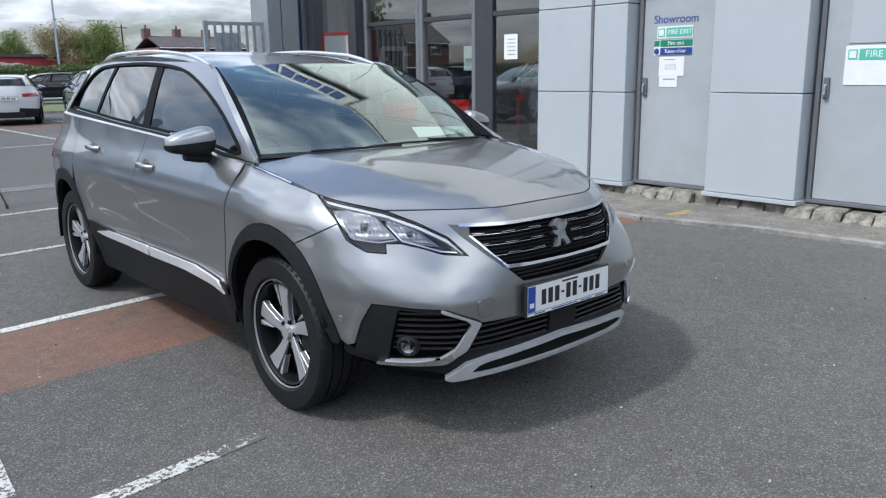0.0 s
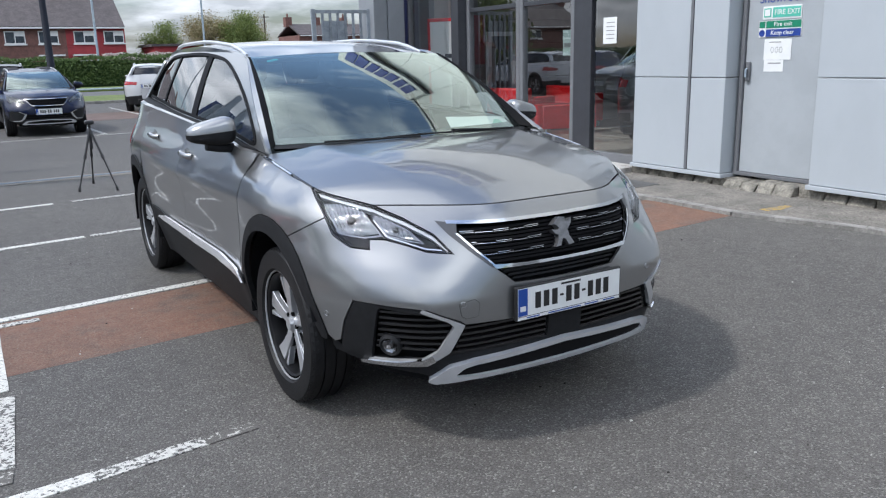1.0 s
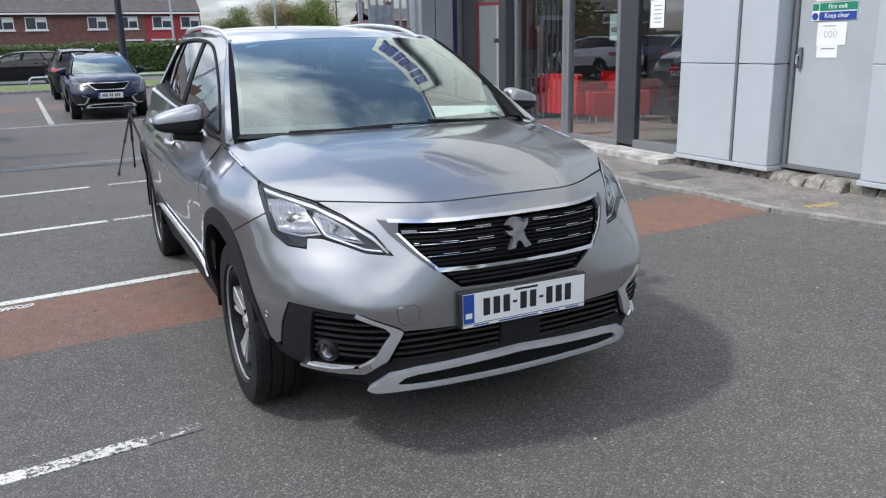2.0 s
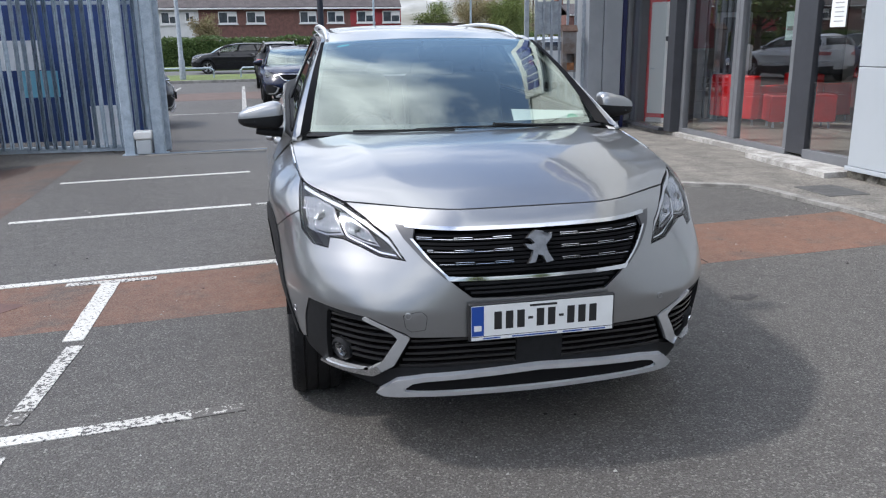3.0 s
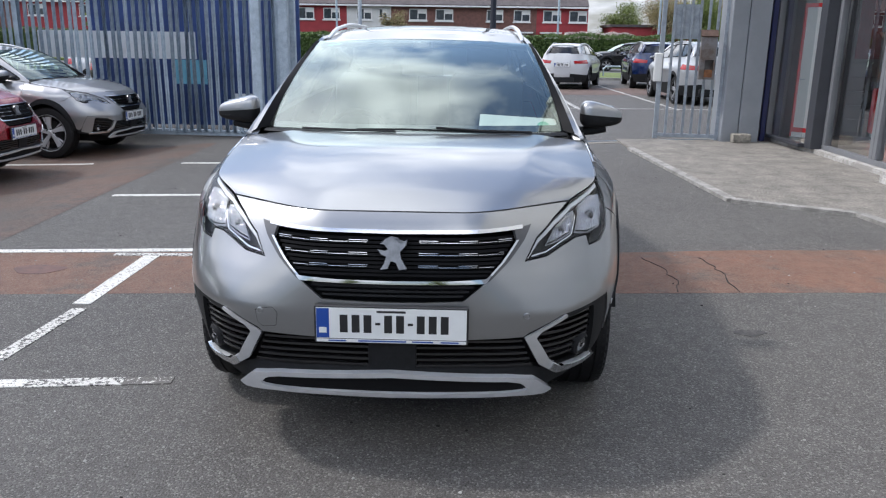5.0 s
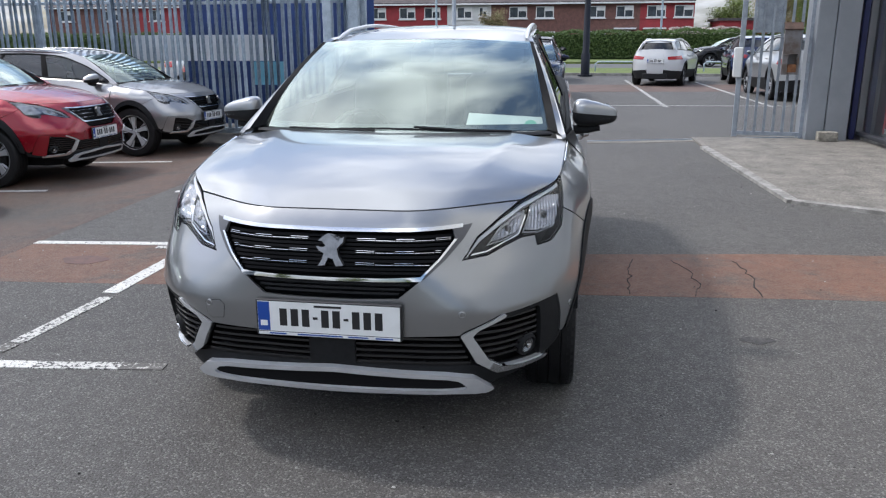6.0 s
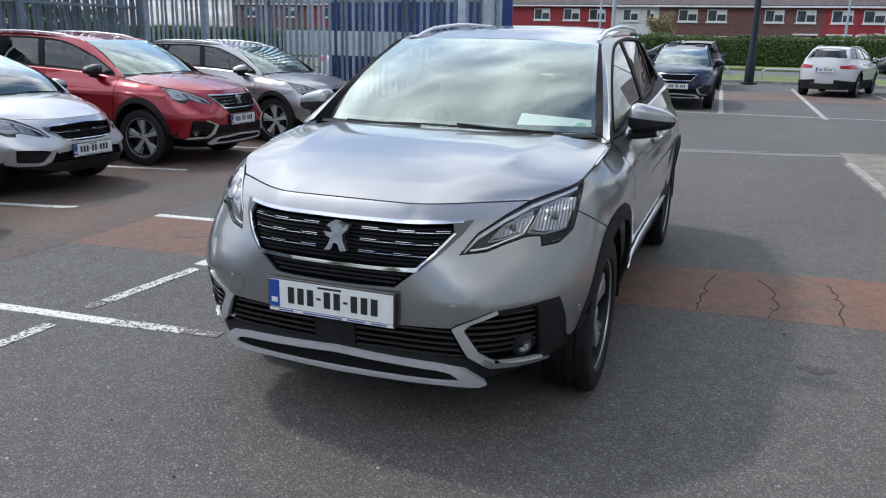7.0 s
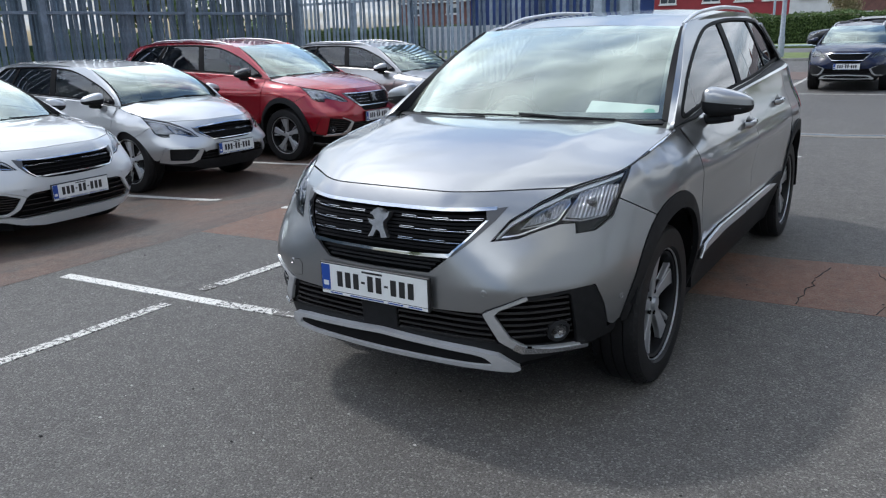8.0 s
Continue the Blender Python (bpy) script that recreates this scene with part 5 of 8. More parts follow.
def soften(poly, r):
    """Rounds an outline's corners."""
    out = []
    n = len(poly)
    for i in range(n):
        a, b, c = (np.array(poly[(i + k) % n], float) for k in (-1, 0, 1))
        la, lc = np.linalg.norm(a - b), np.linalg.norm(c - b)
        k = min(r, la / 2.5, lc / 2.5)
        p, q = b + (a - b) / max(la, 1e-9) * k, b + (c - b) / max(lc, 1e-9) * k
        out += [tuple(p), tuple((p + q) / 4 + b / 2), tuple(q)]
    return out


def shrink(poly, d):
    """An outline moved inwards by d (outwards if negative)."""
    p = np.array(poly, float)
    area = np.sum(p[:, 0] * np.roll(p[:, 1], -1) - np.roll(p[:, 0], -1) * p[:, 1])
    e = np.roll(p, -1, 0) - p
    e /= np.maximum(np.linalg.norm(e, axis=1)[:, None], 1e-9)
    nrm = np.stack([-e[:, 1], e[:, 0]], 1) * (1 if area > 0 else -1)
    m = nrm + np.roll(nrm, 1, 0)
    m /= np.maximum(np.sum(m * nrm, 1)[:, None], 0.5)
    return [tuple(v) for v in p + m * d]


def inside(poly, pts):
    p = np.array(poly)
    x, y = pts[:, 0][:, None], pts[:, 1][:, None]
    x0, y0 = p[:, 0], p[:, 1]
    x1, y1 = np.roll(x0, -1), np.roll(y0, -1)
    with np.errstate(divide="ignore", invalid="ignore"):
        hit = ((y0 > y) != (y1 > y)) & (x < (x1 - x0) * (y - y0) / (y1 - y0) + x0)
    return hit.sum(1) % 2 == 1


def sheet(name, fn, outline, material, parent, holes=(), step=0.035, thick=0.012, gap=0.0, lift=0.0, soft=0.0, label=""):
    """A trimmed piece of a curved surface fn(a, b), with a folded rim. gap: how far its edges stand back, lift: how far it stands off the surface."""
    from mathutils.geometry import delaunay_2d_cdt
    loops = []
    for i, poly in enumerate((outline, *holes)):
        if soft:
            poly = soften(poly, soft)
        if gap:
            poly = shrink(poly, gap if i == 0 else -gap)
        dense = []
        n = len(poly)
        for k in range(n):
            a, b = np.array(poly[k]), np.array(poly[(k + 1) % n])
            c = max(1, int(np.ceil(np.linalg.norm(b - a) / step)))
            dense += [tuple(a + (b - a) * j / c) for j in range(c)]
        loops.append(dense)
    o = np.array(loops[0])
    gx = np.arange(o[:, 0].min(), o[:, 0].max(), step)
    gy = np.arange(o[:, 1].min(), o[:, 1].max(), step * 0.87)
    grid = np.array([(x + (step / 2 if j % 2 else 0), y) for j, y in enumerate(gy) for x in gx]).reshape(-1, 2)
    edge = np.concatenate([np.array(p) for p in loops])
    if len(grid):
        keep = inside(loops[0], grid)
        for h in loops[1:]:
            keep &= ~inside(h, grid)
        grid = grid[keep]
        if len(grid):
            near = np.min(np.linalg.norm(grid[:, None] - edge[None], axis=2), axis=1)
            grid = grid[near > step * 0.45]
    pts = [Vector(p) for p in edge] + [Vector(p) for p in grid]
    edges, base = [], 0
    for p in loops:
        edges += [(base + k, base + (k + 1) % len(p)) for k in range(len(p))]
        base += len(p)
    vs, _, fs, *_ = delaunay_2d_cdt(pts, edges, [], 0, 1e-7)
    uv = np.array([tuple(v) for v in vs])
    fs = np.array([f for f in fs if len(f) == 3])
    mid = uv[fs].mean(1)
    keep = inside(loops[0], mid)
    for h in loops[1:]:
        keep &= ~inside(h, mid)
    fs = fs[keep]
    d1, d2 = uv[fs[:, 1]] - uv[fs[:, 0]], uv[fs[:, 2]] - uv[fs[:, 0]]
    turned = d1[:, 0] * d2[:, 1] - d1[:, 1] * d2[:, 0] < 0
    fs[turned] = fs[turned][:, ::-1]
    pos, nrm = spot(fn, uv)
    pos = pos + nrm * lift
    used = {}
    for f in fs:
        for k in range(3):
            e = (f[k], f[(k + 1) % 3])
            used[e] = 1
    rim = [e for e in used if (e[1], e[0]) not in used]
    n = len(pos)
    verts, norms, faces = [pos], [nrm], [tuple(f) for f in fs]
    if thick and rim:
        ids = sorted({i for e in rim for i in e})
        back = {i: n + k for k, i in enumerate(ids)}
        fold = {i: n + len(ids) + k for k, i in enumerate(ids)}
        side = np.zeros((n, 3))
        for a, b in rim:
            t = np.cross(pos[b] - pos[a], nrm[a])
            side[a] += t
            side[b] += t
        side /= np.maximum(np.linalg.norm(side, axis=1)[:, None], 1e-9)
        verts += [pos[ids], pos[ids] - nrm[ids] * thick]
        norms += [side[ids], side[ids]]
        faces += [(back[b], back[a], fold[a], fold[b]) for a, b in rim]
    me = bpy.data.meshes.new(name)
    verts, norms = np.concatenate(verts), np.concatenate(norms)
    me.from_pydata(verts.tolist(), [], faces)
    for f in me.polygons:
        f.use_smooth = True
    me.normals_split_custom_set_from_vertices(norms.tolist())
    return finish(name, me, material, parent, label)


def spot(fn, uv):
    """Places and outward normals of a surface at many spots."""
    e = 2e-3
    p = fn(uv[:, 0], uv[:, 1])
    da = fn(uv[:, 0] + e, uv[:, 1]) - fn(uv[:, 0] - e, uv[:, 1])
    db = fn(uv[:, 0], uv[:, 1] + e) - fn(uv[:, 0], uv[:, 1] - e)
    n = np.cross(da, db)
    return p, n / np.maximum(np.linalg.norm(n, axis=1)[:, None], 1e-12)


def arc(cy, cz, ry, rz, a0, a1, n=14):
    return [(cy + ry * math.cos(radians(a0 + (a1 - a0) * k / n)), cz + rz * math.sin(radians(a0 + (a1 - a0) * k / n))) for k in range(n + 1)]


def band(fn, a, b, material, name, parent, lift=0.004, label="", thick=0.006):
    """A strip between two lines on a surface."""
    return sheet(name, fn, list(a) + list(b)[::-1], material, parent, step=0.03, thick=thick, lift=lift, label=label)


# ---- cars: materials ----
def car_paint(name, colour, metal=0.80, rough=0.28, flake=0.14):
    return paint(name, colour, rough, metal, 1.0, fine=flake, fine_scale=1400, coat_rough=0.02)


M_SILVER = car_paint("silver_grey_paint", (0.280, 0.283, 0.286))
M_CLAD = paint("black_plastic_cladding", (0.015, 0.0155, 0.017), 0.6, vary=0.25, scale=30, bump=0.05, bump_scale=300, spec=0.2)
M_GLOSSBLACK = paint("gloss_black", (0.006, 0.006, 0.007), 0.08, coat=0.5)
M_CHROME = paint("bright_chrome", (0.72, 0.73, 0.75), 0.07, 1.0, vary=0.05, scale=20)
M_SATIN = paint("satin_aluminium", (0.62, 0.63, 0.65), 0.28, 0.42, vary=0.08, scale=12)
M_FOGSATIN = paint("satin_fog_silver", (0.60, 0.61, 0.62), 0.24, 0.62, vary=0.08, scale=12)
M_SKIDSATIN = paint("brushed_skid_silver", (0.70, 0.71, 0.73), 0.27, 0.50, vary=0.08, scale=12)
M_MARK = paint("satin_chrome_mark", (0.62, 0.63, 0.65), 0.16, 0.95, vary=0.08, scale=20)
M_BARBLACK = paint("semi_gloss_black_bar", (0.018, 0.018, 0.019), 0.20, vary=0.1, scale=20, coat=0.3)
M_TRIMBLACK = paint("satin_black_trim", (0.007, 0.007, 0.008), 0.55, spec=0.06, vary=0.1, scale=20)
M_TRIMCHROME = paint("trim_chrome", (0.60, 0.61, 0.63), 0.16, 1.0, vary=0.06, scale=20)
M_DKCHROME = paint("dark_chrome", (0.22, 0.225, 0.24), 0.16, 1.0, vary=0.05, scale=20)
M_TRIMDARK = paint("dark_satin_trim", (0.085, 0.085, 0.09), 0.3, 0.4, vary=0.1, scale=20)
# pale paint for the chrome sill strip: reflected sky put into the colour
M_STRIP = paint("sky_bright_strip", (0.74, 0.75, 0.77), 0.2, 0.35, vary=0.05, scale=20)
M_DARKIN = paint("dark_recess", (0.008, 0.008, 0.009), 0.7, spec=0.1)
M_TYRE = paint("tyre_rubber", (0.011, 0.011, 0.012), 0.55, spec=0.3, vary=0.3, scale=9, bump=0.1, bump_scale=120)
M_RIMDK = paint("rim_gloss_black", (0.008, 0.008, 0.009), 0.35, spec=0.3)
M_RIMLT = paint("rim_machined_alloy", (0.46, 0.47, 0.49), 0.3, 0.55, vary=0.06, scale=20)
M_BRAKE = paint("brake_disc", (0.035, 0.033, 0.032), 0.4, 0.7, vary=0.2, scale=18)
M_SEAT = paint("grey_seat_cloth", (0.055, 0.055, 0.06), 0.85, vary=0.2, scale=40)
M_DASH = paint("dash_plastic", (0.035, 0.036, 0.038), 0.65, vary=0.1, scale=12)
M_CREAM = paint("pale_headlining", (0.36, 0.35, 0.33), 0.9, vary=0.05, scale=5)
M_SCREEN = glass("windscreen_glass", (0.66, 0.76, 0.71), 3.9, 1.52, sheen=(0.90, 1.0, 0.92))
M_TINT = glass("privacy_glass", (0.10, 0.105, 0.11), 1.4, 1.52)
M_SIDEGLASS = glass("side_glass", (0.70, 0.77, 0.75), 1.4, 1.52)
M_LENS = glass("lamp_lens", (0.95, 0.96, 0.97), 0.8, 1.5)
M_REFLECT = paint("lamp_reflector", (0.30, 0.305, 0.32), 0.08, 1.0, vary=0.25, scale=30)
M_RUNLIGHT = paint("running_light_strip", (0.52, 0.53, 0.54), 0.3, 0.2, vary=0.08, scale=30)
M_BADGE = paint("badge_metal", (0.30, 0.30, 0.31), 0.3, 0.8, vary=0.25, scale=40)
M_LAMPIN = paint("lamp_bezel", (0.010, 0.0105, 0.0115), 0.4, spec=0.25)
M_REDLENS = paint("red_lamp_lens", (0.30, 0.008, 0.010), 0.12, coat=0.6)
M_PLATEW = paint("plate_white", (0.72, 0.73, 0.72), 0.35, vary=0.04, scale=20)
M_PLATEB = paint("plate_blue", (0.012, 0.06, 0.30), 0.35)
M_PLATEK = paint("plate_black", (0.015, 0.015, 0.016), 0.45)


def wheel(parent, x, y, r, side, spokes=5, twin=True, rim=None, dark=None, width=0.215, rr=0.70):
    """A tyre with grooves and blocks, a rim with spokes, hub cap, bolts and brake disc. side: 1 for the car's left."""
    w = part("wheel", lathe([(0, 0.05), (0.001, 0.049)], 8), M_CLAD, parent, m=pose(x, y, r) @ (pose(0, 0, 0) if side > 0 else pose(0, 0, 0, 0, 0, 180)))
    a = width / 2
    ri = r * rr
    prof = [(-a * 0.80, ri), (-a * 0.97, ri + 0.012), (-a, (r + ri) / 2), (-a * 0.96, r - 0.018), (-a * 0.82, r - 0.004)]
    for g0, g1 in ((-0.5, -0.42), (-0.06, 0.02), (0.40, 0.48)):
        prof += [(a * g0, r), (a * g0 + 0.001, r - 0.008), (a * g1 - 0.001, r - 0.008), (a * g1, r)]
    prof += [(a * 0.82, r - 0.004), (a * 0.96, r - 0.018), (a, (r + ri) / 2), (a * 0.97, ri + 0.012), (a * 0.80, ri)]
    part("tyre", lathe(prof, 56), M_TYRE, w, smooth=28)
    bm = bmesh.new()
    for k in range(56):
        for s in (-1, 1):
            t = math.tau * (k + (0.5 if s > 0 else 0)) / 56
            got = bmesh.ops.create_cube(bm, size=1)["verts"]
            bmesh.ops.scale(bm, vec=(a * 0.24, 0.016, 0.008), verts=got)
            bmesh.ops.transform(bm, matrix=Matrix.Rotation(t, 4, "X") @ Matrix.Translation((s * a * 0.79, 0, r - 0.0085)) @ Matrix.Rotation(s * 0.35, 4, "Y"), verts=got)
    tagged(part("tread", bm, M_TYRE, w), kind="stuff")
    part("rim", lathe([(a * 0.80, ri - 0.012), (a * 0.74, ri - 0.022), (a * 0.30, ri - 0.03), (-a * 0.8, ri - 0.02), (-a * 0.8, ri)], 48), M_RIMDK if twin else rim or M_RIMLT, w, smooth=40)
    part("rim_lip", lathe([(a * 0.84, ri + 0.003), (a * 0.87, ri + 0.000), (a * 0.86, ri - 0.003), (a * 0.80, ri - 0.004)], 48), rim or M_RIMLT, w, smooth=40)
    part("barrel", lathe([(a * 0.05, 0.0001), (a * 0.05, ri - 0.02), (-a * 0.2, ri - 0.03)], 32), M_DARKIN, w)
    part("brake_disc", lathe([(a * 0.10, 0.07), (a * 0.10, ri * 0.66), (a * 0.06, ri * 0.66)], 32), M_BRAKE, w)
    part("caliper", block(a * 0.08, a * 0.35, ri * 0.30, ri * 0.62, -0.07, 0.07, 0.01), M_LAMPIN, w)
    for k in range(spokes):
        t = Matrix.Rotation(math.tau * k / spokes + 0.10, 4, "X")
        if twin:
            legs = ([(-0.024, 0.03), (0.024, 0.03), (0.024, ri * 0.36), (0.042, ri * 0.66), (0.072, ri - 0.011), (0.030, ri - 0.004), (-0.018, ri - 0.004), (-0.021, ri * 0.66), (-0.024, ri * 0.36)],
                    [(-0.031, ri * 0.48), (-0.035, ri * 0.48), (-0.066, ri - 0.012), (-0.040, ri - 0.006)])
        else:
            h = 0.042
            legs = ([(-h * 0.8, 0.03), (h * 0.8, 0.03), (h, ri * 0.62), (h * 1.15, ri - 0.012), (-h * 1.15, ri - 0.012), (-h, ri * 0.62)],)
        for pts in legs:
            bm = prism(pts, a * 0.42, a * 0.66, axis="x")
            for v in bm.verts:
                v.co.x += -0.018 + 0.018 * (v.co.z / ri)
            bmesh.ops.transform(bm, matrix=t, verts=bm.verts)
            bmesh.ops.bevel(bm, geom=list(bm.edges), offset=0.0025, segments=1, affect="EDGES")
            part("spoke", bm, rim or M_RIMLT, w)
        if twin:
            pts = [(-0.010, ri * 0.25), (-0.026, ri * 0.25), (-0.050, ri - 0.016), (-0.004, ri - 0.014)]
            bm = prism(pts, a * 0.34, a * 0.44, axis="x")
            bmesh.ops.transform(bm, matrix=t, verts=bm.verts)
            part("spoke_inlay", bm, dark or M_RIMDK, w)
        part("wheel_bolt", lathe([(a * 0.45, 0.010), (a * 0.56, 0.010), (a * 0.57, 0.0001)], 6), M_DARKIN, w,
             m=Matrix.Translation((0, 0.052 * math.cos(math.tau * k / spokes), 0.052 * math.sin(math.tau * k / spokes))))
    part("hub_cap", lathe([(a * 0.36, 0.046), (a * 0.50, 0.042), (a * 0.54, 0.032), (a * 0.68, 0.028), (a * 0.69, 0.0001)], 24), rim or M_RIMLT, w, smooth=30)
    return w


def number_plate(parent, width=0.52, height=0.111, dark=True, m=None, groups=(3, 2, 3)):
    """A plate in its black holder; its characters are plain bars."""
    p = part("number_plate", block(-width / 2 - 0.007, width / 2 + 0.007, -0.0085, 0.010, -height / 2 - 0.017, height / 2 + 0.007, 0.003), M_PLATEK, parent, "white number plate in a black holder", m=m)
    part("plate", block(-width / 2, width / 2, -0.0098, -0.0070, -height / 2, height / 2), M_PLATEW, p)
    part("holder_strip", block(-width / 2, width / 2, -0.0096, -0.0070, -height / 2 - 0.014, -height / 2 - 0.003), M_PLATEW, p)
    for x0, x1 in ((-0.42, -0.30), (-0.22, 0.10), (0.14, 0.28), (0.33, 0.45)):
        part("strip_bar", block(x0 * width, x1 * width, -0.0104, -0.0097, -height / 2 - 0.011, -height / 2 - 0.006), M_PLATEB, p)
    part("blue_band", block(-width / 2 + 0.001, -width / 2 + 0.045, -0.0106, -0.0099, -height / 2 + 0.002, height / 2 - 0.002), M_PLATEB, p)
    part("country_bar", block(-width / 2 + 0.010, -width / 2 + 0.036, -0.0114, -0.0107, -height * 0.32, -height * 0.14), M_PLATEW, p)
    part("county_bar", block(-0.05, 0.05, -0.0108, -0.0099, height * 0.36, height * 0.43), M_PLATEK, p)
    n = sum(groups)
    gapw = 0.030
    cw = (width - 0.13 - gapw * (len(groups) - 1)) / n
    x = -width / 2 + 0.075
    for g, count in enumerate(groups):
        for k in range(count):
            part("character_bar", block(x + cw * 0.17, x + cw * 0.83, -0.0108, -0.0099, -height * 0.30, height * 0.28), M_PLATEK, p)
            x += cw
        if g < len(groups) - 1:
            part("dash_bar", block(x + 0.006, x + gapw - 0.006, -0.0108, -0.0099, -0.005, 0.004), M_PLATEK, p)
            x += gapw
    return p


# ---- cars: the assembly ----
HEAD = ((0.462, 0.781), (0.545, 0.789), (0.60, 0.812), (0.660, 0.832), (0.704, 0.832), (0.714, 0.797), (0.765, 0.801), (0.800, 0.84), (0.803, 0.90), (0.788, 0.994), (0.752, 0.9795), (0.70, 0.9625), (0.65, 0.9455), (0.577, 0.905), (0.505, 0.850))
GRILLE = ((0, 0.884), (0.20, 0.886), (0.38, 0.888), (0.452, 0.890), (0.435, 0.850), (0.385, 0.785), (0.325, 0.724), (0.245, 0.658), (0.10, 0.654), (0, 0.653))
INTAKE = ((0, 0.512), (0.25, 0.514), (0.43, 0.522), (0.470, 0.505), (0.515, 0.43), (0.50, 0.395), (0.30, 0.385), (0, 0.395))
POD = ((0.806, 0.425), (0.808, 0.52), (0.793, 0.610), (0.755, 0.608), (0.60, 0.592), (0.48, 0.538), (0.462, 0.523), (0.518, 0.418), (0.585, 0.368), (0.74, 0.362), (0.80, 0.385))
FOGCHROME = ((0.615, 0.596), (0.50, 0.541), (0.464, 0.523), (0.518, 0.416), (0.582, 0.366), (0.74, 0.356), (0.74, 0.372), (0.606, 0.386), (0.560, 0.424), (0.506, 0.520), (0.528, 0.543), (0.62, 0.584))
SKID = ((0, 0.390), (0.25, 0.376), (0.41, 0.373), (0.51, 0.357), (0.575, 0.295), (0.55, 0.281), (0.43, 0.289), (0.25, 0.284), (0, 0.281))
SLOT = ((0, 0.371), (0.25, 0.358), (0.41, 0.354), (0.456, 0.345), (0.484, 0.318), (0.474, 0.310), (0.43, 0.307), (0.25, 0.302), (0, 0.301))


def build_car(name, label, S, body, m, trim=None, group="", detail=2, head=HEAD, grille=GRILLE, intake=INTAKE, pod=POD, fogchrome=FOGCHROME, skid=SKID, slot=SLOT, rails=True, clad=True, chrome_strip=True,
              rear_glass=None, plate_at=0.582, plate_wide=0.52, bars=10, spokes=5, twin=True, rim=None, mirror=None, roof_mat=None, mirror_low=None, arch=(0.42, 0.50), card=True, plate_m=None, badge=0.816, low_mat=None, pod_mat=None, apron=0.40, pod_hole=None):
    """A car from its skin: every panel is cut from the one surface. detail 2: seen close; 1: seen from some way off."""
    far = detail < 2
    step = 0.035 if not far else 0.075
    c = thing(name, label, "car", group, m=m)
    X = lambda pts: [S.at(x=x, z=z) for x, z in pts]
    Xr = lambda pts: [S.at(x=-x, z=z) for x, z in pts]
    Y = lambda pts, sg=1: [S.at(y=y, z=z, side=sg) for y, z in pts]
    lower = M_CLAD if clad else body
    base, tail = S.base, S.base + S.tail
    ry, rz = arch
    cyz = (-0.02, S.wheel + 0.01)
    # front bumper cover, in body colour
    arch_f = arc(cyz[0], cyz[1], ry, rz, 118, 172, 8)
    zt = S.hood_edge[1] - 0.002
    half = [(0, zt), (0.30, zt), (S.hood_edge[2] - 0.01, S.hood_edge[4] - 0.004)]
    hd = list(head)
    inner = [p for p in hd[9:] if p[0] <= S.hood_edge[2]]
    out = X(half[1:]) + X(inner) + X(hd[:9])
    k0 = S.at(y=arch_f[0][0], z=arch_f[0][1])
    out += [k0] + Y(arch_f[1:])
    out += [S.at(x=0.815, z=0.412), S.at(x=0.806, z=0.425)] + X(pod[1:7]) + X([p for p in intake[::-1] if p[1] > 0.5 and 0 < p[0] < 0.45])
    right = [(-a, b) for a, b in out[::-1]]
    outline = [(0.0, zt)] + out + [(0.0, intake[0][1])] + right
    sheet("front_bumper", S.skin, outline, body, c, holes=[X([p for p in grille]) + [(-a, b) for a, b in X([p for p in grille if p[0] > 0])[::-1]]], step=step, gap=0.002, thick=0.014)
    # lower black apron
    low = [(0.0, apron)] + [S.at(x=0.50, z=apron), S.at(x=0.585, z=min(0.372, apron + 0.02)), S.at(x=0.74, z=0.364), S.at(x=0.80, z=0.388), S.at(x=0.815, z=0.408)] + Y([arch_f[-1], (-0.425, 0.375), (-0.44, 0.360)])
    low += [S.at(x=0.74, z=0.338), S.at(x=0.60, z=0.312), S.at(x=0.50, z=0.282), S.at(x=0.30, z=0.250)]
    sheet("front_apron", S.skin, low + [(0.0, 0.246)] + [(-a, b) for a, b in low[1:][::-1]], low_mat or lower, c, step=step, gap=0.001, lift=-0.012, thick=0.03)
    # dark backing behind every opening: near-black sheets that paint the depth's shade
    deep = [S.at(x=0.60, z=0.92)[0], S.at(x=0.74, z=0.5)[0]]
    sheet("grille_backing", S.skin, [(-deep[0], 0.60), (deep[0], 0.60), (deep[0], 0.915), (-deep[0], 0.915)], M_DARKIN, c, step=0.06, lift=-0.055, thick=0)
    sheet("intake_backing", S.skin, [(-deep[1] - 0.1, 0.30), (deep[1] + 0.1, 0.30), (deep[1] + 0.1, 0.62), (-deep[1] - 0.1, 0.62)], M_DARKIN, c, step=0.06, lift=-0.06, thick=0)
    # grille: fins, chrome marks and surround
    gp = np.array(grille)
    zs = np.linspace(gp[:, 1].max() - 0.022, 0.745 if gp[:, 1].min() < 0.7 else gp[:, 1].min() + 0.02, bars)

    def reach(z):
        side = [p for p in grille if p[0] > 0.15][2:] or grille
        order = sorted(side, key=lambda p: p[1])
        return float(np.interp(z, [p[1] for p in order], [p[0] for p in order]))
    gr = part("grille", block(-0.02, 0.02, -0.001, 0.001, -0.001, 0.001), M_DARKIN, c, m=Matrix.Translation((0, -S.nose + 0.12, 0.8)))
    gr.matrix_basis = Matrix.Translation((0, 0, 0))
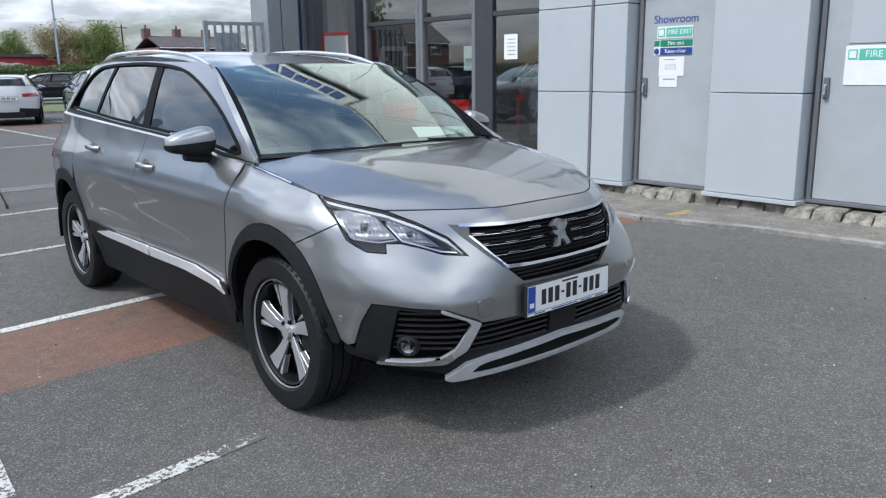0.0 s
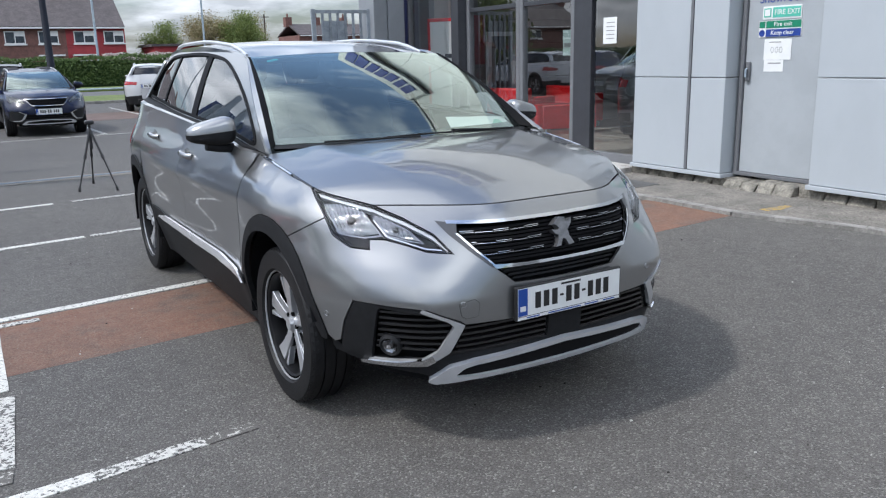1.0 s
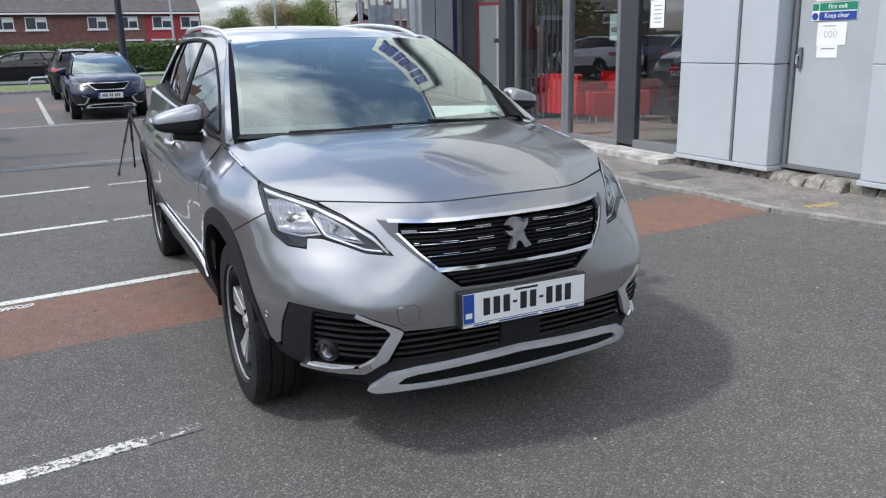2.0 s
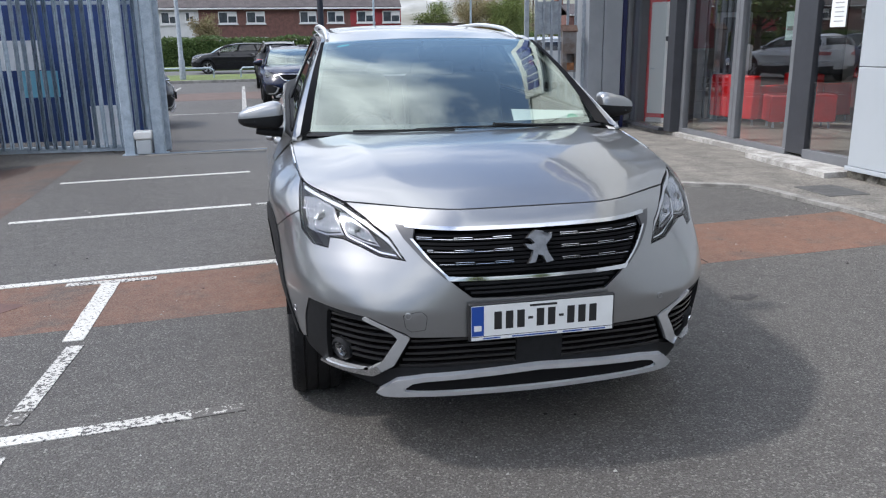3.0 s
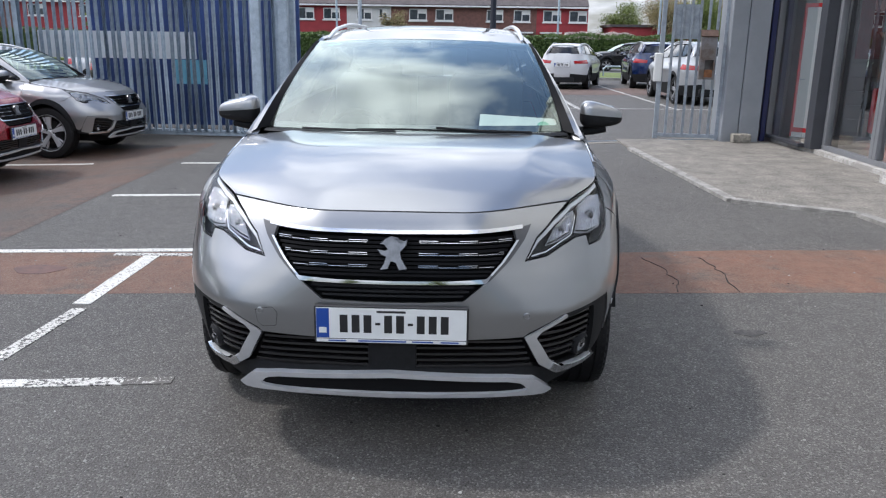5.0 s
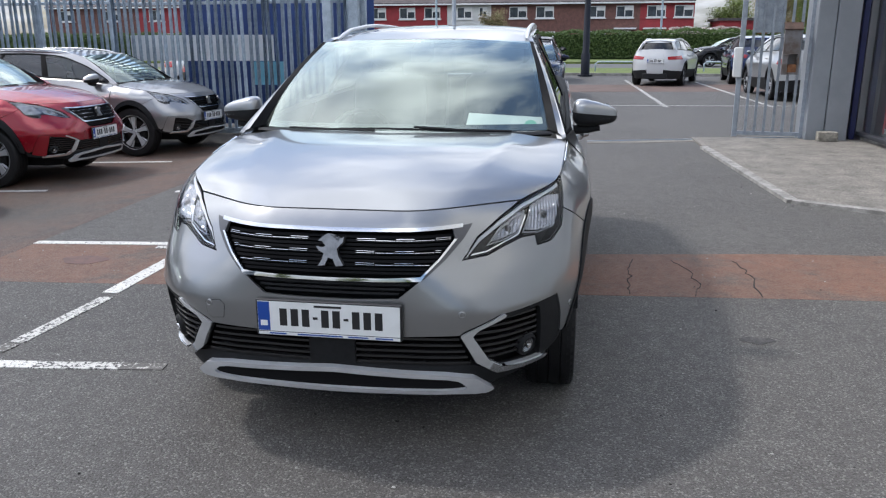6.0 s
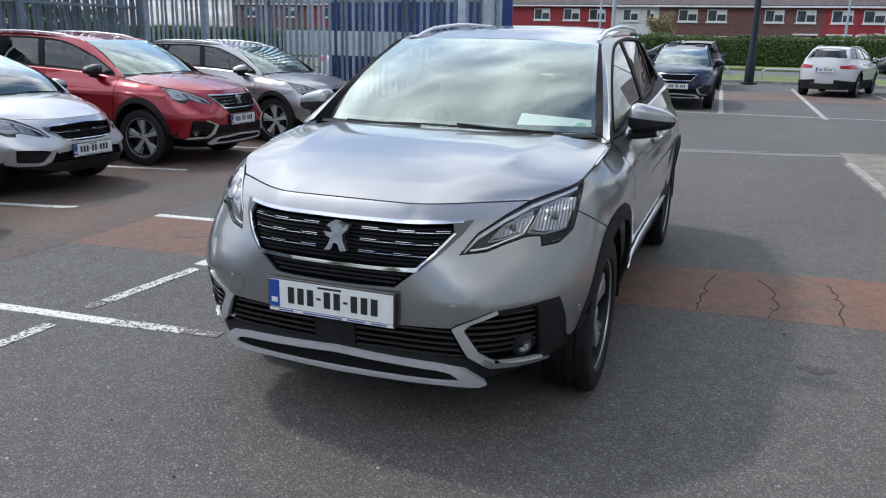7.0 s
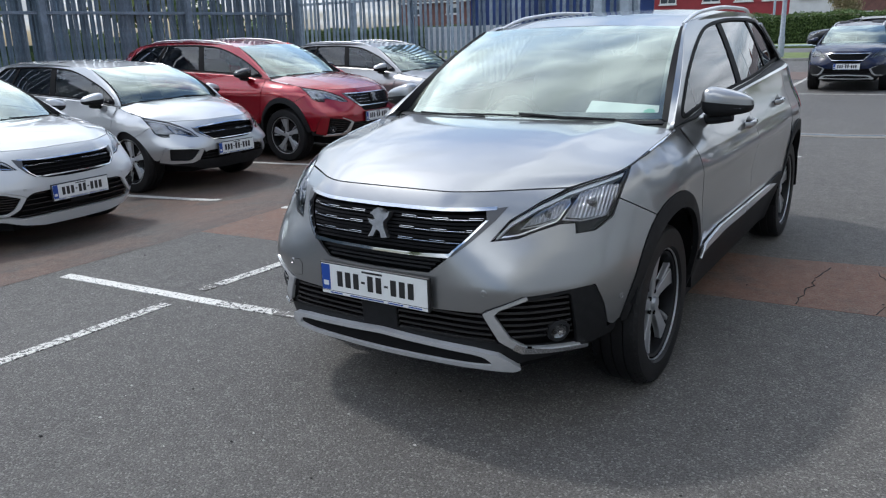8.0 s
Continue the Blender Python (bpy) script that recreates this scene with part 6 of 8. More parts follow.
    for i, z in enumerate(zs):
        w = reach(z) - 0.012
        sheet("grille_bar", S.skin, X([(w, z - 0.0045)]) + X([(w, z + 0.0045)]) + Xr([(w, z + 0.0045)]) + Xr([(w, z - 0.0045)]), M_TRIMBLACK, gr, step=0.05, lift=-0.014, thick=0.022)
        if i % 3 == 1 and not far:
            for row, dz in ((0, 0.0062), (1, 0.0002)):
                n = 0.070
                k = 0
                while 0.090 + k * n < w - 0.02:
                    a0, a1 = 0.090 + k * n, min(0.090 + (k + 1) * n - 0.004, w - 0.006)
                    if (k + row) % 2 == 0 or row:
                        for sg in (1, -1):
                            q = sorted((sg * a0, sg * a1))
                            h_ = 0.0008 if (k + row) % 2 == 0 else 0.0006
                            sheet("chrome_mark", S.skin, [S.at(x=q[0], z=z + dz - h_), S.at(x=q[1], z=z + dz - h_), S.at(x=q[1], z=z + dz + h_), S.at(x=q[0], z=z + dz + h_)], M_MARK, gr, step=0.08, lift=-0.010, thick=0.006)
                    k += 1
    if gp[:, 1].min() < 0.66 and not far:
        for z in (0.704, 0.688, 0.672):
            w = reach(z) - 0.015
            sheet("grille_bar", S.skin, X([(w, z - 0.004), (w, z + 0.004)]) + Xr([(w, z + 0.004), (w, z - 0.004)]), M_CLAD, gr, step=0.05, lift=-0.012, thick=0.02)
    g = list(grille)
    upper = [p for p in g[:4]]
    for sg in (1, -1):
        f = (lambda pts: X(pts)) if sg > 0 else (lambda pts: Xr(pts))
        t = upper
        sheet("chrome_strip", S.skin, f([(x, z + 0.006) for x, z in t]) + f([(x, z - 0.006) for x, z in t[::-1]]), M_TRIMCHROME, gr, step=0.04, lift=0.004, thick=0.012, label="bright chrome strip over the grille")
        if len(g) > 6:
            side = g[3:7]
            a = [(x + 0.010 + 0.022 * (1 - i / 3), z + (0.004 if i == 0 else 0)) for i, (x, z) in enumerate(side)]
            b = [(x - 0.004 - (0.028 if i == 0 else 0.0), z - (0.004 if i == 0 else 0)) for i, (x, z) in enumerate(side)]
            sheet("grille_side_trim", S.skin, f(a) + f(b[::-1]), M_TRIMDARK, gr, step=0.04, lift=0.003, thick=0.012)
            e = [(a_[0] * 0.22 + b_[0] * 0.78, a_[1] * 0.22 + b_[1] * 0.78) for a_, b_ in zip(a, b)]
            sheet("chrome_edge", S.skin, f(e[1:]) + f([(x - 0.010, z) for x, z in e[1:]][::-1]), M_CHROME, gr, step=0.04, lift=0.007, thick=0.012)
            lx, lz = side[-1]
            sheet("grille_lip", S.skin, f([(0.0001, lz + 0.002), (lx * 0.6, lz + 0.004), (lx + 0.012, lz + 0.010), (lx - 0.002, lz - 0.006), (lx * 0.6, lz - 0.008), (0.0001, lz - 0.009)]), M_CHROME, gr, step=0.04, lift=0.008, thick=0.02)
    if badge and not far:
        y = S.skin(0.0, badge)[1]
        mark = [(-0.030, 0.060), (-0.008, 0.072), (0.020, 0.066), (0.034, 0.040), (0.018, 0.030), (0.048, 0.052), (0.060, 0.060), (0.055, 0.036), (0.030, 0.008), (0.036, -0.020), (0.060, -0.060), (0.028, -0.066), (0.014, -0.036),
                (-0.006, -0.030), (-0.020, -0.062), (-0.050, -0.066), (-0.034, -0.040), (-0.026, -0.012), (-0.048, -0.002), (-0.062, 0.018), (-0.034, 0.012), (-0.018, 0.018), (-0.036, 0.038), (-0.052, 0.040)]
        bm = prism([(a * 0.84, b * 0.84) for a, b in mark], -0.010, 0.02, axis="y")
        part("badge", bm, M_BADGE, gr, "plain polished metal badge", m=Matrix.Translation((0, y, badge)) @ Matrix.Rotation(radians(-14), 4, "X"))
    # lower intake
    if intake is not None:
        ip = np.array(intake)
        it = part("lower_intake", block(-0.02, 0.02, -0.001, 0.001, 0.44, 0.442), M_DARKIN, c, m=Matrix.Translation((0, -S.nose + 0.12, 0)))
        it.matrix_basis = Matrix.Identity(4)
        for z in np.linspace(ip[:, 1].min() + 0.022, ip[:, 1].max() - 0.018, 5 if not far else 3):
            w = 0.455 + 0.05 * (0.52 - z) / 0.12
            sheet("intake_bar", S.skin, X([(w, z - 0.0045), (w, z + 0.0045)]) + Xr([(w, z + 0.0045), (w, z - 0.0045)]), M_BARBLACK, it, step=0.05, lift=-0.014, thick=0.03)
        if not far:
            sheet("sensor_cover", S.skin, X([(0.085, 0.40), (0.085, 0.506)]) + Xr([(0.085, 0.506), (0.085, 0.40)]), M_CLAD, it, step=0.04, lift=-0.006, thick=0.02)
    # skid plate
    if skid is not None:
        sk = sheet("skid_plate", S.skin, X(skid) + Xr([p for p in skid[::-1] if p[0] > 0]), M_SKIDSATIN, c, holes=[X(slot) + Xr([p for p in slot[::-1] if p[0] > 0])], step=0.04, lift=0.012, thick=0.03, soft=0.01, label="satin silver skid plate")
        # flat near-black sheet fills the slot in place of its shade
        sheet("skid_slot", S.skin, X(slot) + Xr([p for p in slot[::-1] if p[0] > 0]), M_DARKIN, sk, step=0.06, lift=0.001, thick=0)
    for sg in (1, -1):
        f = (lambda pts: [S.at(x=sg * x, z=z) for x, z in pts])
        if pod is not None:
            q = np.array(pod)
            p = sheet("fog_lamp_pod", S.skin, f(pod), pod_mat or lower, c, step=0.04, gap=0.001, lift=-0.004, thick=0.02, soft=0.012,
                      holes=[f(pod_hole or [(0.735, 0.592), (0.61, 0.572), (0.502, 0.524), (0.556, 0.424), (0.602, 0.384), (0.735, 0.372)])] if not far else ())
            if pod_hole:
                sheet("pod_backing", S.skin, f(shrink(pod_hole, -0.012)), M_CLAD, p, step=0.05, lift=-0.035, thick=0)
            elif not far:
                # near-black sheet again, for the shade inside the pod
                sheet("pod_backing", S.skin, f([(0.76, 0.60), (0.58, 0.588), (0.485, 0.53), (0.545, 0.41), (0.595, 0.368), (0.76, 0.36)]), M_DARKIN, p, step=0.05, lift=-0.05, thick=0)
                for z in (0.572, 0.547, 0.522, 0.497, 0.472, 0.447, 0.422):
                    xi = float(np.interp(z, [0.38, 0.424, 0.524, 0.572], [0.607, 0.560, 0.506, 0.612]))
                    sheet("pod_bar", S.skin, f([(xi, z - 0.0045), (0.735, z - 0.003), (0.735, z + 0.006), (xi, z + 0.0045)]), M_BARBLACK, p, step=0.05, lift=-0.016, thick=0.028)
                at, nn = spot(S.skin, np.array([S.at(x=sg * 0.700, z=0.432)]))
                lamp = part("fog_lamp", lathe([(-0.03, 0.046), (-0.012, 0.045), (-0.004, 0.036), (-0.012, 0.031), (-0.02, 0.027)], 24, axis="z"), M_CLAD, p,
                            m=Matrix.Translation(Vector(at[0])) @ Vector(nn[0]).to_track_quat("Z", "Y").to_matrix().to_4x4(), smooth=40)
                part("reflector", lathe([(-0.026, 0.0001), (-0.022, 0.016), (-0.010, 0.0305)], 9, axis="z"), M_REFLECT, lamp, smooth=50)
                part("bulb", lathe([(-0.02, 0.011), (0.0, 0.010), (0.004, 0.0001)], 12, axis="z"), M_CHROME, lamp, smooth=50)
                part("lens", lathe([(-0.009, 0.0305), (-0.006, 0.016), (-0.005, 0.0001)], 20, axis="z"), M_LENS, lamp, smooth=50)
        if fogchrome is not None:
            sheet("fog_lamp_trim", S.skin, f(fogchrome), M_FOGSATIN, c, step=0.03, lift=0.006, thick=0.016, soft=0.006, label="satin chrome fog lamp surround")
            if not far:
                sheet("chrome_lip", S.skin, f([(0.560, 0.384), (0.585, 0.364), (0.66, 0.357), (0.752, 0.351), (0.754, 0.366), (0.67, 0.374), (0.602, 0.388), (0.574, 0.410)]), M_CHROME, c, step=0.03, lift=0.010, thick=0.016, soft=0.004, label="bright chrome lip under the fog lamp")
        # head lamp
        hl = sheet("headlight", S.skin, f(head), M_LAMPIN, c, step=0.05, gap=0.002, lift=-0.05, thick=0.0, label="clear glass headlight with chrome reflectors")
        if not far:
            sheet("lamp_wall", S.skin, f(head), M_TRIMBLACK, hl, holes=[f(shrink(head, 0.008))], step=0.03, gap=0.002, lift=-0.004, thick=0.05)

            def flute(depth, period, lift_):
                def g(q, z):
                    p, n_ = S.skin(q, z), np.array((0.25 * sg, -0.95, 0.1))
                    w_ = np.asarray(lift_ + depth * np.abs(np.sin(np.asarray(q) * np.pi / period)) + 0.5 * depth * np.abs(np.sin(np.asarray(z) * np.pi / (period * 1.7))))
                    return p + w_[..., None] * n_
                return g
            # main and inner reflectors, each in a chrome edge with a bulb
            for o, mid_at, r in ((((0.668, 0.850), (0.72, 0.840), (0.786, 0.850), (0.792, 0.942), (0.74, 0.947), (0.686, 0.929)), (0.735, 0.893), 0.020), (((0.548, 0.824), (0.60, 0.834), (0.650, 0.852), (0.663, 0.912), (0.63, 0.904), (0.580, 0.868)), (0.615, 0.865), 0.013)):
                b = sheet("reflector", flute(0.010, 0.017, -0.036), f(o), M_REFLECT, hl, step=0.0065, thick=0.0)
                sheet("reflector_edge", S.skin, f(shrink(o, -0.003)), M_DKCHROME, b, holes=[f(shrink(o, 0.003))], step=0.03, lift=-0.016, thick=0.016)
                at, nn = spot(S.skin, np.array([S.at(x=sg * mid_at[0], z=mid_at[1])]))
                part("bulb", lathe([(-0.03, r), (-0.008, r * 0.95), (0.0, r * 0.5), (0.001, 0.0001)], 16, axis="z"), M_GLOSSBLACK, b, smooth=50,
                     m=Matrix.Translation(Vector(at[0]) - Vector(nn[0]) * 0.014) @ Vector((0.25 * sg, -1, 0.05)).to_track_quat("Z", "Y").to_matrix().to_4x4())
            # bright running-light strip along the upper edge and round the inner tip, claw below
            top_ = [(0.778, 0.976), (0.73, 0.959), (0.65, 0.931), (0.58, 0.888), (0.512, 0.838), (0.474, 0.792)]
            sheet("running_light", S.skin, f([(x, z + 0.010) for x, z in top_] + [(x + 0.003, z - 0.003) for x, z in top_[::-1]]), M_RUNLIGHT, hl, step=0.03, lift=-0.010, thick=0.02)
            sheet("running_light", S.skin, f([(0.496, 0.800), (0.545, 0.806), (0.60, 0.828), (0.650, 0.846), (0.650, 0.842), (0.60, 0.8235), (0.545, 0.8015), (0.492, 0.795)]), M_CHROME, hl, step=0.03, lift=-0.012, thick=0.02)
            sheet("running_light", S.skin, f([(0.650, 0.846), (0.668, 0.905), (0.672, 0.905), (0.655, 0.846)]), M_CHROME, hl, step=0.03, lift=-0.014, thick=0.02)
        ln = sheet("lens", S.skin, f(head), M_LENS if not far else M_SIDEGLASS, hl, step=step, gap=0.002, lift=0.0, thick=0.006)
        ln.visible_shadow = False
    if not far:
        for x, z in ((0.842, 0.529), (-0.842, 0.529), (0.47, 0.602), (-0.47, 0.602)):
            at, nn = spot(S.skin, np.array([S.at(x=x, z=z)]))
            part("parking_sensor", lathe([(-0.004, 0.013), (0.002, 0.0125), (0.003, 0.010), (0.001, 0.009), (0.002, 0.0001)], 16, axis="z"), body, c, smooth=40, m=Matrix.Translation(Vector(at[0])) @ Vector(nn[0]).to_track_quat("Z", "Y").to_matrix().to_4x4())
    if name == "seven_seat_car":
        o = [(0.412, 0.552), (0.405, 0.60), (0.425, 0.618), (0.485, 0.606), (0.478, 0.56), (0.46, 0.546)]
        sheet("tow_eye_cover", S.skin, Xr(o), body, c, step=0.03, lift=0.0015, thick=0.004, soft=0.006)
        sheet("tow_eye_gap", S.skin, Xr(shrink(o, -0.0014)), M_DARKIN, c, step=0.03, lift=0.0006, thick=0.0, soft=0.006)
    # bonnet
    sheet("bonnet", S.hood, [(u, 0.0) for u in np.linspace(-0.997, 0.997, 25)] + [(0.997, v) for v in np.linspace(0.05, 0.95, 12)] + [(u, 0.985) for u in np.linspace(0.997, -0.997, 25)] + [(-0.997, v) for v in np.linspace(0.95, 0.05, 12)],
                 body, c, step=0.055 if not far else 0.12, gap=0.0, thick=0.012)
    part("cowl", pipe([tuple(Vector(S.screen(u, 0.0)) + Vector((0, -0.012, -0.016))) for u in np.linspace(-0.99, 0.99, 17)], 0.034, 6, flat=0.35), M_CLAD, c, "black plastic cowl panel", smooth=60)
    # flanks
    arch_r = arc(base + 0.01, cyz[1], ry, rz, 150, 8, 14)
    sill_z = 0.46 if clad else 0.27
    split = base * 0.525
    for sg in (1, -1):
        YS = lambda pts: [S.at(y=y, z=z, side=sg) for y, z in pts]
        fx = lambda pts: [S.at(x=sg * x, z=z) for x, z in pts]
        # wing
        edge_hood = []
        for v in np.linspace(0.28, 0.98, 12):
            p = S.hood(1.0, v)
            edge_hood.append((float(p[1]), float(p[2]) - 0.003))
        w = fx(head[8:10]) + YS(edge_hood) + YS([(0.335, 1.08), (0.315, 0.99), (0.355, 0.80), (0.385, 0.60), (0.395, 0.505)]) + YS(arc(cyz[0], cyz[1], ry, rz, 24, 118, 12))
        sheet("front_wing", S.skin, w, body, c, step=step, gap=0.002, thick=0.014)
        belt = lambda y: float(S.belt(y)) - 0.004
        d1 = [(0.34, 1.085)] + [(y, belt(y)) for y in np.linspace(0.42, split, 8)] + [(split + 0.005, 0.95), (split + 0.0, 0.62), (split, sill_z), (0.415, sill_z), (0.39, 0.60), (0.36, 0.80), (0.32, 0.99)]
        door = sheet("front_door", S.skin, YS(d1), body, c, step=step, gap=0.0025, thick=0.014)
        rr = [p for p in arch_r if p[0] < base - 0.25]
        d2 = [(y, belt(y)) for y in np.linspace(split, base * 0.968, 8)] + [(base * 0.958, 1.10), (base * 0.925, 0.92)] + [p for p in rr[::-1] if p[1] > sill_z + 0.02] + [(rr[0][0] - 0.005, sill_z), (split, sill_z), (split, 0.62), (split + 0.005, 0.95)]
        door2 = sheet("rear_door", S.skin, YS(d2), body, c, step=step, gap=0.0025, thick=0.014)
        q = [(y, belt(y)) for y in np.linspace(base * 0.968, tail - 0.42, 5)]
        qs = YS(q) + [(sg * (S.total - 0.30), 1.25), (sg * (S.total - 0.30), 0.55)] + YS([(base + 0.45, 0.50)]) + YS([p for p in arch_r[::-1] if p[0] >= base - 0.25 and p[1] > 0.45]) + YS([(base * 0.925, 0.92), (base * 0.958, 1.10)])
        sheet("rear_quarter", S.skin, qs, body, c, step=step, gap=0.002, thick=0.014)
        # arch and sill cladding
        if clad:
            o = arc(cyz[0], cyz[1], ry - 0.002, rz - 0.002, 8, 172, 22)
            i = arc(0.0, S.wheel + 0.005, 0.378, 0.432, 172, 8, 22)
            sheet("arch_trim", S.skin, YS(o + [(-0.424, 0.41)] + [(-0.385, 0.41)] + i[1:] + [(0.40, 0.36), (0.42, 0.40)]), M_CLAD, c, step=0.035, lift=0.005, thick=0.025)
            o = arc(base + 0.01, cyz[1], ry - 0.002, rz - 0.002, 4, 172, 22)
            i = arc(base, S.wheel + 0.005, 0.378, 0.432, 172, 4, 22)
            sheet("arch_trim", S.skin, YS(o + i), M_CLAD, c, step=0.035, lift=0.010, thick=0.035)
            sheet("sill", S.skin, YS([(0.40, 0.46), (base - 0.40, 0.46), (base - 0.385, 0.22), (0.385, 0.22)]), M_CLAD, c, step=0.06, lift=0.004, thick=0.03)
            sheet("door_cladding", S.skin, YS([(0.41, 0.505), (0.9, 0.50), (1.5, 0.515), (base - 0.42, 0.555), (base - 0.40, 0.455), (0.41, 0.455)]), M_CLAD, c, step=0.05, lift=0.010, thick=0.02)
            sheet("rear_apron", S.skin, YS([(base + 0.42, 0.50)]) + [(sg * (S.total - 0.3), 0.55), (sg * (S.total - 0.3), 0.25)] + YS([(base + 0.40, 0.25)]), M_CLAD, c, step=0.06, lift=0.004, thick=0.02)
        if chrome_strip:
            st = sheet("sill_strip", S.skin, YS([(0.44, 0.456), (0.62, 0.478), (0.90, 0.495), (1.375, 0.488), (1.375, 0.540), (0.76, 0.545), (0.50, 0.512)]), M_STRIP, c, step=0.04, lift=0.018, thick=0.012, label="chrome sill strip with the sky's reflection in its colour")
            sheet("sill_strip", S.skin, YS([(1.39, 0.488), (1.75, 0.490), (2.15, 0.486), (2.30, 0.494), (2.05, 0.534), (1.39, 0.541)]), M_STRIP, c, step=0.04, lift=0.018, thick=0.012, label="chrome sill strip with the sky's reflection in its colour")
        for y, dd in ((split - 0.16, door), (base * 0.80, door2)):
            z = 0.995 if y < 1.5 else 1.035
            at, nn = spot(S.skin, np.array([S.at(y=y, z=z, side=sg)]))
            hm = Matrix.Translation(Vector(at[0])) @ Matrix.Rotation(radians(2) , 4, "X")
            part("handle_recess", lathe([(0.0, 0.0001), (0.001, 0.05), (0.003, 0.055)], 20), body, dd, m=hm @ Matrix.Diagonal((sg, 1.15, 0.75, 1)), smooth=50)
            part("door_handle", pipe([(sg * 0.004, -0.09, 0.0), (sg * 0.030, -0.07, 0.002), (sg * 0.036, 0.0, 0.004), (sg * 0.030, 0.07, 0.002), (sg * 0.004, 0.09, 0.0)], 0.013, 8, flat=1.35), body, dd, m=hm, smooth=60)
        # upper side: frame in body colour, glass, pillars
        P = lambda pts: [(sg * (y + 10.0), z) for y, z in pts]
        hy, hz, fy, fz, fxx = S.header
        ey = S.cowl[2]
        rend = S.roof_end
        edge = [(0.24, float(S.belt(0.24)) + 0.004), (ey + 0.20, S.cowl[3] + (fz - S.cowl[3]) * 0.36), (fy - 0.06, fz - 0.035), (fy + 0.10, fz + 0.015)]
        edge += [(y, float(S.roofz(y)) - 0.036) for y in np.linspace(fy + 0.45, rend - 0.12, 7)]
        edge += [(rend + 0.09, float(S.roofz(rend)) - 0.10), (tail - 0.11, float(S.belt(tail)) + 0.02)]
        bl = [(y, float(S.belt(y)) + 0.004) for y in np.linspace(tail - 0.14, 0.32, 10)]
        wt_ = S.win_top
        dlo = [(0.335, float(S.belt(0.335)) + 0.012), (0.70, S.belt(0.70) + (wt_(1.0) - S.belt(0.70)) * 0.50), (fy - 0.10, wt_(fy) - 0.085), (fy + 0.10, wt_(fy + 0.10) - 0.035), (fy + 0.30, wt_(fy + 0.30) - 0.008)]
        dlo += [(y, float(wt_(y))) for y in np.linspace(fy + 0.5, rend - 0.43, 6)] + [(rend - 0.24, float(wt_(rend - 0.24)) - 0.02), (rend - 0.10, float(wt_(rend - 0.10)) - 0.08), (rend + 0.07, float(S.belt(rend)) + 0.06), (rend + 0.09, float(S.belt(rend)) + 0.02)]
        dlo += [(y, float(S.belt(y)) + 0.016) for y in np.linspace(rend - 0.10, 0.7, 8)]
        dlo = [(float(a), float(b)) for a, b in dlo]
        dlo_s = soften(soften(dlo, 0.12), 0.04)
        sheet("side_frame", S.pane, P(edge + bl), body, c, holes=[P(dlo_s)], step=0.05, lift=0.012, thick=0.02)

        def ledge(q, v):
            q, v = np.asarray(q, float), np.asarray(v, float)
            y = np.abs(q) - 10.0
            z = S.belt(y)
            a_ = S.skin(np.interp(y, S.ys, S.ss) * sg, z - 0.006)
            b_ = S.pane(q, z + 0.006)
            return a_ + (b_ - a_) * v[..., None] + np.stack([0 * v, 0 * v, 0.012 * np.sin(np.pi * np.clip(v, 0, 1))], -1)
        for nm, v0, v1, mm in (("belt_ledge", 0.0, 0.2, body), ("belt_seal", 0.2, 1.15, M_TRIMBLACK)):
            sheet(nm, ledge, [(sg * (y + 10.0), v0) for y in np.linspace(0.26, tail - 0.30, 14)] + [(sg * (y + 10.0), v1) for y in np.linspace(tail - 0.30, 0.26, 14)], mm, c, step=0.12, thick=0.0)
        sheet("window_seal", S.pane, P(shrink(dlo_s, -0.005)), M_TRIMBLACK, c, holes=[P(shrink(dlo_s, 0.011))], step=0.05, lift=0.016, thick=0.012)
        if S.chrome_line and not far:
            tl = [p for p in dlo if p[1] > float(S.belt(p[0])) + 0.05]
            band(S.pane, P([(a, b + 0.022) for a, b in tl]), P([(a, b + 0.014) for a, b in tl]), M_CHROME, "window_trim", c, 0.018)
        bx = split + 0.15
        zb = lambda y: float(S.belt(y)) + 0.012
        zt_ = lambda y: float(wt_(y))
        # glass: front door, rear door, quarter
        f_top = [p for p in dlo if p[1] > zb(p[0]) + 0.05]
        rear_tint = rear_glass or M_TINT
        rq = base * 0.94
        a1 = [p for p in f_top if p[0] < bx + 0.12]
        o1 = [dlo[0]] + a1 + [(bx + 0.12, zt_(bx + 0.12)), (bx - 0.03, zb(bx))] + [(0.9, zb(0.9))]
        o2 = [(bx - 0.03, zb(bx)), (bx + 0.13, zt_(bx + 0.13))] + [p for p in f_top if bx + 0.15 < p[0] < rq - 0.15] + [(rq - 0.12, zt_(rq - 0.12)), (rq + 0.02, zb(rq)), (2.1, zb(2.1))]
        o3 = [(rq + 0.02, zb(rq)), (rq - 0.12, zt_(rq - 0.12))] + [p for p in f_top if p[0] > rq - 0.08] + [(rend + 0.09, float(S.belt(rend)) + 0.02), (rend - 0.2, zb(rend - 0.2))]
        for nm, o, gm in (("front_window", o1, M_SIDEGLASS), ("rear_window", o2, rear_tint), ("quarter_window", o3, rear_tint)):
            gl_ = sheet(nm, S.pane, P(o), gm, c, step=0.08, lift=0.004, thick=0.0)
            gl_.visible_shadow = False
        for y0, y1, nm in ((bx - 0.03, bx + 0.12, "b_pillar"), (rq + 0.02, rq - 0.13, "c_pillar")):
            o = [(y0 - 0.055, zb(y0)), (y0 + 0.055, zb(y0)), (y1 + 0.05, zt_(y1)), (y1 - 0.05, zt_(y1))]
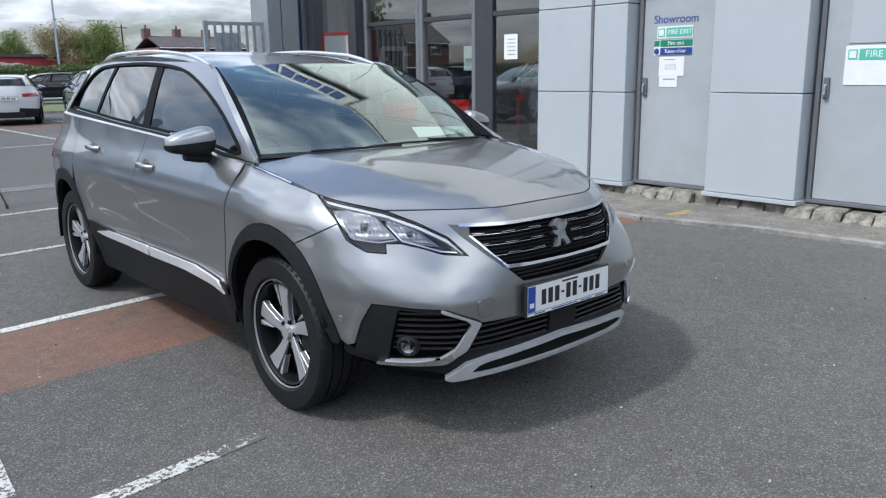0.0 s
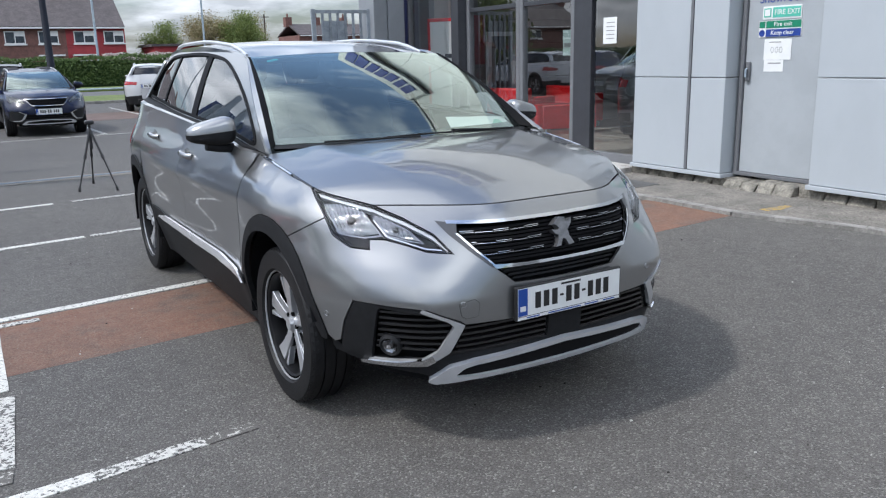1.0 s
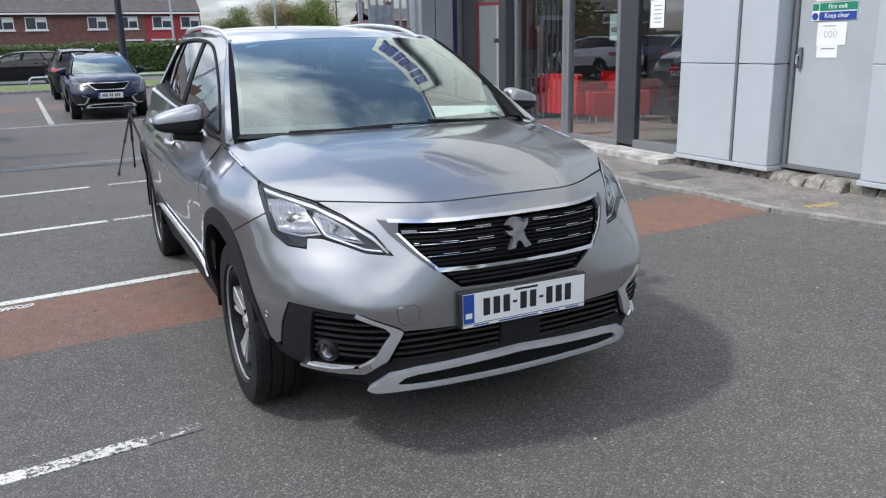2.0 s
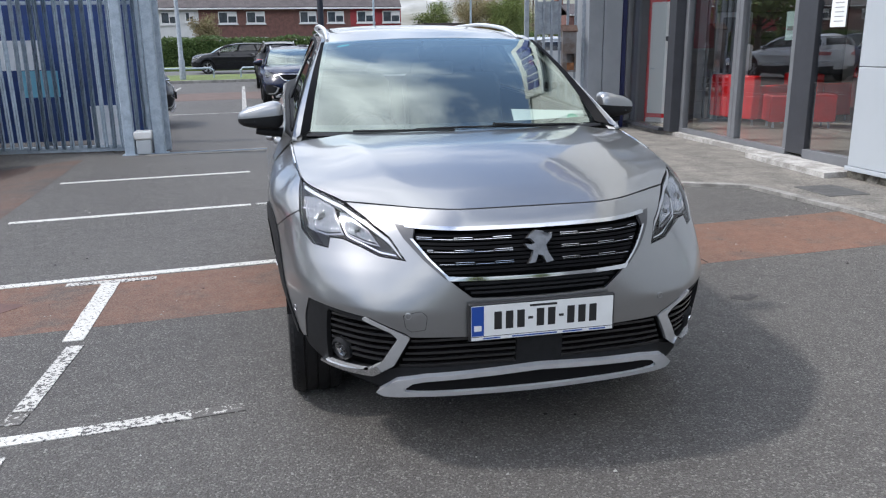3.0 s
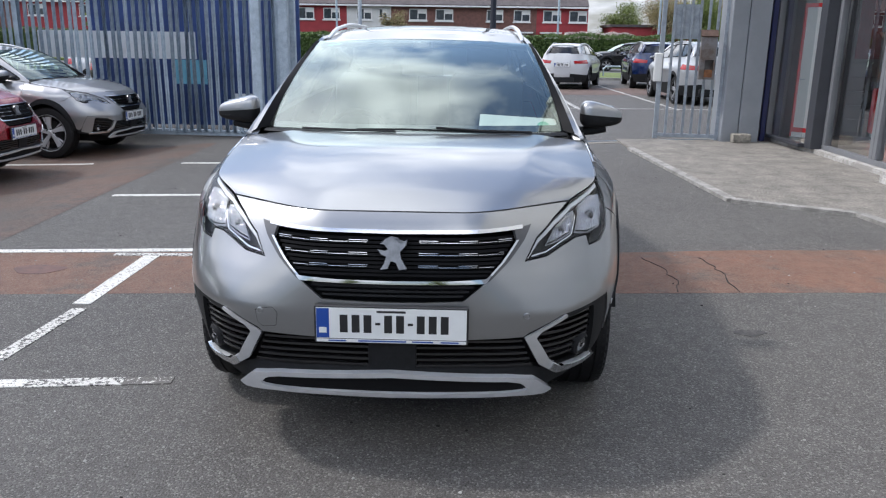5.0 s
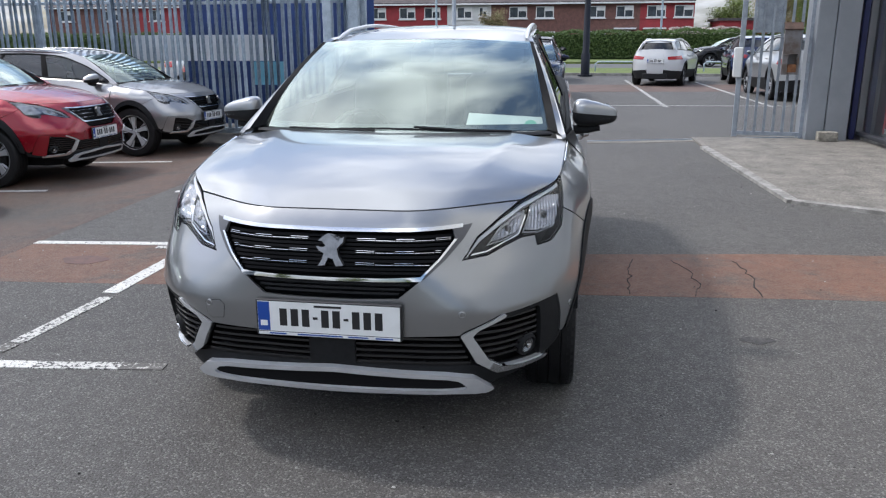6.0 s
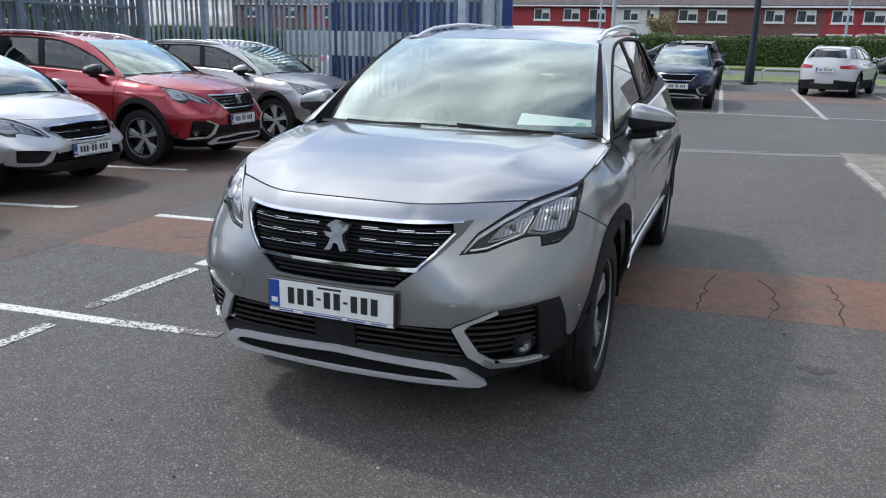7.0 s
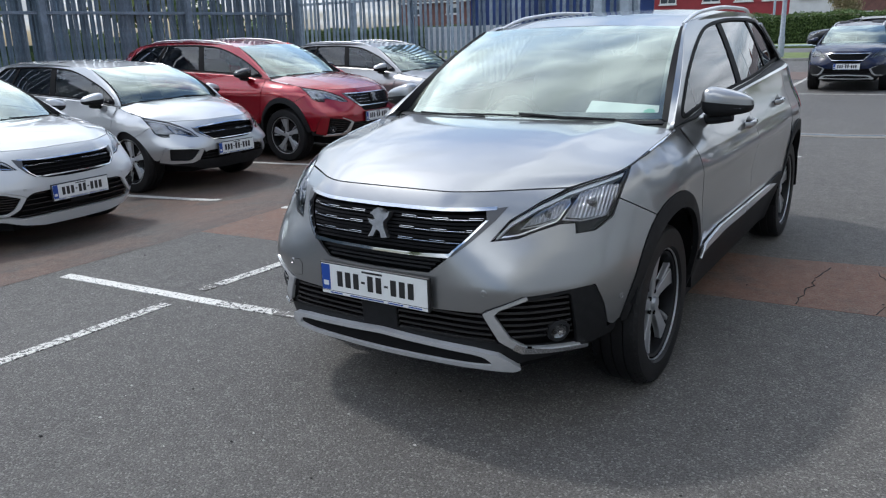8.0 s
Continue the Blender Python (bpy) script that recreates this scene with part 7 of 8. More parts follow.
            if nm == "c_pillar":
                o = [(y0 - 0.03, zb(y0)), (y0 + 0.03, zb(y0)), (y1 + 0.03, zt_(y1)), (y1 - 0.03, zt_(y1))]
            sheet(nm, S.pane, P(o), M_TRIMBLACK, c, step=0.06, lift=0.009, thick=0.01)
        # corner panel under the mirror
        sheet("mirror_panel", S.pane, P([dlo[0], dlo[1], (0.66, float(S.belt(0.66)) + 0.012)]), M_GLOSSBLACK, c, step=0.06, lift=0.008, thick=0.008)
        # windscreen pillar
        n = 14
        bm = bmesh.new()
        rows = []
        for k in range(n + 1):
            t = k / n
            s_in = Vector(S.screen(sg * 0.985, t * 0.995))
            yy = edge[0][0] + (fy - edge[0][0]) * t
            zz = float(np.interp(yy, [p[0] for p in edge[:4]], [p[1] for p in edge[:4]]))
            s_out = Vector(S.pane(np.array(sg * (yy + 10)), np.array(zz)))
            mid_ = s_in * 0.50 + s_out * 0.50 + Vector((sg * 0.010, -0.012, 0.008))
            rows.append([bm.verts.new(s_in + Vector((0, 0, 0.002))), bm.verts.new(mid_), bm.verts.new(s_out + Vector((sg * 0.012, 0, 0))), bm.verts.new(s_out + Vector((-sg * 0.03, 0.03, -0.01)))])
        for a, b in zip(rows, rows[1:]):
            for k in range(3):
                bm.faces.new((a[k], a[k + 1], b[k + 1], b[k]))
        me_in = bm.copy()
        for b, cols in ((bm, (1, 2)), (me_in, (0,))):
            b.faces.ensure_lookup_table()
            bmesh.ops.delete(b, geom=[f for i, f in enumerate(b.faces) if i % 3 not in cols], context="FACES")
        part("windscreen_pillar", bm, body, c, smooth=60)
        part("pillar_trim", me_in, M_TRIMBLACK, c, "black trim beside the windscreen", smooth=60)
        # dark seam and bright strip between bonnet and wing
        seam = [S.hood(sg * 1.0, v) for v in np.linspace(0.30, 0.985, 14)]
        part("wing_seam", pipe([(float(p[0]) - sg * 0.004, float(p[1]), float(p[2]) - 0.010) for p in seam], 0.012, 6), M_GLOSSBLACK, c, smooth=60)
        if not far:
            part("wing_strip", pipe([(float(p[0]) + sg * 0.006, float(p[1]), float(p[2]) - 0.004) for p in [S.hood(sg * 1.0, v) for v in np.linspace(0.52, 0.93, 10)]], 0.006, 6), M_CHROME, c, "bright strip beside the bonnet", smooth=60)
        # mirror
        mb = mirror or body
        mr = Matrix.Translation((sg * 0.853, 0.645, 1.128))
        arm = part("wing_mirror", pipe([(sg * -0.075, 0.0, -0.040), (sg * -0.01, -0.01, -0.040), (sg * 0.05, -0.015, -0.032), (sg * 0.11, -0.015, -0.022)], [0.034, 0.032, 0.034, 0.030], 10, flat=0.75), M_CLAD, c, m=mr, smooth=60)
        bm = bmesh.new()
        bmesh.ops.create_uvsphere(bm, u_segments=20, v_segments=12, radius=1.0)
        for v in bm.verts:
            x, y, z = (math.copysign(abs(q) ** 0.60, q) for q in v.co)
            k = 1 - 0.14 * x * sg
            drop = 0.020 * (x * sg + 1) * (0.5 + 0.5 * z)
            v.co = (sg * 0.085 + x * 0.112, (y * 0.078 if y < 0 else y * 0.035) * k + 0.022 * (x * sg) - 0.01, 0.045 + z * 0.070 * k - drop + 0.008)
        low = bm.copy()
        for b, keep_up in ((bm, True), (low, False)):
            dead = [f for f in b.faces if (f.calc_center_median().z > 0.038 + 0.012 * (f.calc_center_median().x * sg < 0)) != keep_up]
            bmesh.ops.delete(b, geom=dead, context="FACES")
            bmesh.ops.recalc_face_normals(b, faces=b.faces)
        part("mirror_cap", bm, mb, arm, smooth=70)
        part("mirror_base", low, mirror_low or M_CLAD, arm, smooth=70)
        part("mirror_glass", block(*sorted((sg * 0.0, sg * 0.155)), 0.020, 0.026, 0.0, 0.09, 0.006), M_CHROME, arm)
        part("indicator", block(*sorted((sg * 0.03, sg * 0.165)), -0.078, -0.06, 0.016, 0.022, 0.002), M_LENS, arm)
        # rails
        if rails:
            line = []
            for k in range(13):
                y = fy + 0.10 + (rend - 0.42 - fy - 0.10) * k / 12
                up = 0.020 * min(1, k / 1.6, (12 - k) / 1.6)
                p = S.roof(np.array(0.93), np.array(y))
                line.append((sg * float(p[0]), float(p[1]), float(p[2]) + 0.004 + up))
            part("roof_rail", pipe(line, [0.008] + [0.0135] * 11 + [0.008], 8, flat=0.85), M_SATIN, c, "satin silver roof rail", smooth=60)
        # rear lamp
        sheet("rear_lamp", S.skin, [(sg * (S.total - 0.42), 1.00), (sg * (S.total - 0.44), 0.90)] + YS([(tail - 0.42, 0.91), (tail - 0.40, 1.045)]), M_REDLENS, c, step=0.05, lift=0.006, thick=0.01)
    # windscreen with black edge
    ws = sheet("windscreen", S.screen, [(u, 0.0) for u in np.linspace(-0.99, 0.99, 15)] + [(u, 0.995) for u in np.linspace(0.99, -0.99, 15)], M_SCREEN, c, step=0.10, thick=0.0)
    ws.visible_shadow = False
    sheet("windscreen_edge", S.screen, [(-0.985, 0.0), (0.985, 0.0), (0.985, 0.99), (-0.985, 0.99)], M_GLOSSBLACK, c, holes=[[(-0.962, 0.06), (0.962, 0.06), (0.955, 0.965), (-0.955, 0.965)]], step=0.10, lift=-0.006, thick=0.0)
    if not far:
        w = part("wiper", pipe([tuple(Vector(S.screen(u, v)) + Vector((0, -0.012, 0.018))) for u, v in ((0.62, -0.03), (0.3, -0.02), (-0.05, -0.012), (-0.35, -0.02))], 0.005, 6), M_CLAD, c)
        part("wiper_arm", pipe([tuple(Vector(S.screen(u, v)) + Vector((0, -0.02, 0.028))) for u, v in ((0.75, -0.05), (0.45, -0.035), (0.15, -0.012))], 0.006, 6), M_CLAD, w)
        part("wiper", pipe([tuple(Vector(S.screen(u, v)) + Vector((0, -0.012, 0.018))) for u, v in ((-0.1, -0.03), (-0.4, -0.025), (-0.72, -0.025))], 0.005, 6), M_CLAD, c)
        part("sensor_housing", pipe([tuple(Vector(S.screen(0.0, 0.86)) + Vector((0, 0.03, -0.02))), tuple(Vector(S.screen(0.0, 0.97)) + Vector((0, 0.04, -0.015)))], 0.055, 10, flat=0.4), M_CLAD, c)
        part("rear_view_mirror", block(-0.12, 0.12, -0.012, 0.012, -0.035, 0.035, 0.01), M_CLAD, c, m=Matrix.Translation((0, S.header[0] - 0.02, S.header[1] - 0.16)) @ Matrix.Rotation(radians(14), 4, "X"), smooth=50)
        sheet("tint_strip", S.screen, [(-0.86, 0.905), (-0.76, 0.925), (-0.76, 0.95), (-0.86, 0.93)], paint("teal_sticker", (0.02, 0.38, 0.42), 0.4), c, step=0.1, lift=-0.002, thick=0)
    # roof
    rend = S.roof_end
    sheet("roof", S.roof, [(u, S.header[0] + 0.004) for u in np.linspace(-0.985, 0.985, 13)] + [(0.985, y) for y in np.linspace(S.header[0] + 0.3, rend - 0.2, 7)] + [(u, rend) for u in np.linspace(0.95, -0.95, 11)] + [(-0.985, y) for y in np.linspace(rend - 0.2, S.header[0] + 0.3, 7)],
          roof_mat or body, c, step=0.09, thick=0.03)
    # tailgate
    zr = float(S.roofz(rend)) - 0.03
    zbelt = float(S.belt(tail)) + 0.0

    def gate(u, v):
        u, v = np.asarray(u, float), np.asarray(v, float)
        x = u * (0.71 * S.width + (S.top * 0.83 - 0.71 * S.width) * v)
        return np.stack([-x, tail - 0.13 - 0.09 * u * u + (rend - tail + 0.13) * np.abs(v) ** 1.15, zbelt - 0.05 + (zr - zbelt + 0.05) * v], -1)
    sheet("tailgate", gate, [(-1.06, 0.0), (1.06, 0.0), (1.06, 1.0), (-1.06, 1.0)], body, c, holes=[[(-0.88, 0.16), (0.88, 0.16), (0.86, 0.88), (-0.86, 0.88)]], step=0.09, thick=0.02)
    sheet("rear_screen", gate, [(-0.87, 0.17), (0.87, 0.17), (0.85, 0.87), (-0.85, 0.87)], rear_glass or M_TINT, c, step=0.12, lift=-0.004, thick=0.0)
    edge_s = S.total - 0.30

    def back(a, z):
        return S.skin(np.asarray(a, float), z)
    for sg in (1, -1):
        o = [(sg * edge_s, 0.424), (sg * S.total, 0.424), (sg * S.total, 1.26), (sg * edge_s, 1.26)]
        sheet("tailgate_lower", back, o, body, c, step=0.08, thick=0.0)
        o = [(sg * edge_s, 0.24), (sg * S.total, 0.24), (sg * S.total, 0.42), (sg * edge_s, 0.42)]
        sheet("rear_bumper", back, o, lower, c, step=0.08, lift=0.01, thick=0.02)
    if far:
        yb = float(S.skin(S.total - 0.02, 0.36)[1])
        part("bumper_centre", block(-0.42, 0.42, yb - 0.06, yb + 0.022, 0.24, 0.43, 0.02), lower, c, smooth=40)
    # inside and underside
    part("underbody", prism([(-0.50, -S.nose + 0.24), (0.50, -S.nose + 0.24), (0.60, -S.nose + 0.42), (0.60, tail - 0.2), (-0.60, tail - 0.2), (-0.60, -S.nose + 0.42)], 0.235, 0.60), M_DARKIN, c)
    # unseen dark filler, added to stop sun leaking through the empty engine bay
    part("engine_block", prism([(-0.52, -0.66), (0.52, -0.66), (0.62, -0.45), (0.62, 0.28), (-0.62, 0.28), (-0.62, -0.45)], 0.602, 0.86), M_DARKIN, c)
    for y in (0, base):
        for sg in (1, -1):
            bm = bmesh.new()
            ring = arc(y, S.wheel, 0.405, 0.458, -5, 185 if y else 164, 18)
            for a, b in zip(ring, ring[1:]):
                q = [bm.verts.new(p) for p in ((sg * 0.62, *a), (sg * (S.width - 0.045), *a), (sg * (S.width - 0.045), *b), (sg * 0.62, *b))]
                bm.faces.new(q)
            part("arch_liner", bm, M_DARKIN, c)
    part("dashboard", prism([(0.30, 0.80), (0.34, 1.03), (0.55, 1.075), (0.86, 1.04), (0.92, 0.95), (0.80, 0.62), (0.5, 0.62)], -S.width + 0.16, S.width - 0.16, axis="x"), M_DASH, c)
    part("cabin_floor", block(-S.width + 0.14, S.width - 0.14, 0.30, tail - 0.5, 0.602, 0.63), M_DASH, c)
    part("headlining", prism([(-0.52, S.header[0] + 0.10), (0.52, S.header[0] + 0.10), (0.52, rend - 0.25), (-0.52, rend - 0.25)], S.header[1] - 0.045, S.header[1] - 0.03), M_CREAM, c)
    for sg in (1, -1):
        for y, nm in ((1.32, "front_seat"), (2.20, "rear_seat")):
            st = part(nm, block(-0.25, 0.25, -0.25, 0.27, 0.0, 0.17, 0.05), M_SEAT, c, m=Matrix.Translation((sg * 0.37, y, 0.63)), smooth=50)
            part("backrest", block(-0.24, 0.24, -0.06, 0.07, 0.0, 0.60, 0.05), M_SEAT, st, m=Matrix.Translation((0, 0.26, 0.12)) @ Matrix.Rotation(radians(-18), 4, "X"), smooth=50)
            part("headrest", block(-0.13, 0.13, -0.05, 0.05, 0.0, 0.18, 0.04), M_SEAT, st, m=Matrix.Translation((0, 0.44, 0.73)) @ Matrix.Rotation(radians(-12), 4, "X"), smooth=50)
    t = Matrix.Translation((0.37 * S.wheel_side, 0.92, 1.0)) @ Matrix.Rotation(radians(65), 4, "X")
    sw = part("steering_wheel", pipe([(0.17 * math.cos(a), 0.155 * math.sin(a), 0) for a in [k * math.tau / 24 for k in range(24)]], 0.016, 8, closed=True), M_CLAD, c, m=t, smooth=60)
    part("steering_boss", block(-0.15, 0.15, -0.035, 0.035, -0.02, 0.015, 0.015), M_CLAD, sw, smooth=50)
    # wheels
    tw = S.width - 0.046 - 0.1075
    for y in (0, base):
        for sg in (1, -1):
            wheel(c, sg * tw, y, S.wheel, sg, spokes, twin, rim)
    # number plate
    y = float(S.skin(0.0, plate_at)[1])
    number_plate(c, plate_wide, m=Matrix.Translation((0, y - 0.012, plate_at)) if plate_m is None else plate_m)
    return c


Shell.roof_end, Shell.chrome_line, Shell.wheel_side = 3.38, False, -1
Shell.win_top = lambda self, y: self.roofz(y) - 0.078

# ---- the silver car ----
HERO = Shell()
build_car("seven_seat_car", "silver-grey metallic tall family car parked in the yard", HERO, M_SILVER, pose(0, 0, 0))

# ---- the other cars ----
def warp_car(c, kx, zs, ys):
    """Reshapes a car: widths times kx, heights and lengths by smooth curves; wheels only move."""
    fz, fy = bend(*zip(*zs)), bend(*zip(*ys))
    done = set()
    for o in c.children_recursive:
        up = o
        skip = False
        while up is not c:
            skip = skip or up.name.startswith("wheel") or up.name.startswith("number_plate")
            up = up.parent
        if skip:
            if o.name.startswith("wheel") and o.parent is c or o.name.startswith("number_plate") and o.parent is c:
                t = o.matrix_basis.translation
                r = t.z
                o.matrix_basis = Matrix.Translation((t.x * kx - t.x, float(fy(t.y)) - t.y, (float(fz(t.z)) - t.z) if o.name.startswith("number_plate") else 0)) @ o.matrix_basis
            continue
        if o.matrix_basis.translation.length > 1e-6:
            if o.parent is c or o.parent.matrix_basis.translation.length < 1e-6:
                t = o.matrix_basis.translation
                o.matrix_basis = Matrix.Translation((t.x * kx - t.x, float(fy(t.y)) - t.y, float(fz(t.z)) - t.z)) @ o.matrix_basis
        elif o.parent is c or o.parent.matrix_basis.translation.length < 1e-6:
            me = o.data
            if me.name in done:
                continue
            done.add(me.name)
            co = np.empty(len(me.vertices) * 3)
            me.vertices.foreach_get("co", co)
            co = co.reshape(-1, 3)
            co = np.stack([co[:, 0] * kx, fy(co[:, 1]), fz(co[:, 2])], 1)
            me.vertices.foreach_set("co", co.ravel())
            me.update()
    return c


def parked(x, y, a, nose=0.912):
    """The pose of a car whose nose stands at x, y and points a degrees from +x."""
    px, py = x - nose * math.cos(radians(a)), y - nose * math.sin(radians(a))
    return pose(px, py, -fall(px, py), 0, 0, 90 + a)


M_REDCAR = car_paint("red_metallic_paint", (0.27, 0.004, 0.014), 0.45, 0.25)
M_NAVY = paint("dark_navy_paint", (0.005, 0.009, 0.032), 0.25, 0.0, 0.3, fine=0.1, fine_scale=1400, spec=0.3)
M_GREYCAR = car_paint("warm_grey_paint", (0.30, 0.30, 0.305), 0.7, 0.32)
M_LIGHTCAR = car_paint("light_silver_paint", (0.44, 0.45, 0.46), 0.5, 0.3)
M_WHITECAR = car_paint("white_car_paint", (0.50, 0.51, 0.52), 0.0, 0.3, 0.03)
M_BLUECAR = car_paint("blue_car_paint", (0.006, 0.018, 0.075), 0.2, 0.2)
M_BLACKCAR = paint("black_car_paint", (0.005, 0.005, 0.007), 0.25, 0.0, 0.3, fine=0.1, fine_scale=1400, spec=0.3)

build_car("tall_car", "bright red family car with black mirrors parked nose out", Shell(), M_REDCAR, parked(-4.82, 5.38, 1), mirror=M_GLOSSBLACK, group="parked cars", chrome_strip=False, pod_mat=M_REDCAR)
c = build_car("small_crossover", "warm grey small crossover car parked by the fence", Shell(), M_GREYCAR, parked(-4.58, 7.86, -4, 0.82), group="parked cars", chrome_strip=False, bars=5, rim=M_SATIN, spokes=5, pod_mat=M_GREYCAR)
warp_car(c, 0.945, ((0, 0), (0.35, 0.34), (0.95, 0.90), (1.12, 1.06), (1.64, 1.54), (2, 1.9)), ((-1.2, -1.08), (-0.912, -0.82), (0, 0), (2.84, 2.54), (3.73, 3.33), (5, 4.6)))
GRILLE_J = ((0, 0.905), (0.2, 0.900), (0.38, 0.890), (0.455, 0.878), (0.44, 0.835), (0.38, 0.785), (0.31, 0.735), (0.24, 0.715), (0.10, 0.706), (0, 0.705))
INTAKE_J = ((0, 0.565), (0.25, 0.565), (0.40, 0.560), (0.445, 0.54), (0.515, 0.42), (0.50, 0.36), (0.30, 0.33), (0, 0.33))
POD_J = ((0.806, 0.425), (0.808, 0.52), (0.793, 0.645), (0.755, 0.645), (0.60, 0.638), (0.48, 0.605), (0.462, 0.585), (0.518, 0.418), (0.585, 0.368), (0.74, 0.362), (0.80, 0.385))
c = build_car("hatchback_car", "light silver small hatchback with dark grille band", Shell(hood_crown=0.05), M_LIGHTCAR, parked(-4.95, 2.92, 1, 0.83), group="parked cars", clad=False, skid=None, slot=None, fogchrome=None,
              chrome_strip=False, rails=False, grille=GRILLE_J, intake=INTAKE_J, bars=4, badge=0, plate_at=0.575, spokes=5, rim=M_SATIN, low_mat=M_CLAD, pod=POD_J, pod_hole=[(0.772, 0.624), (0.60, 0.616), (0.512, 0.588), (0.590, 0.43), (0.63, 0.405), (0.755, 0.415)])
warp_car(c, 0.92, ((0, 0), (0.35, 0.33), (0.60, 0.49), (0.80, 0.63), (0.95, 0.79), (1.12, 0.975), (1.64, 1.44), (2, 1.78)), ((-1.2, -1.08), (-0.912, -0.83), (0, 0), (0.4, 0.22), (1.0, 0.80), (2.84, 2.53), (3.73, 3.16), (5, 4.4)))
GRILLE_P = ((0, 0.850), (0.2, 0.852), (0.34, 0.858), (0.43, 0.866), (0.420, 0.80), (0.395, 0.745), (0.350, 0.702), (0.25, 0.682), (0.10, 0.674), (0, 0.673))
c = build_car("hatchback_car", "white low hatchback with a slim chrome-edged grille", Shell(), M_WHITECAR, parked(-4.22, 0.52, 4, 0.87), group="parked cars", clad=False, skid=None, slot=None, fogchrome=None,
              chrome_strip=False, rails=False, grille=GRILLE_P, intake=INTAKE_J, bars=4, badge=0, plate_at=0.535, rim=M_SATIN, apron=0.325)
warp_car(c, 0.98, ((0, 0), (0.24, 0.20), (0.35, 0.32), (0.60, 0.535), (0.95, 0.835), (1.12, 0.99), (1.64, 1.45), (2, 1.8)), ((-1.2, -1.12), (-0.912, -0.87), (0, 0), (2.84, 2.62), (3.73, 3.36), (5, 4.5)))

# outer car park
c = build_car("tall_car", "dark navy family car parked facing the yard", Shell(), M_NAVY, pose(-0.27, 17.05, 0, 0, 0, 1.5), detail=1, group="outer parked cars", chrome_strip=False)
warp_car(c, 0.94, ((0, 0), (0.35, 0.345), (0.95, 0.88), (1.12, 1.03), (1.64, 1.49), (2, 1.83)), ((-1.2, -1.18), (0, 0), (5, 4.9)))
c = build_car("estate_car", "white family car parked with its tail to the yard", Shell(), M_WHITECAR, pose(4.46, 27.4, 0, 0, 0, 164.5), detail=1, group="outer parked cars", chrome_strip=False, bars=3)
c2 = build_car("estate_car", "blue family car parked with its tail to the yard", Shell(), M_BLUECAR, pose(7.25, 28.3, 0, 0, 0, 175), detail=1, group="outer parked cars", chrome_strip=False, bars=3)
c3 = build_car("estate_car", "silver van-like car parked beyond the gate", Shell(), M_LIGHTCAR, pose(6.65, 20.9, 0, 0, 0, 180), detail=1, group="outer parked cars", chrome_strip=False, bars=3)
c4 = build_car("estate_car", "black car parked behind the navy one", Shell(), M_BLACKCAR, pose(-0.55, 29.0, 0, 0, 0, 181), detail=1, group="outer parked cars", chrome_strip=False, bars=3)
for q in (c, c2, c3, c4):
    number_plate(q, m=Matrix.Translation((0, 3.72, 0.86)) @ Matrix.Rotation(math.pi, 4, "Z"))
warp_car(c, 0.96, ((0, 0), (0.35, 0.345), (0.95, 0.91), (1.12, 1.07), (1.64, 1.55), (2, 1.9)), ((-1.2, -1.2), (0, 0), (5, 5.0)))
build_car("estate_car", "black car parked beyond the sliding gate", Shell(), M_BLACKCAR, parked(-2.75, 13.2, 8), detail=1, group="outer parked cars", chrome_strip=False, bars=3)
build_car("estate_car", "white car parked beyond the palisade fence", Shell(), M_WHITECAR, parked(-4.6, 15.8, 6), detail=1, group="outer parked cars", chrome_strip=False, bars=3)
build_car("estate_car", "black car standing on the road by the hedge", Shell(), M_BLACKCAR, parked(-5.1, 43.0, 180), detail=1, group="outer parked cars", chrome_strip=False, bars=3)
build_car("estate_car", "dark grey car standing on the road beside the verge", Shell(), M_BLACKCAR, parked(7.3, 43.5, 180), detail=1, group="outer parked cars", chrome_strip=False, bars=3)
build_car("estate_car", "white car parked in the far bay by the fence", Shell(), M_WHITECAR, pose(-7.4, 24.5, 0, 0, 0, 178), detail=1, group="outer parked cars", chrome_strip=False, bars=3)
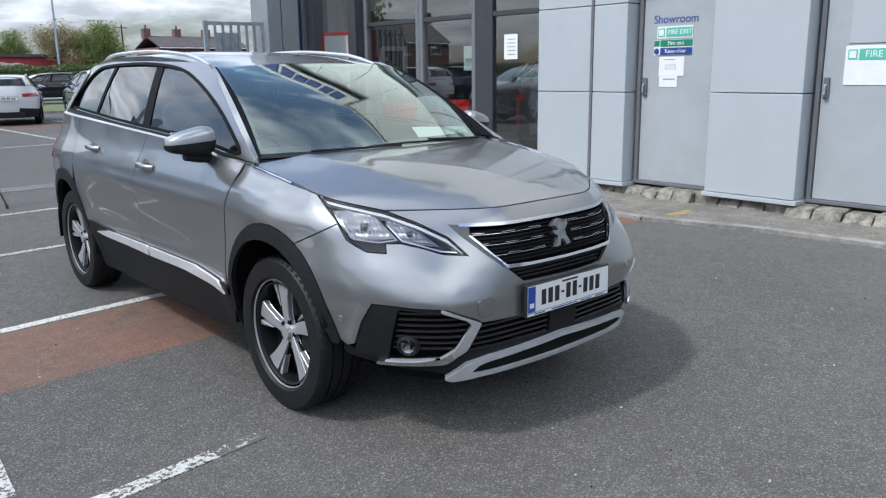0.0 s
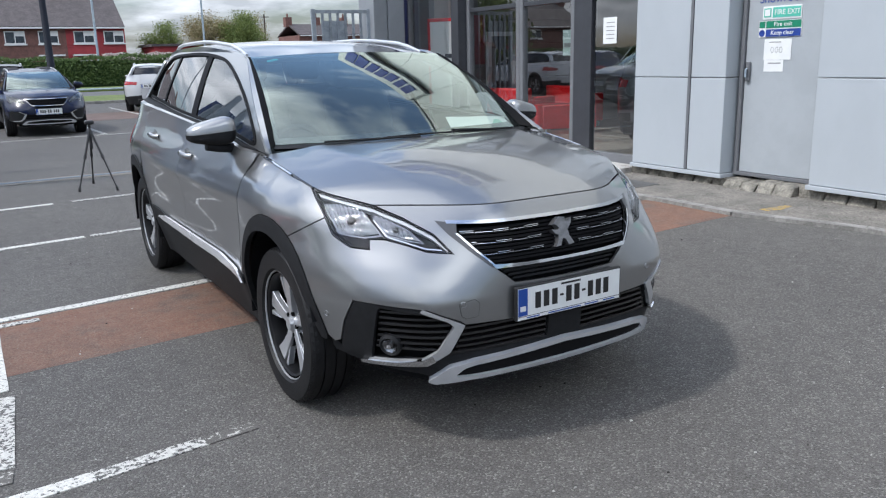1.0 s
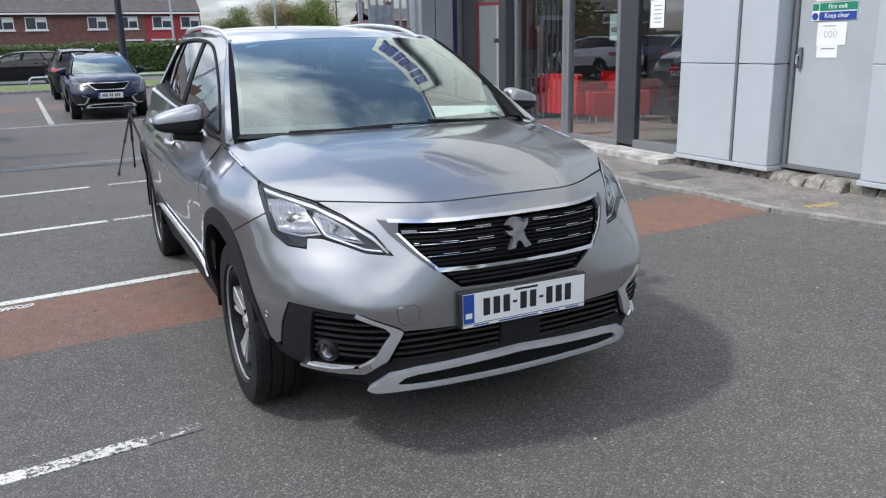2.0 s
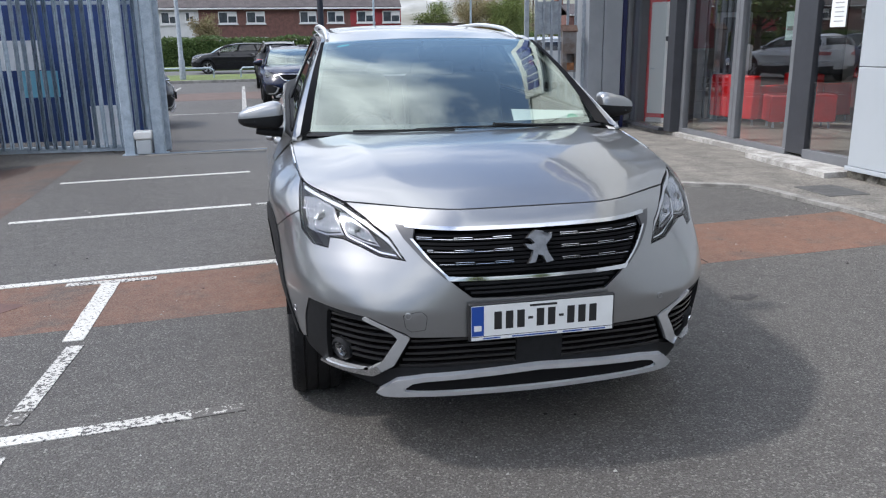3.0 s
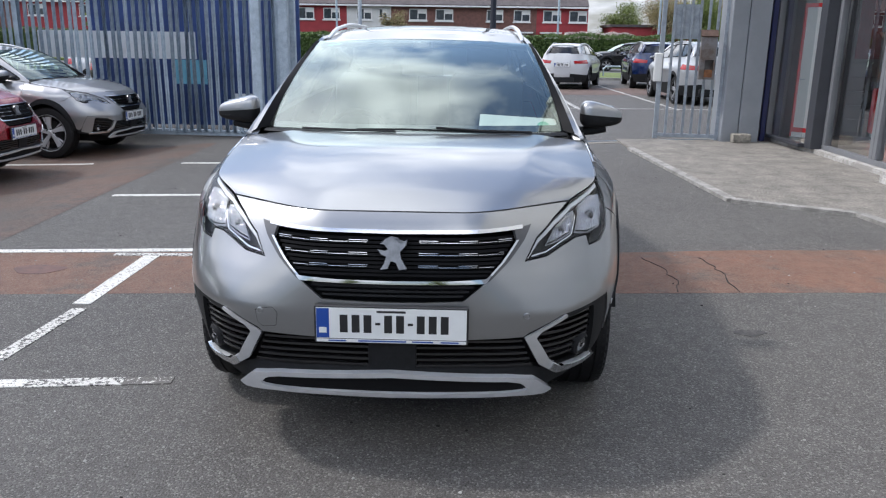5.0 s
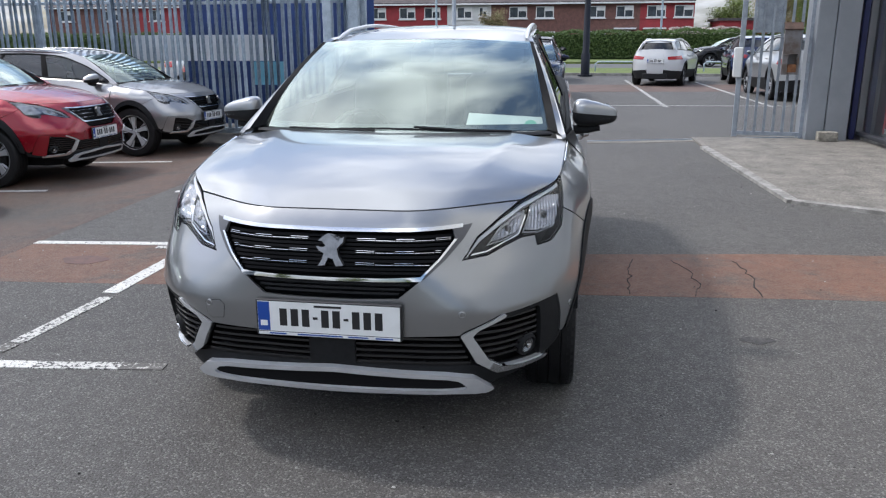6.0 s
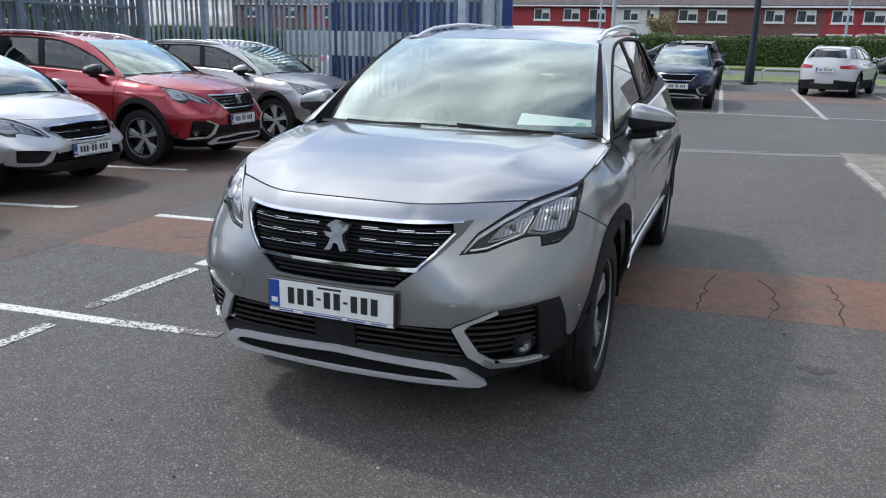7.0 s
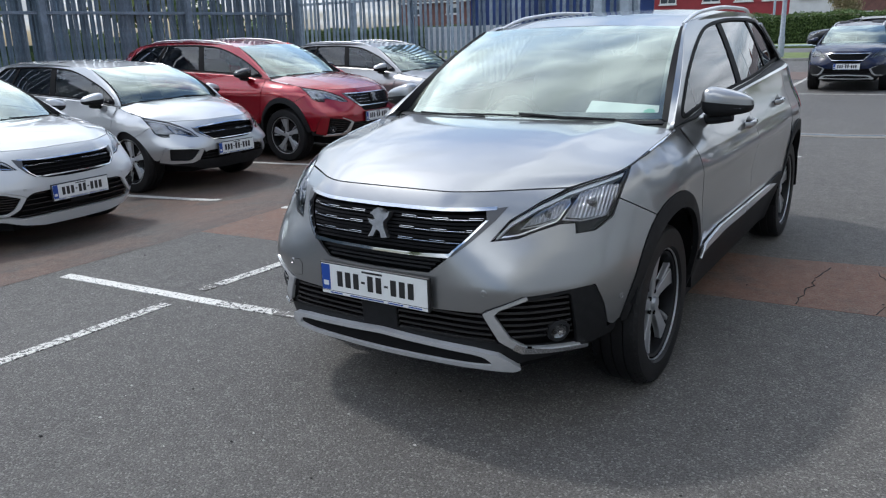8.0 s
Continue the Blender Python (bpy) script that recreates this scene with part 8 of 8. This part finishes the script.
build_car("estate_car", "blue car parked in the far bay by the fence", Shell(), M_BLUECAR, pose(-10.2, 24.6, 0, 0, 0, 181), detail=1, group="outer parked cars", chrome_strip=False, bars=3)
c = build_car("showroom_car", "dark grey car in the showroom with its tail to the glass", Shell(), car_paint("dark_grey_paint", (0.075, 0.08, 0.085), 0.15, 0.3), pose(9.85, 4.7, 0.12, 0, 0, 90), detail=1, chrome_strip=False, bars=3)

# tripod in the yard
tp = thing("tripod", "black camera tripod standing on the asphalt", "tripod")
M_TRIPOD = paint("tripod_black", (0.02, 0.02, 0.022), 0.45)
TX, TY = -0.61, 7.33
part("head", block(-0.05, 0.05, -0.05, 0.05, 0.0, 0.05, 0.012), M_TRIPOD, tp, m=Matrix.Translation((TX, TY, 0.80)))
part("column", pipe([(TX, TY, 0.50), (TX, TY, 0.81)], 0.014, 8), M_TRIPOD, tp)
for bx, by in ((-0.83, 7.21), (-0.42, 7.02), (-0.58, 7.86)):
    d = Vector((bx - TX, by - TY, -0.72))
    s = Vector((TX, TY, 0.74))
    leg = part("leg", pipe([tuple(s), tuple(s + d * 0.45)], 0.014, 8), M_TRIPOD, tp)
    part("leg_section", pipe([tuple(s + d * 0.45), tuple(s + d * 0.97)], 0.010, 8), M_TRIPOD, leg)
    part("clamp", pipe([tuple(s + d * 0.43), tuple(s + d * 0.49)], 0.019, 8), M_TRIPOD, leg)
    part("foot", pipe([tuple(s + d * 0.96), tuple(s + d * 1.0 + Vector((0, 0, -0.02)))], 0.016, 8), M_TRIPOD, leg)
# sale card behind the windscreen
card = thing("windscreen_card", "white sale card with a green mark on the dashboard", "card")
cm = Matrix.Translation((0.50, 0.44, 1.135)) @ Matrix.Rotation(radians(38), 4, "X") @ Matrix.Rotation(radians(-4), 4, "Z")
part("sheet", block(-0.19, 0.19, -0.055, 0.055, 0.0, 0.002), PAPER, card, m=cm)
part("green_mark", lathe([(0.0022, 0.0001), (0.0022, 0.030), (0.003, 0.030), (0.003, 0.0001)], 20, axis="z"), paint("card_green", (0.22, 0.52, 0.38), 0.6), card, m=cm @ Matrix.Translation((0.125, 0, 0)))
